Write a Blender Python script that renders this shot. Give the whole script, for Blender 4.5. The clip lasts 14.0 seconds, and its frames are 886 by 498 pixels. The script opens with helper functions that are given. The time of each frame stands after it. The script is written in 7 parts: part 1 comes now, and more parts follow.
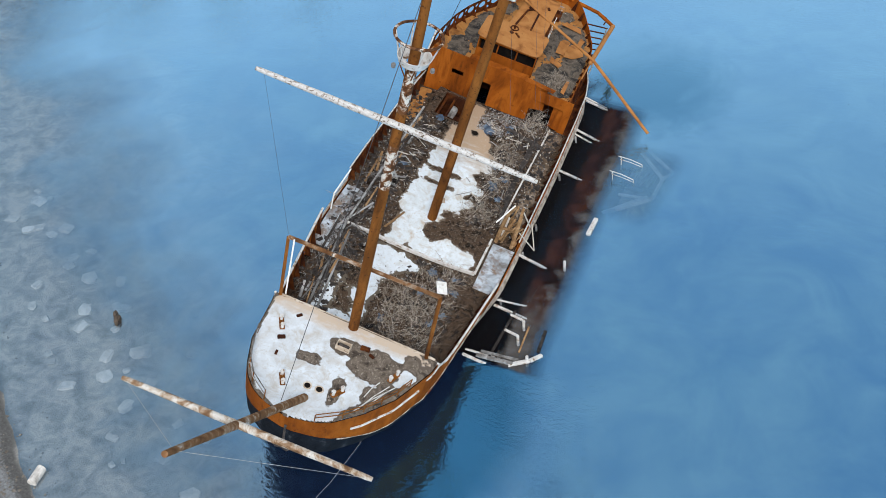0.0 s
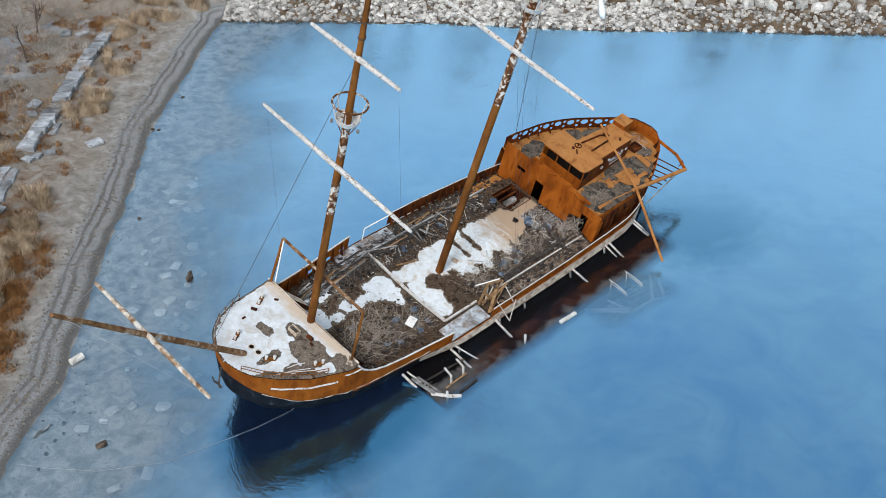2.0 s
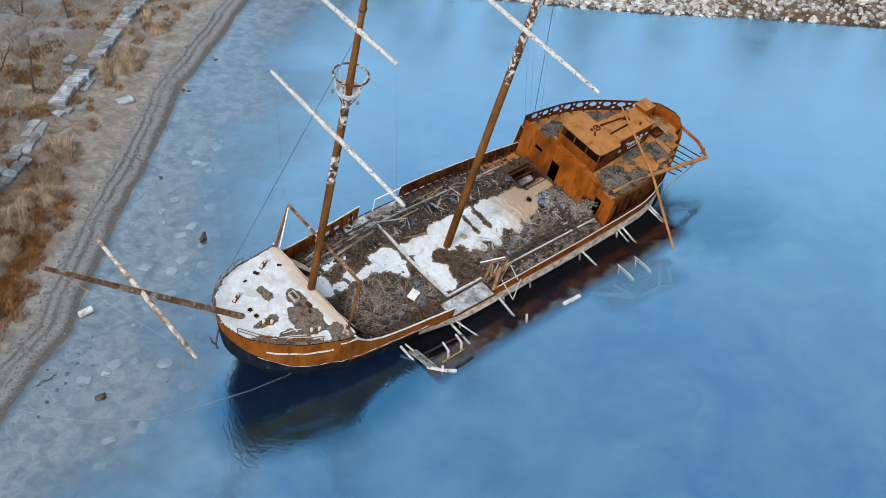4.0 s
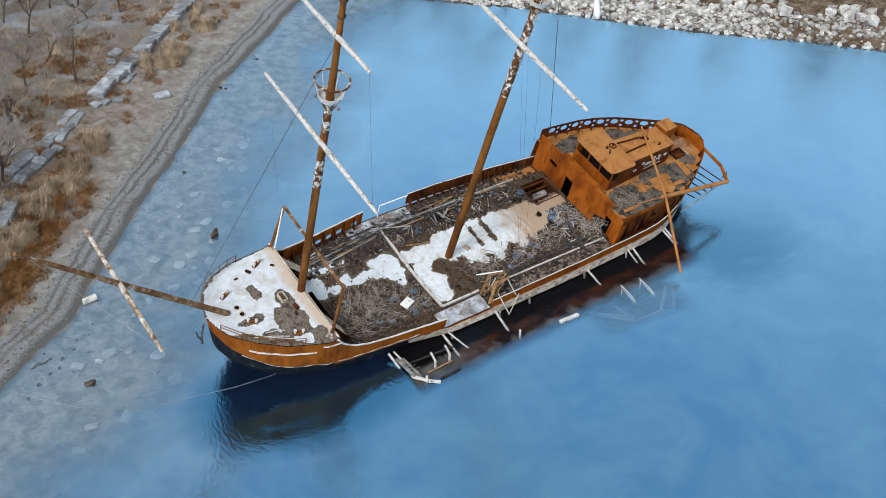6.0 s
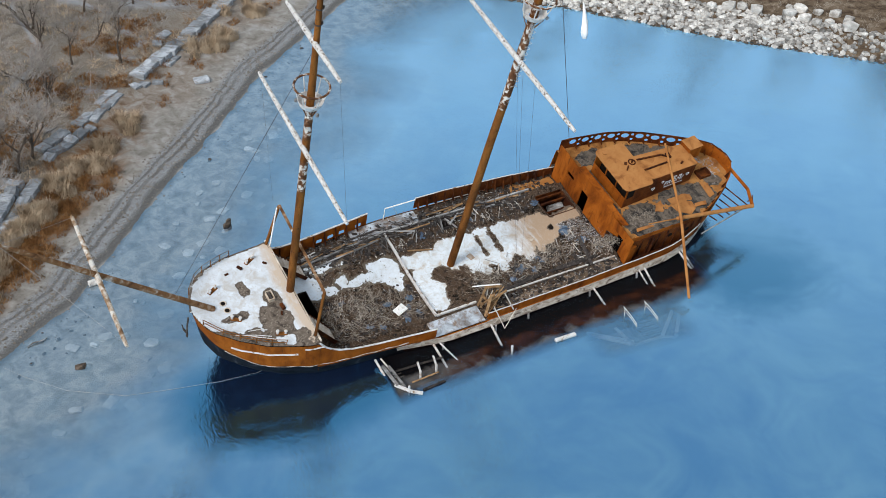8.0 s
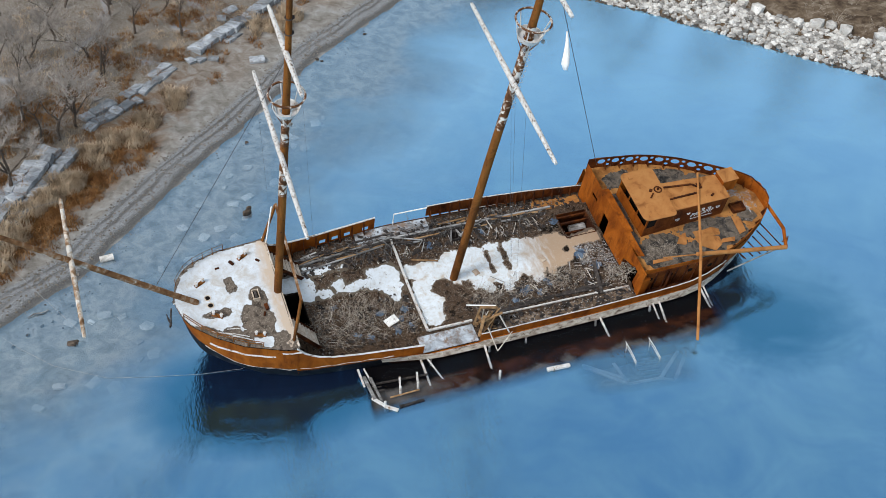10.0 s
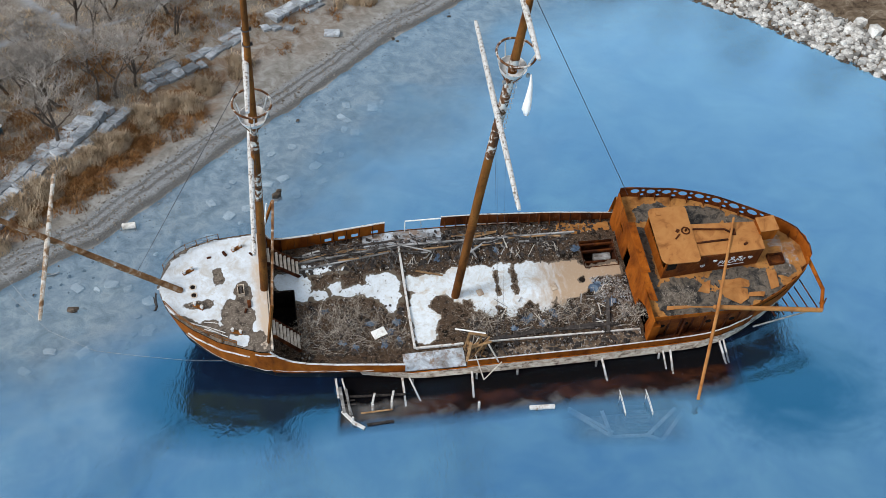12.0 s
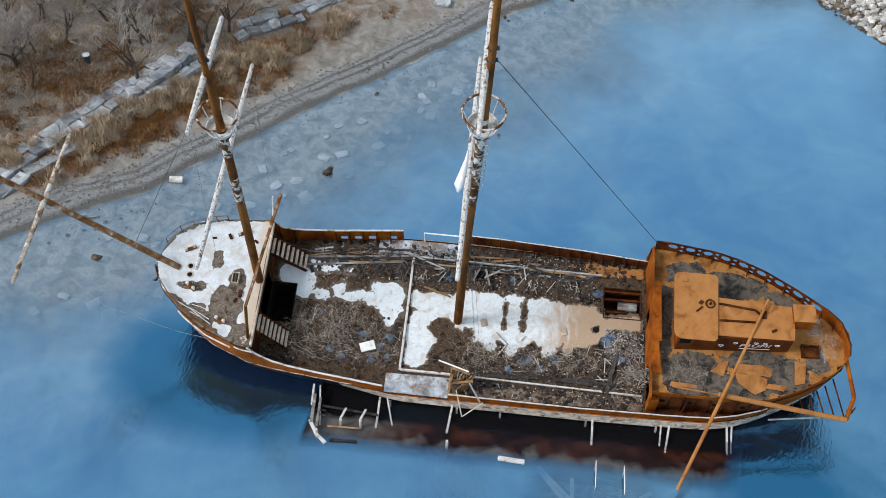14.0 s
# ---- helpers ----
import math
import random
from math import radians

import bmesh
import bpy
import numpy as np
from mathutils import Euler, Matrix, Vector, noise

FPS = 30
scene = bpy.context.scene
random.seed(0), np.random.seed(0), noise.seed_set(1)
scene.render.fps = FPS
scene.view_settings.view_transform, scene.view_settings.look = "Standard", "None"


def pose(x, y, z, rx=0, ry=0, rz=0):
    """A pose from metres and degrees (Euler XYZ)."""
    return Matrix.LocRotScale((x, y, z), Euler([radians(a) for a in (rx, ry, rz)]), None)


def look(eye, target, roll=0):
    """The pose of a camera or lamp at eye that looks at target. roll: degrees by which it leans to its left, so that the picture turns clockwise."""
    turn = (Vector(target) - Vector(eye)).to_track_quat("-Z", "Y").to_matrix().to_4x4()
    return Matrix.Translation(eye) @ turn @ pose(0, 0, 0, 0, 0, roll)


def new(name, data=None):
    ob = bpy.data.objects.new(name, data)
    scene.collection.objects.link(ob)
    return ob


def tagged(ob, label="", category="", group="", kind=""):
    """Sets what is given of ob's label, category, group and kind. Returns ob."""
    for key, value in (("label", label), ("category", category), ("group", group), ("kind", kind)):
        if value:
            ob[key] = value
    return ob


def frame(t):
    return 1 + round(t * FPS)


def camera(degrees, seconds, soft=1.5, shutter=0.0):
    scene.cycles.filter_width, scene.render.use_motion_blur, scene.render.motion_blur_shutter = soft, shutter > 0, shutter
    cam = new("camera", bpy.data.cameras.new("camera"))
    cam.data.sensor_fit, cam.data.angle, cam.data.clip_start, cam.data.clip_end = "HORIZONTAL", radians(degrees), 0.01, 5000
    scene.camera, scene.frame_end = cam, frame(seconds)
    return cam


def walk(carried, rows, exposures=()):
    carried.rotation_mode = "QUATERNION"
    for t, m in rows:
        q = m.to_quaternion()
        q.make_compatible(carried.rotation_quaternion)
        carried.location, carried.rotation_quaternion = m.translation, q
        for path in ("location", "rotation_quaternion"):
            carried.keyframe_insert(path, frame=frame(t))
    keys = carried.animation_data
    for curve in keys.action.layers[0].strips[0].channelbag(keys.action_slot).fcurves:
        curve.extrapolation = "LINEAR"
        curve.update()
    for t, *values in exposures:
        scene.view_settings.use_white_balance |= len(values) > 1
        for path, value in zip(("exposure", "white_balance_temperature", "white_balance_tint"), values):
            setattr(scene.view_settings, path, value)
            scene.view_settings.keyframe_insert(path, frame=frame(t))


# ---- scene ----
cam = camera(42.6, 14.0, soft=0.8)
PATH = [
    (0, (-29.479, -25.55, 45.12), (-28.182, -24.77, 43.812), -4.7),
    (0.2, (-28.735, -30.991, 45.114), (-27.493, -30.057, 43.855), -4.5),
    (0.5, (-26.856, -36.98, 45.486), (-25.704, -35.89, 44.268), -3.3),
    (1, (-23.945, -44.503, 46.849), (-22.92, -43.25, 45.675), -2.5),
    (1.5, (-25.499, -48.152, 48.613), (-24.463, -46.878, 47.472), -1.9),
    (2, (-25.433, -52.009, 50.206), (-24.43, -50.695, 49.08), -1.3),
    (2.5, (-24.231, -53.479, 50.585), (-23.282, -52.145, 49.436), -0.5),
    (3, (-23.947, -53.596, 50.368), (-23.01, -52.264, 49.207), -0.4),
    (5.5, (-18.187, -56.601, 50.609), (-17.384, -55.182, 49.45), 0.1),
    (6, (-16.585, -57.47, 50.502), (-15.82, -56.027, 49.348), -0.1),
    (6.5, (-14.865, -57.94, 50.691), (-14.14, -56.48, 49.533), -0.1),
    (7, (-13.049, -58.13, 51.072), (-12.365, -56.658, 49.902), 0.2),
    (7.5, (-11.117, -58.489, 51.095), (-10.478, -57.0, 49.922), 0.1),
    (8, (-9.06, -58.726, 51.354), (-8.469, -57.223, 50.174), 0.1),
    (10.5, (3.958, -57.39, 53.052), (4.235, -55.849, 51.809), 0.7),
    (11, (7.16, -56.542, 53.612), (7.357, -55.004, 52.348), 0.7),
    (11.5, (10.242, -55.499, 53.965), (10.358, -53.967, 52.684), 0.7),
    (12, (13.068, -54.012, 54.35), (13.108, -52.494, 53.048), 0.8),
    (12.5, (16.502, -52.24, 54.961), (16.447, -50.744, 53.635), 0.8),
    (13, (19.382, -50.099, 55.79), (19.243, -48.636, 54.434), 1.0),
    (13.5, (22.646, -47.701, 56.404), (22.408, -46.28, 55.018), 0.9),
    (14, (25.674, -44.915, 57.437), (25.345, -43.55, 56.013), 1.0),
]
walk(cam, [(t, look(eye, target, roll)) for t, eye, target, roll in PATH])

# ---- light: an overcast winter sky with a veiled sun over the bow ----
SUN_HEIGHT, SUN_FROM = 42.0, 215.0
world = bpy.data.worlds.new("sky")
scene.world = world
world.use_nodes = True
wn, wl = world.node_tree.nodes, world.node_tree.links
sky = wn.new("ShaderNodeTexSky")
sky.sky_type = "NISHITA"
sky.sun_disc = False
sky.sun_elevation = radians(SUN_HEIGHT)
sky.sun_rotation = radians(90.0 - SUN_FROM)
sky.air_density, sky.dust_density, sky.ozone_density = 1.0, 2.5, 1.0
veil = wn.new("ShaderNodeMix")
veil.data_type = "RGBA"
veil.inputs[0].default_value = 0.7
veil.inputs[7].default_value = (2.8, 3.1, 3.2, 1)
wl.new(sky.outputs[0], veil.inputs[6])
wl.new(veil.outputs[2], wn["Background"].inputs[0])
wn["Background"].inputs[1].default_value = 0.14
sun = new("sun", bpy.data.lights.new("sun", "SUN"))
sun.data.energy, sun.data.angle, sun.data.color = 1.5, radians(16), (1.0, 0.965, 0.92)
sun_way = Vector((math.cos(radians(SUN_FROM)) * math.cos(radians(SUN_HEIGHT)), math.sin(radians(SUN_FROM)) * math.cos(radians(SUN_HEIGHT)), math.sin(radians(SUN_HEIGHT))))
sun.matrix_world = look(sun_way * 200, (0, 0, 0))
scene.view_settings.exposure = 0.83


# ---- materials ----
def nodes_of(name):
    m = bpy.data.materials.new(name)
    m.use_nodes = True
    return m, m.node_tree.nodes, m.node_tree.links


def ramp(nt, ln, fac, stops):
    r = nt.new("ShaderNodeValToRGB")
    el = r.color_ramp.elements
    while len(el) < len(stops):
        el.new(0.5)
    for e, (p, c) in zip(el, stops):
        e.position, e.color = p, (*c, 1) if len(c) == 3 else c
    ln.new(fac, r.inputs[0])
    return r.outputs[0]


def noise_tex(nt, ln, vec, scale, detail=6.0, rough=0.6, warp=0.0, stretch=None):
    if stretch:
        mp = nt.new("ShaderNodeMapping")
        mp.inputs["Scale"].default_value = stretch
        ln.new(vec, mp.inputs[0])
        vec = mp.outputs[0]
    n = nt.new("ShaderNodeTexNoise")
    n.inputs["Scale"].default_value = scale
    n.inputs["Detail"].default_value = detail
    n.inputs["Roughness"].default_value = rough
    n.inputs["Distortion"].default_value = warp
    ln.new(vec, n.inputs["Vector"])
    return n.outputs[0]


def mixed(nt, ln, fac, a, b):
    m = nt.new("ShaderNodeMix")
    m.data_type = "RGBA"
    for sock, v in ((m.inputs[0], fac), (m.inputs[6], a), (m.inputs[7], b)):
        if isinstance(v, (int, float)):
            sock.default_value = v
        elif isinstance(v, tuple):
            sock.default_value = (*v, 1)
        else:
            ln.new(v, sock)
    return m.outputs[2]


def surface(name, stops, scale=2.0, fine=None, fine_scale=14.0, rough=0.8, bump=0.3, bump_scale=20.0, stretch=None, metal=0.0, vary=0.0, warp=0.6, pieces=0.0, streak=None):
    """Ramp of coarse noise, with patches of a second ramp, fine relief and, for repeated pieces, a shift by the object's own random."""
    m, nt, ln = nodes_of(name)
    b = nt["Principled BSDF"]
    co = nt.new("ShaderNodeTexCoord").outputs["Object"]
    info = nt.new("ShaderNodeObjectInfo").outputs["Random"]
    if vary:
        add = nt.new("ShaderNodeVectorMath")
        add.operation = "MULTIPLY_ADD"
        ln.new(info, add.inputs[0])
        add.inputs[1].default_value = (37.0, 19.0, 11.0)
        ln.new(co, add.inputs[2])
        co = add.outputs[0]
    c = ramp(nt, ln, noise_tex(nt, ln, co, scale, warp=warp, stretch=stretch), stops)
    if fine:
        c = mixed(nt, ln, ramp(nt, ln, noise_tex(nt, ln, co, fine_scale, 8, 0.7), [(fine[0], (0, 0, 0)), (fine[1], (1, 1, 1))]), c, fine[2])
    if vary:
        hsv = nt.new("ShaderNodeHueSaturation")
        mr = nt.new("ShaderNodeMapRange")
        ln.new(info, mr.inputs[0])
        mr.inputs[3].default_value, mr.inputs[4].default_value = 1 - vary, 1 + vary
        ln.new(mr.outputs[0], hsv.inputs["Value"])
        ln.new(c, hsv.inputs["Color"])
        c = hsv.outputs[0]
    if pieces:
        val = nt.new("ShaderNodeHueSaturation")
        mp = nt.new("ShaderNodeMapRange")
        ln.new(nt.new("ShaderNodeNewGeometry").outputs["Random Per Island"], mp.inputs[0])
        mp.inputs[3].default_value, mp.inputs[4].default_value = 1 - pieces, 1 + pieces
        ln.new(mp.outputs[0], val.inputs["Value"])
        ln.new(c, val.inputs["Color"])
        c = val.outputs[0]
    if streak:
        run = noise_tex(nt, ln, co, 3.2, 7, 0.7, 0.3, (1.0, 1.0, 0.12))
        c = mixed(nt, ln, ramp(nt, ln, run, [(streak[0], (0, 0, 0)), (streak[1], (0.85, 0.85, 0.85))]), c, streak[2])
    ln.new(c, b.inputs["Base Color"])
    b.inputs["Roughness"].default_value, b.inputs["Metallic"].default_value = rough, metal
    b.inputs["Specular IOR Level"].default_value = 0.08 if rough >= 0.8 else 0.3
    if bump:
        bp = nt.new("ShaderNodeBump")
        bp.inputs["Strength"].default_value, bp.inputs["Distance"].default_value = bump, 0.05
        ln.new(noise_tex(nt, ln, co, bump_scale, 8, 0.65), bp.inputs["Height"])
        ln.new(bp.outputs[0], b.inputs["Normal"])
    return m


RUST = surface("rust", [(0.22, (0.03, 0.009, 0.003)), (0.36, (0.13, 0.031, 0.004)), (0.5, (0.235, 0.06, 0.006)), (0.62, (0.32, 0.09, 0.01)), (0.75, (0.18, 0.043, 0.005)), (0.88, (0.055, 0.015, 0.004))], 0.7, (0.6, 0.74, (0.03, 0.01, 0.005)), 4.0, 0.85, 0.45, 16, (1, 1, 0.4), streak=(0.56, 0.74, (0.04, 0.014, 0.007)))
RUST_LIGHT = surface("pale_rust", [(0.28, (0.19, 0.072, 0.022)), (0.45, (0.34, 0.145, 0.046)), (0.6, (0.39, 0.178, 0.06)), (0.75, (0.26, 0.1, 0.03))], 0.9, (0.6, 0.78, (0.14, 0.055, 0.019)), 3.0, 0.88, 0.35, 14)
POOP_RUST = surface("poop_deck_rust", [(0.26, (0.05, 0.026, 0.015)), (0.38, (0.2, 0.082, 0.024)), (0.52, (0.38, 0.18, 0.056)), (0.66, (0.32, 0.135, 0.038)), (0.8, (0.1, 0.055, 0.035))], 0.55, (0.57, 0.67, (0.06, 0.04, 0.03)), 4.0, 0.9, 0.6, 12)
RUST_DARK = surface("dark_rust", [(0.3, (0.01, 0.005, 0.004)), (0.5, (0.05, 0.015, 0.006)), (0.7, (0.14, 0.042, 0.009))], 1.1, (0.62, 0.72, (0.16, 0.14, 0.13)), 7.0, 0.85, 0.4, 14)
PEELED = surface("mostly_peeled_paint", [(0.4, (0.07, 0.03, 0.014)), (0.5, (0.16, 0.07, 0.03)), (0.56, (0.55, 0.52, 0.48)), (0.8, (0.68, 0.67, 0.65))], 2.4, (0.55, 0.62, (0.03, 0.018, 0.013)), 6.0, 0.8, 0.5, 18)
MAST_RUST = surface("mast_rust", [(0.3, (0.055, 0.02, 0.007)), (0.5, (0.16, 0.06, 0.014)), (0.65, (0.24, 0.095, 0.022)), (0.8, (0.12, 0.045, 0.013))], 0.9, (0.56, 0.68, (0.03, 0.014, 0.009)), 7.0, 0.85, 0.35, 20, (1, 1, 0.35))
SPRIT_PAINT = surface("greyed_sprit_paint", [(0.34, (0.09, 0.04, 0.018)), (0.5, (0.2, 0.1, 0.045)), (0.6, (0.32, 0.24, 0.18)), (0.7, (0.56, 0.53, 0.5))], 1.6, (0.6, 0.68, (0.07, 0.035, 0.02)), 8.0, 0.8, 0.3, 18)
PEELING = surface("peeling_white_paint_on_rust", [(0.3, (0.1, 0.045, 0.02)), (0.37, (0.3, 0.22, 0.16)), (0.43, (0.5, 0.48, 0.46)), (0.75, (0.63, 0.635, 0.64))], 3.5, (0.6, 0.68, (0.12, 0.065, 0.04)), 7.0, 0.75, 0.4, 18)
WHITE_PAINT = surface("old_white_paint", [(0.3, (0.55, 0.53, 0.5)), (0.5, (0.78, 0.78, 0.77)), (0.8, (0.82, 0.82, 0.82))], 2.0, (0.64, 0.7, (0.22, 0.11, 0.05)), 6.0, 0.7, 0.2, 20)
FLAKED_YARD = surface("flaked_sprit_yard", [(0.34, (0.13, 0.07, 0.036)), (0.44, (0.25, 0.165, 0.105)), (0.52, (0.42, 0.36, 0.3)), (0.6, (0.56, 0.54, 0.51))], 2.2, (0.58, 0.66, (0.1, 0.05, 0.03)), 8.0, 0.8, 0.4, 18)
GREY_WOOD = surface("weathered_grey_wood", [(0.3, (0.08, 0.074, 0.07)), (0.5, (0.22, 0.215, 0.212)), (0.7, (0.42, 0.425, 0.435))], 3.0, (0.6, 0.7, (0.05, 0.036, 0.03)), 11.0, 0.85, 0.4, 30, (0.3, 1, 1), vary=0.4)
STAIR_WOOD = surface("dirty_stair_wood", [(0.3, (0.26, 0.2, 0.15)), (0.5, (0.46, 0.38, 0.31)), (0.7, (0.58, 0.52, 0.46))], 2.0, (0.58, 0.7, (0.1, 0.065, 0.045)), 9.0, 0.85, 0.3, 20, vary=0.2)
BROWN_WOOD = surface("weathered_brown_wood", [(0.3, (0.16, 0.09, 0.045)), (0.55, (0.3, 0.18, 0.09)), (0.75, (0.42, 0.3, 0.19))], 3.0, (0.6, 0.7, (0.08, 0.045, 0.03)), 11.0, 0.85, 0.4, 30, vary=0.25)
DARK_WOOD = surface("rotten_dark_wood", [(0.3, (0.02, 0.018, 0.018)), (0.55, (0.055, 0.048, 0.045)), (0.75, (0.12, 0.1, 0.09))], 3.0, (0.62, 0.7, (0.3, 0.3, 0.32)), 11.0, 0.9, 0.4, 30, vary=0.3)
DECK_DIRT = surface("deck_litter", [(0.3, (0.003, 0.0028, 0.003)), (0.41, (0.018, 0.012, 0.008)), (0.5, (0.08, 0.051, 0.033)), (0.58, (0.042, 0.028, 0.019)), (0.68, (0.007, 0.007, 0.009))], 1.7, (0.565, 0.62, (0.24, 0.205, 0.175)), 16.0, 0.95, 1.0, 18)


FORE_DIRT = surface("trodden_forecastle_dirt", [(0.3, (0.012, 0.01, 0.009)), (0.43, (0.07, 0.056, 0.046)), (0.54, (0.16, 0.13, 0.105)), (0.66, (0.09, 0.074, 0.06)), (0.8, (0.02, 0.018, 0.017))], 1.5, (0.55, 0.64, (0.3, 0.26, 0.22)), 9.0, 0.95, 0.9, 16)
# dark red-brown rust; also carries the shade on inner bulwark and poop faces
RUST_DEEP_SHADED = surface("deep_shaded_rust", [(0.28, (0.02, 0.006, 0.003)), (0.45, (0.085, 0.022, 0.006)), (0.6, (0.15, 0.042, 0.009)), (0.78, (0.06, 0.017, 0.006))], 0.9, (0.62, 0.74, (0.2, 0.14, 0.1)), 6.0, 0.85, 0.45, 16, (1, 1, 0.5), streak=(0.6, 0.75, (0.26, 0.2, 0.16)))


def thin_layer(name, stops, scale, stain, stain_at, dark, wash=None):
    """An old white layer that turns dirty where it thins out towards its ragged edge."""
    m, nt, ln = nodes_of(name)
    b = nt["Principled BSDF"]
    co = nt.new("ShaderNodeTexCoord").outputs["Object"]
    at = nt.new("ShaderNodeAttribute")
    at.attribute_name = "depth"
    c = ramp(nt, ln, noise_tex(nt, ln, co, scale, 8, 0.62, 0.8), stops)
    blot = noise_tex(nt, ln, co, 1.1, 8, 0.68, 1.0)
    c = mixed(nt, ln, ramp(nt, ln, blot, [(stain_at, (0, 0, 0)), (stain_at + 0.18, (0.9, 0.9, 0.9))]), c, stain)
    fine = noise_tex(nt, ln, co, 7.0, 8, 0.75)
    if wash:
        # rust washed over the plating from one end
        along_x = nt.new("ShaderNodeSeparateXYZ")
        ln.new(co, along_x.inputs[0])
        far = nt.new("ShaderNodeMapRange")
        ln.new(along_x.outputs[0], far.inputs[0])
        for k, v in enumerate((wash[0], wash[1], -0.45, 0.75)):
            far.inputs[k + 1].default_value = v
        runs = nt.new("ShaderNodeMath")
        ln.new(far.outputs[0], runs.inputs[0])
        ln.new(noise_tex(nt, ln, co, 1.6, 7, 0.65, 0.4, (1.0, 0.35, 1.0)), runs.inputs[1])
        c = mixed(nt, ln, ramp(nt, ln, runs.outputs[0], [(0.4, (0, 0, 0)), (0.75, (1, 1, 1))]), c, wash[2])
    c = mixed(nt, ln, ramp(nt, ln, fine, [(0.53, (0, 0, 0)), (0.68, (0.85, 0.85, 0.85))]), c, stain)
    edge_at = nt.new("ShaderNodeMath")
    edge_at.operation = "MULTIPLY_ADD"
    ln.new(fine, edge_at.inputs[0])
    edge_at.inputs[1].default_value = -0.13
    ln.new(at.outputs["Fac"], edge_at.inputs[2])
    c = mixed(nt, ln, ramp(nt, ln, edge_at.outputs[0], [(-0.0, (1, 1, 1)), (0.05, (0, 0, 0))]), c, dark)
    ln.new(c, b.inputs["Base Color"])
    b.inputs["Roughness"].default_value = 0.75
    b.inputs["Specular IOR Level"].default_value = 0.2
    bp = nt.new("ShaderNodeBump")
    bp.inputs["Strength"].default_value, bp.inputs["Distance"].default_value = 0.25, 0.03
    ln.new(fine, bp.inputs["Height"])
    ln.new(bp.outputs[0], b.inputs["Normal"])
    return m


SNOW = thin_layer("old_snow", [(0.3, (0.48, 0.49, 0.5)), (0.42, (0.57, 0.61, 0.65)), (0.65, (0.64, 0.69, 0.745))], 1.6, (0.46, 0.44, 0.41), 0.6, (0.1, 0.08, 0.06))
FORE_SNOW = thin_layer("trodden_forecastle_snow", [(0.3, (0.42, 0.41, 0.4)), (0.42, (0.5, 0.53, 0.565)), (0.65, (0.6, 0.65, 0.705))], 1.3, (0.42, 0.39, 0.355), 0.51, (0.1, 0.08, 0.065), (5.2, 7.2, (0.47, 0.38, 0.3)))
STAINED_DECK = thin_layer("rust_washed_white_deck", [(0.3, (0.46, 0.47, 0.48)), (0.42, (0.55, 0.59, 0.62)), (0.65, (0.63, 0.68, 0.73))], 1.6, (0.43, 0.37, 0.305), 0.5, (0.13, 0.1, 0.075), (21.5, 30.5, (0.37, 0.265, 0.18)))
RUBBLE = surface("ashy_rubble", [(0.28, (0.012, 0.012, 0.014)), (0.42, (0.045, 0.041, 0.037)), (0.56, (0.14, 0.115, 0.092)), (0.68, (0.07, 0.058, 0.048)), (0.8, (0.018, 0.018, 0.02))], 1.3, (0.58, 0.65, (0.24, 0.22, 0.2)), 16.0, 0.95, 1.0, 16)
TAN_PLATE = surface("tan_stained_plate", [(0.3, (0.3, 0.22, 0.16)), (0.5, (0.47, 0.39, 0.31)), (0.7, (0.6, 0.54, 0.47))], 1.4, (0.56, 0.66, (0.15, 0.08, 0.045)), 6.0, 0.8, 0.3, 12)
WALK_DUST = surface("walkway_grime", [(0.3, (0.05, 0.034, 0.024)), (0.5, (0.14, 0.1, 0.07)), (0.66, (0.25, 0.2, 0.16)), (0.8, (0.36, 0.33, 0.3))], 1.8, (0.55, 0.66, (0.05, 0.032, 0.022)), 5.0, 0.9, 0.5, 16)
YARD_PAINT = surface("flaked_grey_yard_paint", [(0.34, (0.07, 0.045, 0.03)), (0.4, (0.22, 0.18, 0.15)), (0.46, (0.48, 0.47, 0.46)), (0.75, (0.62, 0.63, 0.64))], 7.0, (0.58, 0.65, (0.1, 0.065, 0.045)), 14.0, 0.8, 0.4, 18)
SUNKEN_STONE = surface("pale_sunken_stone", [(0.3, (0.36, 0.36, 0.35)), (0.5, (0.56, 0.56, 0.55)), (0.7, (0.7, 0.69, 0.67))], 1.2, None, 8, 0.9, 0.3, 8, vary=0.3)
PALE_PLATE = surface("bluish_worn_plating", [(0.34, (0.11, 0.08, 0.062)), (0.45, (0.23, 0.245, 0.265)), (0.58, (0.44, 0.495, 0.56))], 0.75, (0.47, 0.6, (0.18, 0.13, 0.1)), 1.5, 0.7, 0.2, 14, vary=0.05)
ICE_HULL = surface("lime_crusted_hull", [(0.32, (0.07, 0.05, 0.04)), (0.42, (0.28, 0.23, 0.19)), (0.54, (0.46, 0.41, 0.36)), (0.66, (0.55, 0.52, 0.47)), (0.78, (0.25, 0.15, 0.09))], 2.6, (0.57, 0.66, (0.07, 0.04, 0.025)), 7.0, 0.9, 0.9, 9, (0.6, 1, 1.3))
BOTTOM = surface("dark_hull_bottom", [(0.35, (0.005, 0.006, 0.009)), (0.62, (0.012, 0.014, 0.019)), (0.78, (0.09, 0.095, 0.105))], 1.3, None, 8, 0.85, 0.4, 10, (1, 1, 0.5))
RED_BOTTOM = surface("red_lead_bottom", [(0.35, (0.006, 0.003, 0.002)), (0.5, (0.025, 0.007, 0.0025)), (0.62, (0.06, 0.018, 0.006)), (0.75, (0.018, 0.006, 0.003))], 0.6, None, 8, 0.8, 0.4, 10, (0.5, 1, 1))


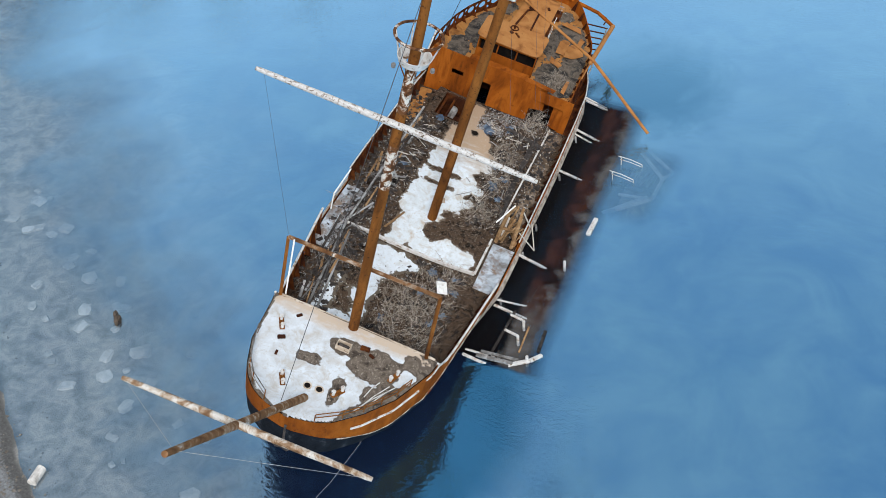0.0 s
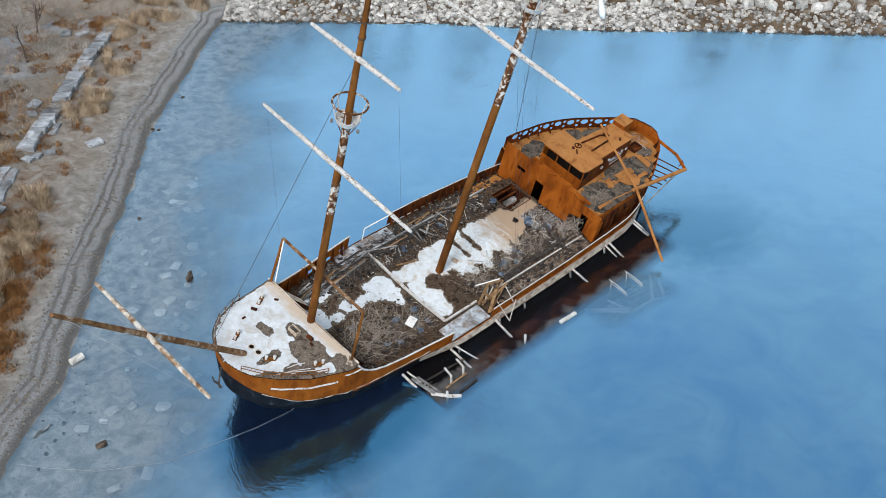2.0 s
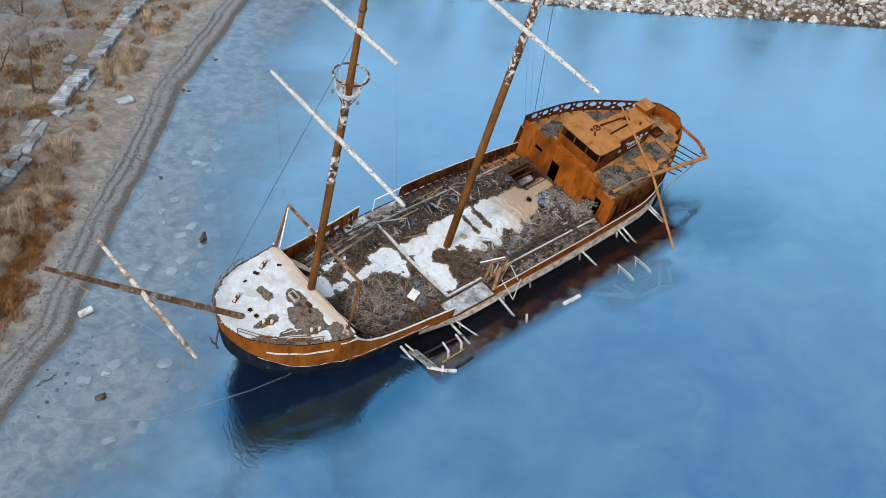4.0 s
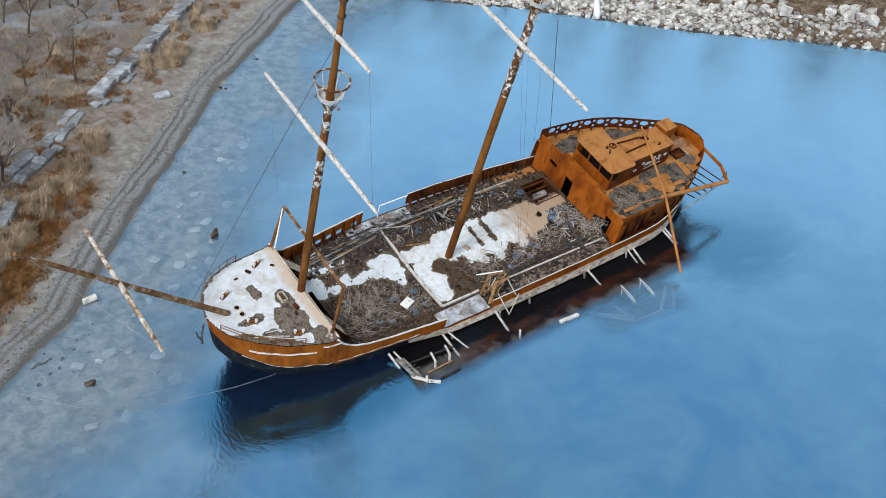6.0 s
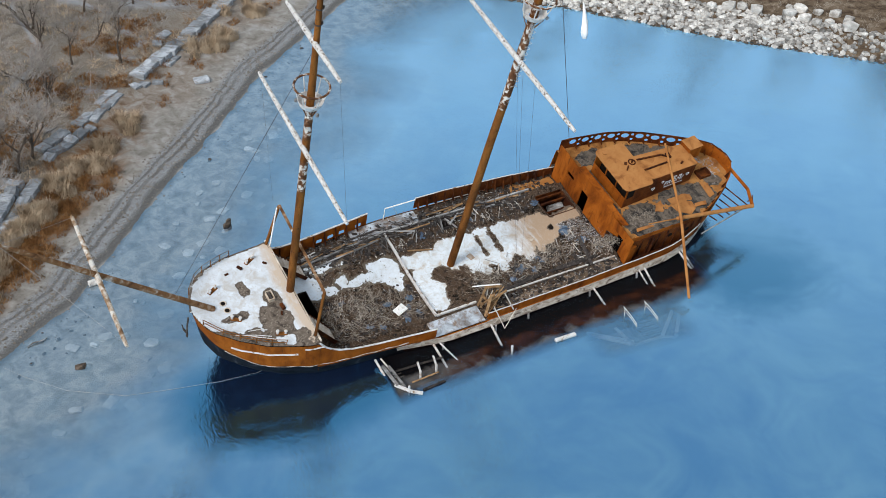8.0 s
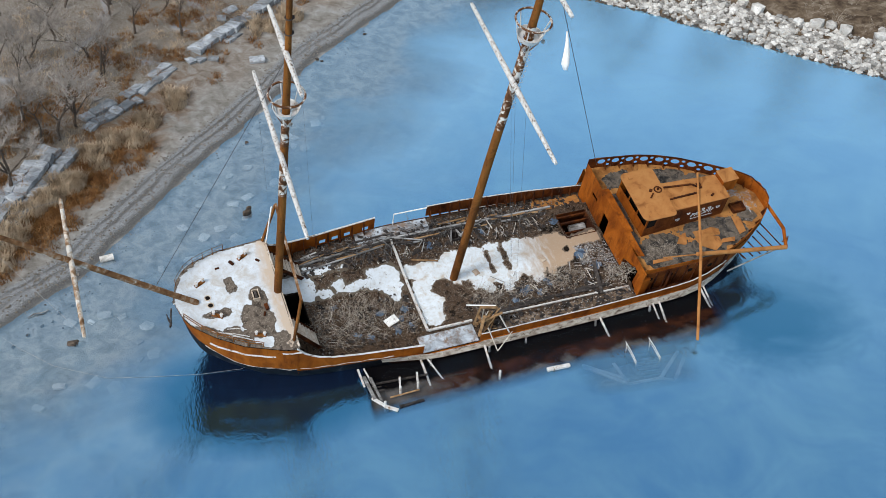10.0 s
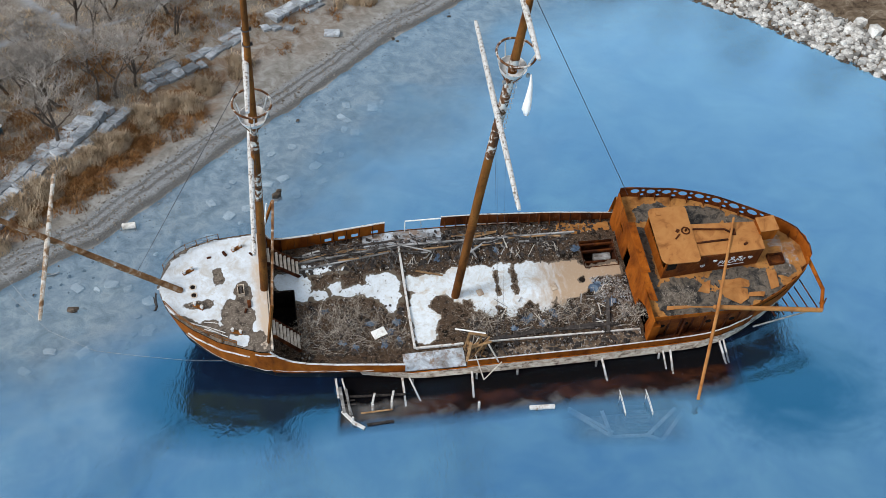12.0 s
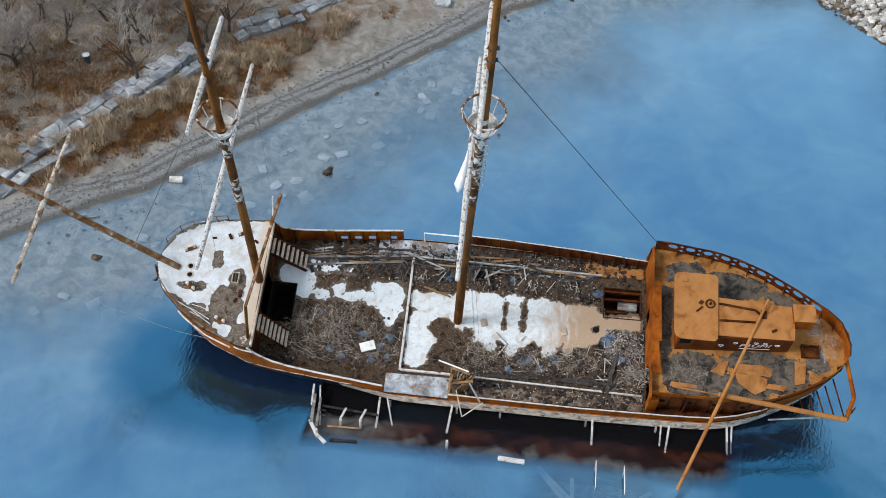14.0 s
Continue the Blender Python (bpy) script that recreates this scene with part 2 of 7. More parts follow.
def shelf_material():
    """Grey silt, rust-red near the hull, with the hull's reflection and shade coloured in."""
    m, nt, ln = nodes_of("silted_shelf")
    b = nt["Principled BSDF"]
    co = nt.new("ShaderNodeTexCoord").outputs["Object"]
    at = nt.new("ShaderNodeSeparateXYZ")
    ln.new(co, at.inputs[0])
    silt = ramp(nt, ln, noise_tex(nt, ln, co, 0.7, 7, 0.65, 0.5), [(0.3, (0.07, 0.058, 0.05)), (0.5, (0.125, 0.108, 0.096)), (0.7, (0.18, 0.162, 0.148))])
    # the dark red band also carries the hull's reflection and shade
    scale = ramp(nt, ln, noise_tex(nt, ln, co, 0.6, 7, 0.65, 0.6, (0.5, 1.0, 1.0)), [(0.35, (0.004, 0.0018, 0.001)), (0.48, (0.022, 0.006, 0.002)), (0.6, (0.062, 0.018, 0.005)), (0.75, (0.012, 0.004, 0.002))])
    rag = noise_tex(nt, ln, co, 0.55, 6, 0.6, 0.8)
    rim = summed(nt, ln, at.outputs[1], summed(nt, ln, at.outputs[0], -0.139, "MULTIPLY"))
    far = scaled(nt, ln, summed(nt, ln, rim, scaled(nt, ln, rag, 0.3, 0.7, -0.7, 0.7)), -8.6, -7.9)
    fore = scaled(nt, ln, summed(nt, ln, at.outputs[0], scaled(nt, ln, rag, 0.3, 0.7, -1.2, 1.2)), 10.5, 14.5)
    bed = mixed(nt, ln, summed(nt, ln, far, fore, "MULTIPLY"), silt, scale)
    # black close in along the keel: the hull's shade put into the colour
    hull_shade = scaled(nt, ln, summed(nt, ln, rim, scaled(nt, ln, rag, 0.3, 0.7, -0.25, 0.25)), -7.0, -6.6)
    ln.new(mixed(nt, ln, hull_shade, bed, (0.004, 0.003, 0.003)), b.inputs["Base Color"])
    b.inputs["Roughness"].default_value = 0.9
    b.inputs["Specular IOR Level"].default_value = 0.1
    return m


# unlit insides of openings, put into the colour of walls, plates and discs
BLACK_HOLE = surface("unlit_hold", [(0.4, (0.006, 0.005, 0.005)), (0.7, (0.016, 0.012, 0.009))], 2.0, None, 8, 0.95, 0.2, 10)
TWIG = surface("dry_twigs", [(0.3, (0.15, 0.12, 0.095)), (0.55, (0.31, 0.27, 0.23)), (0.75, (0.48, 0.44, 0.4))], 6.0, None, 8, 0.9, 0.0)
PALE_TWIG = surface("bleached_twigs", [(0.3, (0.4, 0.36, 0.31)), (0.6, (0.56, 0.52, 0.47)), (0.8, (0.66, 0.63, 0.59))], 6.0, None, 8, 0.9, 0.0)
BARK = surface("winter_bark", [(0.3, (0.05, 0.04, 0.033)), (0.6, (0.11, 0.09, 0.077)), (0.8, (0.2, 0.175, 0.155))], 5.0, None, 8, 0.95, 0.0)
WINTER_TWIG = surface("pale_winter_twigs", [(0.3, (0.16, 0.14, 0.122)), (0.55, (0.29, 0.262, 0.24)), (0.8, (0.44, 0.42, 0.4))], 1.2, None, 8, 0.9, 0.0, vary=0.25)
REED = surface("dry_reed", [(0.3, (0.25, 0.175, 0.11)), (0.55, (0.43, 0.34, 0.245)), (0.8, (0.58, 0.49, 0.385))], 0.9, None, 8, 0.9, 0.0)
RUSTY_GRASS = surface("russet_grass", [(0.3, (0.11, 0.048, 0.018)), (0.55, (0.22, 0.11, 0.042)), (0.8, (0.34, 0.24, 0.145))], 0.9, None, 8, 0.9, 0.0)
STONE = surface("pale_limestone", [(0.3, (0.16, 0.15, 0.138)), (0.5, (0.31, 0.3, 0.285)), (0.7, (0.48, 0.47, 0.455))], 1.6, (0.58, 0.72, (0.08, 0.065, 0.05)), 6.0, 0.9, 0.6, 7, vary=0.2, pieces=0.55)
SLAB = surface("grey_slab_stone", [(0.3, (0.12, 0.13, 0.14)), (0.5, (0.24, 0.26, 0.285)), (0.7, (0.4, 0.43, 0.465))], 1.0, (0.54, 0.68, (0.15, 0.13, 0.11)), 3.0, 0.85, 0.5, 8, vary=0.35)
GRAVEL = surface("beach_gravel", [(0.3, (0.09, 0.08, 0.07)), (0.55, (0.19, 0.17, 0.15)), (0.75, (0.32, 0.3, 0.275))], 3.0, None, 8, 0.9, 0.3, 12)
DARK_STONE = surface("wet_dark_stone", [(0.3, (0.025, 0.018, 0.013)), (0.6, (0.075, 0.055, 0.04)), (0.8, (0.16, 0.13, 0.105))], 2.5, None, 8, 0.6, 0.5, 10, vary=0.3)
WIRE = surface("dark_wire", [(0.4, (0.03, 0.03, 0.035)), (0.7, (0.08, 0.08, 0.085))], 3, None, 8, 0.6, 0.0)
PALE_ROPE = surface("pale_rope", [(0.4, (0.3, 0.3, 0.3)), (0.7, (0.45, 0.45, 0.44))], 6, None, 8, 0.9, 0.0)
TARP = surface("faded_blue_tarpaulin", [(0.35, (0.025, 0.036, 0.06)), (0.5, (0.07, 0.105, 0.16)), (0.7, (0.19, 0.25, 0.32))], 2.0, (0.58, 0.68, (0.05, 0.035, 0.025)), 8.0, 0.8, 0.5, 12, vary=0.3)
CLOTH = surface("torn_white_cloth", [(0.4, (0.6, 0.6, 0.6)), (0.7, (0.78, 0.78, 0.78))], 4, None, 8, 0.9, 0.3, 14)


# ---- small builders ----
def finish(name, bm, material, parent=None, label="", smooth=False):
    me = bpy.data.meshes.new(name)
    bmesh.ops.recalc_face_normals(bm, faces=bm.faces)
    bm.to_mesh(me)
    bm.free()
    for one in material if isinstance(material, (list, tuple)) else [material]:
        me.materials.append(one)
    if smooth:
        me.polygons.foreach_set("use_smooth", [True] * len(me.polygons))
    ob = new(name, me)
    if parent:
        ob.parent = parent
    if label:
        tagged(ob, label)
    return ob


part = finish


def from_arrays(name, verts, faces, material, parent=None, label="", smooth=False):
    me = bpy.data.meshes.new(name)
    me.from_pydata([tuple(v) for v in verts], [], faces)
    me.materials.append(material)
    if smooth:
        me.polygons.foreach_set("use_smooth", [True] * len(me.polygons))
    ob = new(name, me)
    if parent:
        ob.parent = parent
    if label:
        tagged(ob, label)
    return ob


def box(bm, centre, size, turn=None, bevel=0.0, slot=0):
    """A box with softened edges. turn: a 3x3 or 4x4 matrix."""
    m = Matrix.Translation(centre) @ ((turn.to_4x4() if turn else Matrix.Identity(4)))
    made = bmesh.ops.create_cube(bm, size=1.0, matrix=m @ Matrix.Diagonal((*size, 1)))
    faces = list({f for v in made["verts"] for f in v.link_faces})
    for f in faces:
        f.material_index = slot
    if bevel:
        edges = list({e for f in faces for e in f.edges})
        bmesh.ops.bevel(bm, geom=edges, offset=bevel, segments=1, affect="EDGES", profile=0.5, material=-1)


def along(a, b):
    a, b = Vector(a), Vector(b)
    return (b - a).to_track_quat("Z", "Y").to_matrix()


def beam(bm, a, b, wide, thick=None, bevel=0.0, spin=0.0):
    """A squared timber from a to b."""
    a, b = Vector(a), Vector(b)
    box(bm, (a + b) / 2, (wide, thick or wide, (b - a).length), along(a, b) @ Matrix.Rotation(spin, 3, "Z"), bevel)


def tube(bm, points, radii, seg=10, cap=True, rough=0.0):
    """A round pipe through points, with a radius at each."""
    pts = [Vector(p) for p in points]
    if isinstance(radii, (int, float)):
        radii = [radii] * len(pts)
    rings = []
    for i, p in enumerate(pts):
        a, b = pts[max(i - 1, 0)], pts[min(i + 1, len(pts) - 1)]
        q = (b - a).to_track_quat("Z", "Y").to_matrix()
        ring = []
        for k in range(seg):
            ang = 2 * math.pi * k / seg
            r = radii[i] * (1 + rough * (random.random() - 0.5))
            ring.append(bm.verts.new(p + q @ Vector((r * math.cos(ang), r * math.sin(ang), 0))))
        rings.append(ring)
    for r0, r1 in zip(rings, rings[1:]):
        for k in range(seg):
            bm.faces.new((r0[k], r0[(k + 1) % seg], r1[(k + 1) % seg], r1[k]))
    if cap:
        bm.faces.new(list(reversed(rings[0])))
        bm.faces.new(rings[-1])


def plate(bm, outline, thick):
    """A sheet of metal or wood: its outline in order, thickened along its normal."""
    pts = [Vector(p) for p in outline]
    n = sum(((b - pts[0]).cross(c - pts[0]) for b, c in zip(pts[1:], pts[2:])), Vector()).normalized() * thick / 2
    up = [bm.verts.new(p + n) for p in pts]
    dn = [bm.verts.new(p - n) for p in pts]
    bm.faces.new(up)
    bm.faces.new(list(reversed(dn)))
    for i in range(len(pts)):
        j = (i + 1) % len(pts)
        bm.faces.new((up[i], dn[i], dn[j], up[j]))


def torus(bm, centre, radius, r, turn=None, seg=28, sides=8, arc=1.0):
    m = turn.to_3x3() if turn else Matrix.Identity(3)
    n = int(seg * arc)
    pts = [Vector(centre) + m @ Vector((radius * math.cos(2 * math.pi * k / seg), radius * math.sin(2 * math.pi * k / seg), 0)) for k in range(n + 1)]
    tube(bm, pts, r, sides)


def stone_mesh(name, size, seed, flat=1.0, material=None, cuts=1):
    """An uneven, roughly broken stone about the origin."""
    rnd = random.Random(seed)
    bm = bmesh.new()
    bmesh.ops.create_icosphere(bm, subdivisions=cuts, radius=0.5)
    for v in bm.verts:
        v.co = Vector((math.copysign(abs(v.co.x * 2) ** 0.6, v.co.x) / 2, math.copysign(abs(v.co.y * 2) ** 0.6, v.co.y) / 2, math.copysign(abs(v.co.z * 2) ** 0.6, v.co.z) / 2))
        v.co *= 1 + rnd.uniform(-0.26, 0.16)
        v.co = Vector((v.co.x * size[0], v.co.y * size[1], v.co.z * size[2] * flat))
    me = bpy.data.meshes.new(name)
    bm.to_mesh(me)
    bm.free()
    me.materials.append(material or STONE)
    return me


# ---- ground, shores and water ----
SHORE_WEST = [(-300, -330), (-60, -44), (-30, -9.5), (-17.8, 3.2), (-13.3, 8.0), (-10.4, 10.2), (-7.6, 14.6), (-3.2, 21.0), (-0.3, 24.9), (3.0, 29.0), (6.9, 34.5), (11.1, 40.4), (15.0, 44.4), (21.0, 51.0), (28.2, 58.2)]
SHORE_EAST = [(28.2, 58.2), (39.7, 47.7), (45.8, 42.5), (52.5, 35.2), (58.6, 28.8), (65.3, 22.9), (80.6, 8.1), (150, -60), (420, -330)]


def segment_distance(px, py, chain):
    """Distance to a chain of points, positive on its left side."""
    best = np.full(px.shape, 1e9)
    sign = np.ones(px.shape)
    for (ax, ay), (bx, by) in zip(chain, chain[1:]):
        dx, dy = bx - ax, by - ay
        t = np.clip(((px - ax) * dx + (py - ay) * dy) / (dx * dx + dy * dy), 0, 1)
        ex, ey = px - ax - t * dx, py - ay - t * dy
        d = np.hypot(ex, ey)
        nearer = d < best
        best = np.where(nearer, d, best)
        sign = np.where(nearer, np.sign(dx * (py - ay) - dy * (px - ax)), sign)
    return best * sign


def wobble(x, y, scale, seed=0.0):
    return np.array([noise.noise((a * scale + seed, b * scale - seed, seed)) for a, b in zip(np.ravel(x), np.ravel(y))]).reshape(np.shape(x))


def ground_height(x, y):
    x, y = np.asarray(x, float), np.asarray(y, float)
    west, east = segment_distance(x, y, SHORE_WEST), segment_distance(x, y, SHORE_EAST)
    n1, n2 = wobble(x, y, 0.13, 3.1), wobble(x, y, 0.7, 9.2)
    west = west + 0.25 * n1 + 0.1 * n2
    bank = np.interp(west, [-40, -14, -5, 0, 0.9, 1.35, 1.55, 1.85, 2.1, 2.3, 2.6, 5.0, 8.5, 10.5, 30, 300], [-2.6, -1.3, -0.45, 0.0, 0.14, 0.26, 0.19, 0.27, 0.29, 0.23, 0.34, 0.55, 0.85, 1.25, 1.9, 4.0])
    east = east + 0.35 * n1
    rip = np.interp(east, [-12, -3, 0, 1.5, 4.0, 5.5, 9, 300], [-2.6, -1.1, -0.15, 0.55, 1.3, 1.6, 1.9, 4.0])
    mound = np.clip((x - 6) / 3, 0, 1) * np.clip((33 - x) / 3, 0, 1) * np.clip((y + 10) / 3, 0, 1) * np.clip((6 - y) / 3, 0, 1)
    bank, rip = np.maximum(bank, -2.6 + 2.15 * mound), rip
    return np.where(west > -14, np.maximum(bank, rip), np.maximum(rip, bank)) + 0.05 * n2 * (west > 3.5) + 0.03 * n2


def stepped(lo, fine_lo, fine_hi, hi, step):
    inner = np.arange(fine_lo, fine_hi + 1e-6, step)
    left = fine_lo - np.geomspace(step * 1.5, fine_lo - lo, 22)[::-1]
    right = fine_hi + np.geomspace(step * 1.5, hi - fine_hi, 22)
    return np.r_[left, inner, right]


def sheet(name, xs, ys, height, material):
    gx, gy = np.meshgrid(xs, ys)
    gz = height(gx, gy)
    verts = np.stack([gx.ravel(), gy.ravel(), gz.ravel()], -1)
    nx = len(xs)
    idx = np.arange(len(verts)).reshape(gx.shape)
    faces = np.stack([idx[:-1, :-1].ravel(), idx[:-1, 1:].ravel(), idx[1:, 1:].ravel(), idx[1:, :-1].ravel()], -1)
    me = bpy.data.meshes.new(name)
    me.from_pydata(verts.tolist(), [], faces.tolist())
    me.materials.append(material)
    me.polygons.foreach_set("use_smooth", [True] * len(me.polygons))
    far = me.attributes.new("inland", "FLOAT", "POINT")
    far.data.foreach_set("value", segment_distance(gx.ravel(), gy.ravel(), SHORE_WEST).astype(np.float32))
    return new(name, me)


def shore_field(nt, ln):
    """Nodes: metres inland from the west shore (negative over the water), kept on the mesh, and the position."""
    pos = nt.new("ShaderNodeNewGeometry").outputs["Position"]
    at = nt.new("ShaderNodeAttribute")
    at.attribute_name = "inland"
    return at.outputs["Fac"], pos


def scaled(nt, ln, value, lo, hi, to_lo=0.0, to_hi=1.0):
    mr = nt.new("ShaderNodeMapRange")
    ln.new(value, mr.inputs[0])
    for i, v in enumerate((lo, hi, to_lo, to_hi)):
        mr.inputs[i + 1].default_value = v
    return mr.outputs[0]


def summed(nt, ln, a, b, op="ADD"):
    m = nt.new("ShaderNodeMath")
    m.operation = op
    for s, v in ((m.inputs[0], a), (m.inputs[1], b)):
        if isinstance(v, (int, float)):
            s.default_value = v
        else:
            ln.new(v, s)
    return m.outputs[0]


def ground_material():
    m, nt, ln = nodes_of("winter_ground")
    b = nt["Principled BSDF"]
    d, pos = shore_field(nt, ln)
    n_big = noise_tex(nt, ln, pos, 0.16, 5, 0.6, 0.8)
    n_mid = noise_tex(nt, ln, pos, 0.9, 7, 0.65, 0.5)
    n_fine = noise_tex(nt, ln, pos, 9.0, 8, 0.75)
    raw = summed(nt, ln, summed(nt, ln, d, scaled(nt, ln, n_big, 0.3, 0.7, -0.3, 0.3)), scaled(nt, ln, n_fine, 0.3, 0.7, -0.16, 0.16))
    d = summed(nt, ln, d, scaled(nt, ln, n_mid, 0.3, 0.7, -0.8, 0.8))
    d = summed(nt, ln, d, scaled(nt, ln, n_big, 0.3, 0.7, -1.6, 1.6))
    bed = ramp(nt, ln, n_mid, [(0.35, (0.2, 0.2, 0.195)), (0.5, (0.36, 0.36, 0.35)), (0.6, (0.5, 0.49, 0.47)), (0.75, (0.26, 0.24, 0.215))])
    wet = ramp(nt, ln, n_fine, [(0.35, (0.063, 0.061, 0.060)), (0.6, (0.126, 0.126, 0.125))])
    rut = ramp(nt, ln, n_fine, [(0.35, (0.050, 0.047, 0.045)), (0.6, (0.109, 0.104, 0.101))])
    sand = ramp(nt, ln, n_mid, [(0.3, (0.134, 0.121, 0.106)), (0.5, (0.227, 0.214, 0.196)), (0.7, (0.319, 0.321, 0.318))])
    gravel = ramp(nt, ln, n_fine, [(0.35, (0.126, 0.128, 0.130)), (0.55, (0.235, 0.244, 0.254)), (0.7, (0.353, 0.372, 0.398))])
    grass = ramp(nt, ln, n_mid, [(0.3, (0.085, 0.055, 0.034)), (0.46, (0.165, 0.128, 0.094)), (0.58, (0.225, 0.196, 0.163)), (0.75, (0.205, 0.196, 0.186))])
    russet = ramp(nt, ln, n_mid, [(0.35, (0.1, 0.046, 0.017)), (0.5, (0.17, 0.09, 0.042)), (0.6, (0.2, 0.15, 0.105)), (0.75, (0.235, 0.215, 0.19))])
    path = ramp(nt, ln, n_mid, [(0.35, (0.202, 0.205, 0.212)), (0.65, (0.286, 0.298, 0.318))])
    c = mixed(nt, ln, scaled(nt, ln, raw, -0.5, 0.1), bed, wet)
    c = mixed(nt, ln, scaled(nt, ln, raw, 0.55, 0.95), c, gravel)
    for lo, hi in ((1.35, 1.8), (2.1, 2.5)):
        band = summed(nt, ln, scaled(nt, ln, raw, lo, lo + 0.12), scaled(nt, ln, raw, hi, hi - 0.12), "MULTIPLY")
        c = mixed(nt, ln, summed(nt, ln, band, scaled(nt, ln, n_big, 0.3, 0.55, 0.2, 0.8), "MULTIPLY"), c, rut)
    c = mixed(nt, ln, scaled(nt, ln, raw, 2.6, 3.0), c, sand)
    here = nt.new("ShaderNodeSeparateXYZ")
    ln.new(pos, here.inputs[0])
    thin = scaled(nt, ln, summed(nt, ln, here.outputs[0], scaled(nt, ln, n_mid, 0.3, 0.7, -3.0, 3.0)), -7.0, -1.0, 1.0, 0.25)
    c = mixed(nt, ln, summed(nt, ln, scaled(nt, ln, d, 4.0, 5.4), thin, "MULTIPLY"), c, russet)
    straw = ramp(nt, ln, n_fine, [(0.36, (0.042, 0.033, 0.027)), (0.5, (0.176, 0.158, 0.138)), (0.62, (0.370, 0.358, 0.339))])
    c = mixed(nt, ln, scaled(nt, ln, d, 8.0, 10.5), c, mixed(nt, ln, 0.55, grass, straw))
    trail = noise_tex(nt, ln, pos, 0.055, 2, 0.4, 0.5)
    trail = summed(nt, ln, scaled(nt, ln, trail, 0.485, 0.5), scaled(nt, ln, trail, 0.525, 0.51), "MULTIPLY")
    c = mixed(nt, ln, summed(nt, ln, trail, scaled(nt, ln, d, 11, 14), "MULTIPLY"), c, path)
    speck = ramp(nt, ln, n_fine, [(0.6, (0, 0, 0)), (0.75, (0.35, 0.35, 0.35))])
    c = mixed(nt, ln, speck, c, (0.26, 0.24, 0.22))
    # dark earth under the stones of the far bank
    up = nt.new("ShaderNodeSeparateXYZ")
    ln.new(pos, up.inputs[0])
    far_side = summed(nt, ln, scaled(nt, ln, up.outputs[2], -0.3, -0.1), scaled(nt, ln, raw, -5.0, -6.5), "MULTIPLY")
    c = mixed(nt, ln, far_side, c, ramp(nt, ln, n_mid, [(0.35, (0.045, 0.03, 0.02)), (0.52, (0.12, 0.088, 0.06)), (0.68, (0.22, 0.18, 0.14))]))
    ln.new(c, b.inputs["Base Color"])
    b.inputs["Roughness"].default_value = 0.95
    b.inputs["Specular IOR Level"].default_value = 0.1
    bp = nt.new("ShaderNodeBump")
    bp.inputs["Strength"].default_value, bp.inputs["Distance"].default_value = 0.7, 0.08
    ln.new(n_fine, bp.inputs["Height"])
    ln.new(bp.outputs[0], b.inputs["Normal"])
    return m


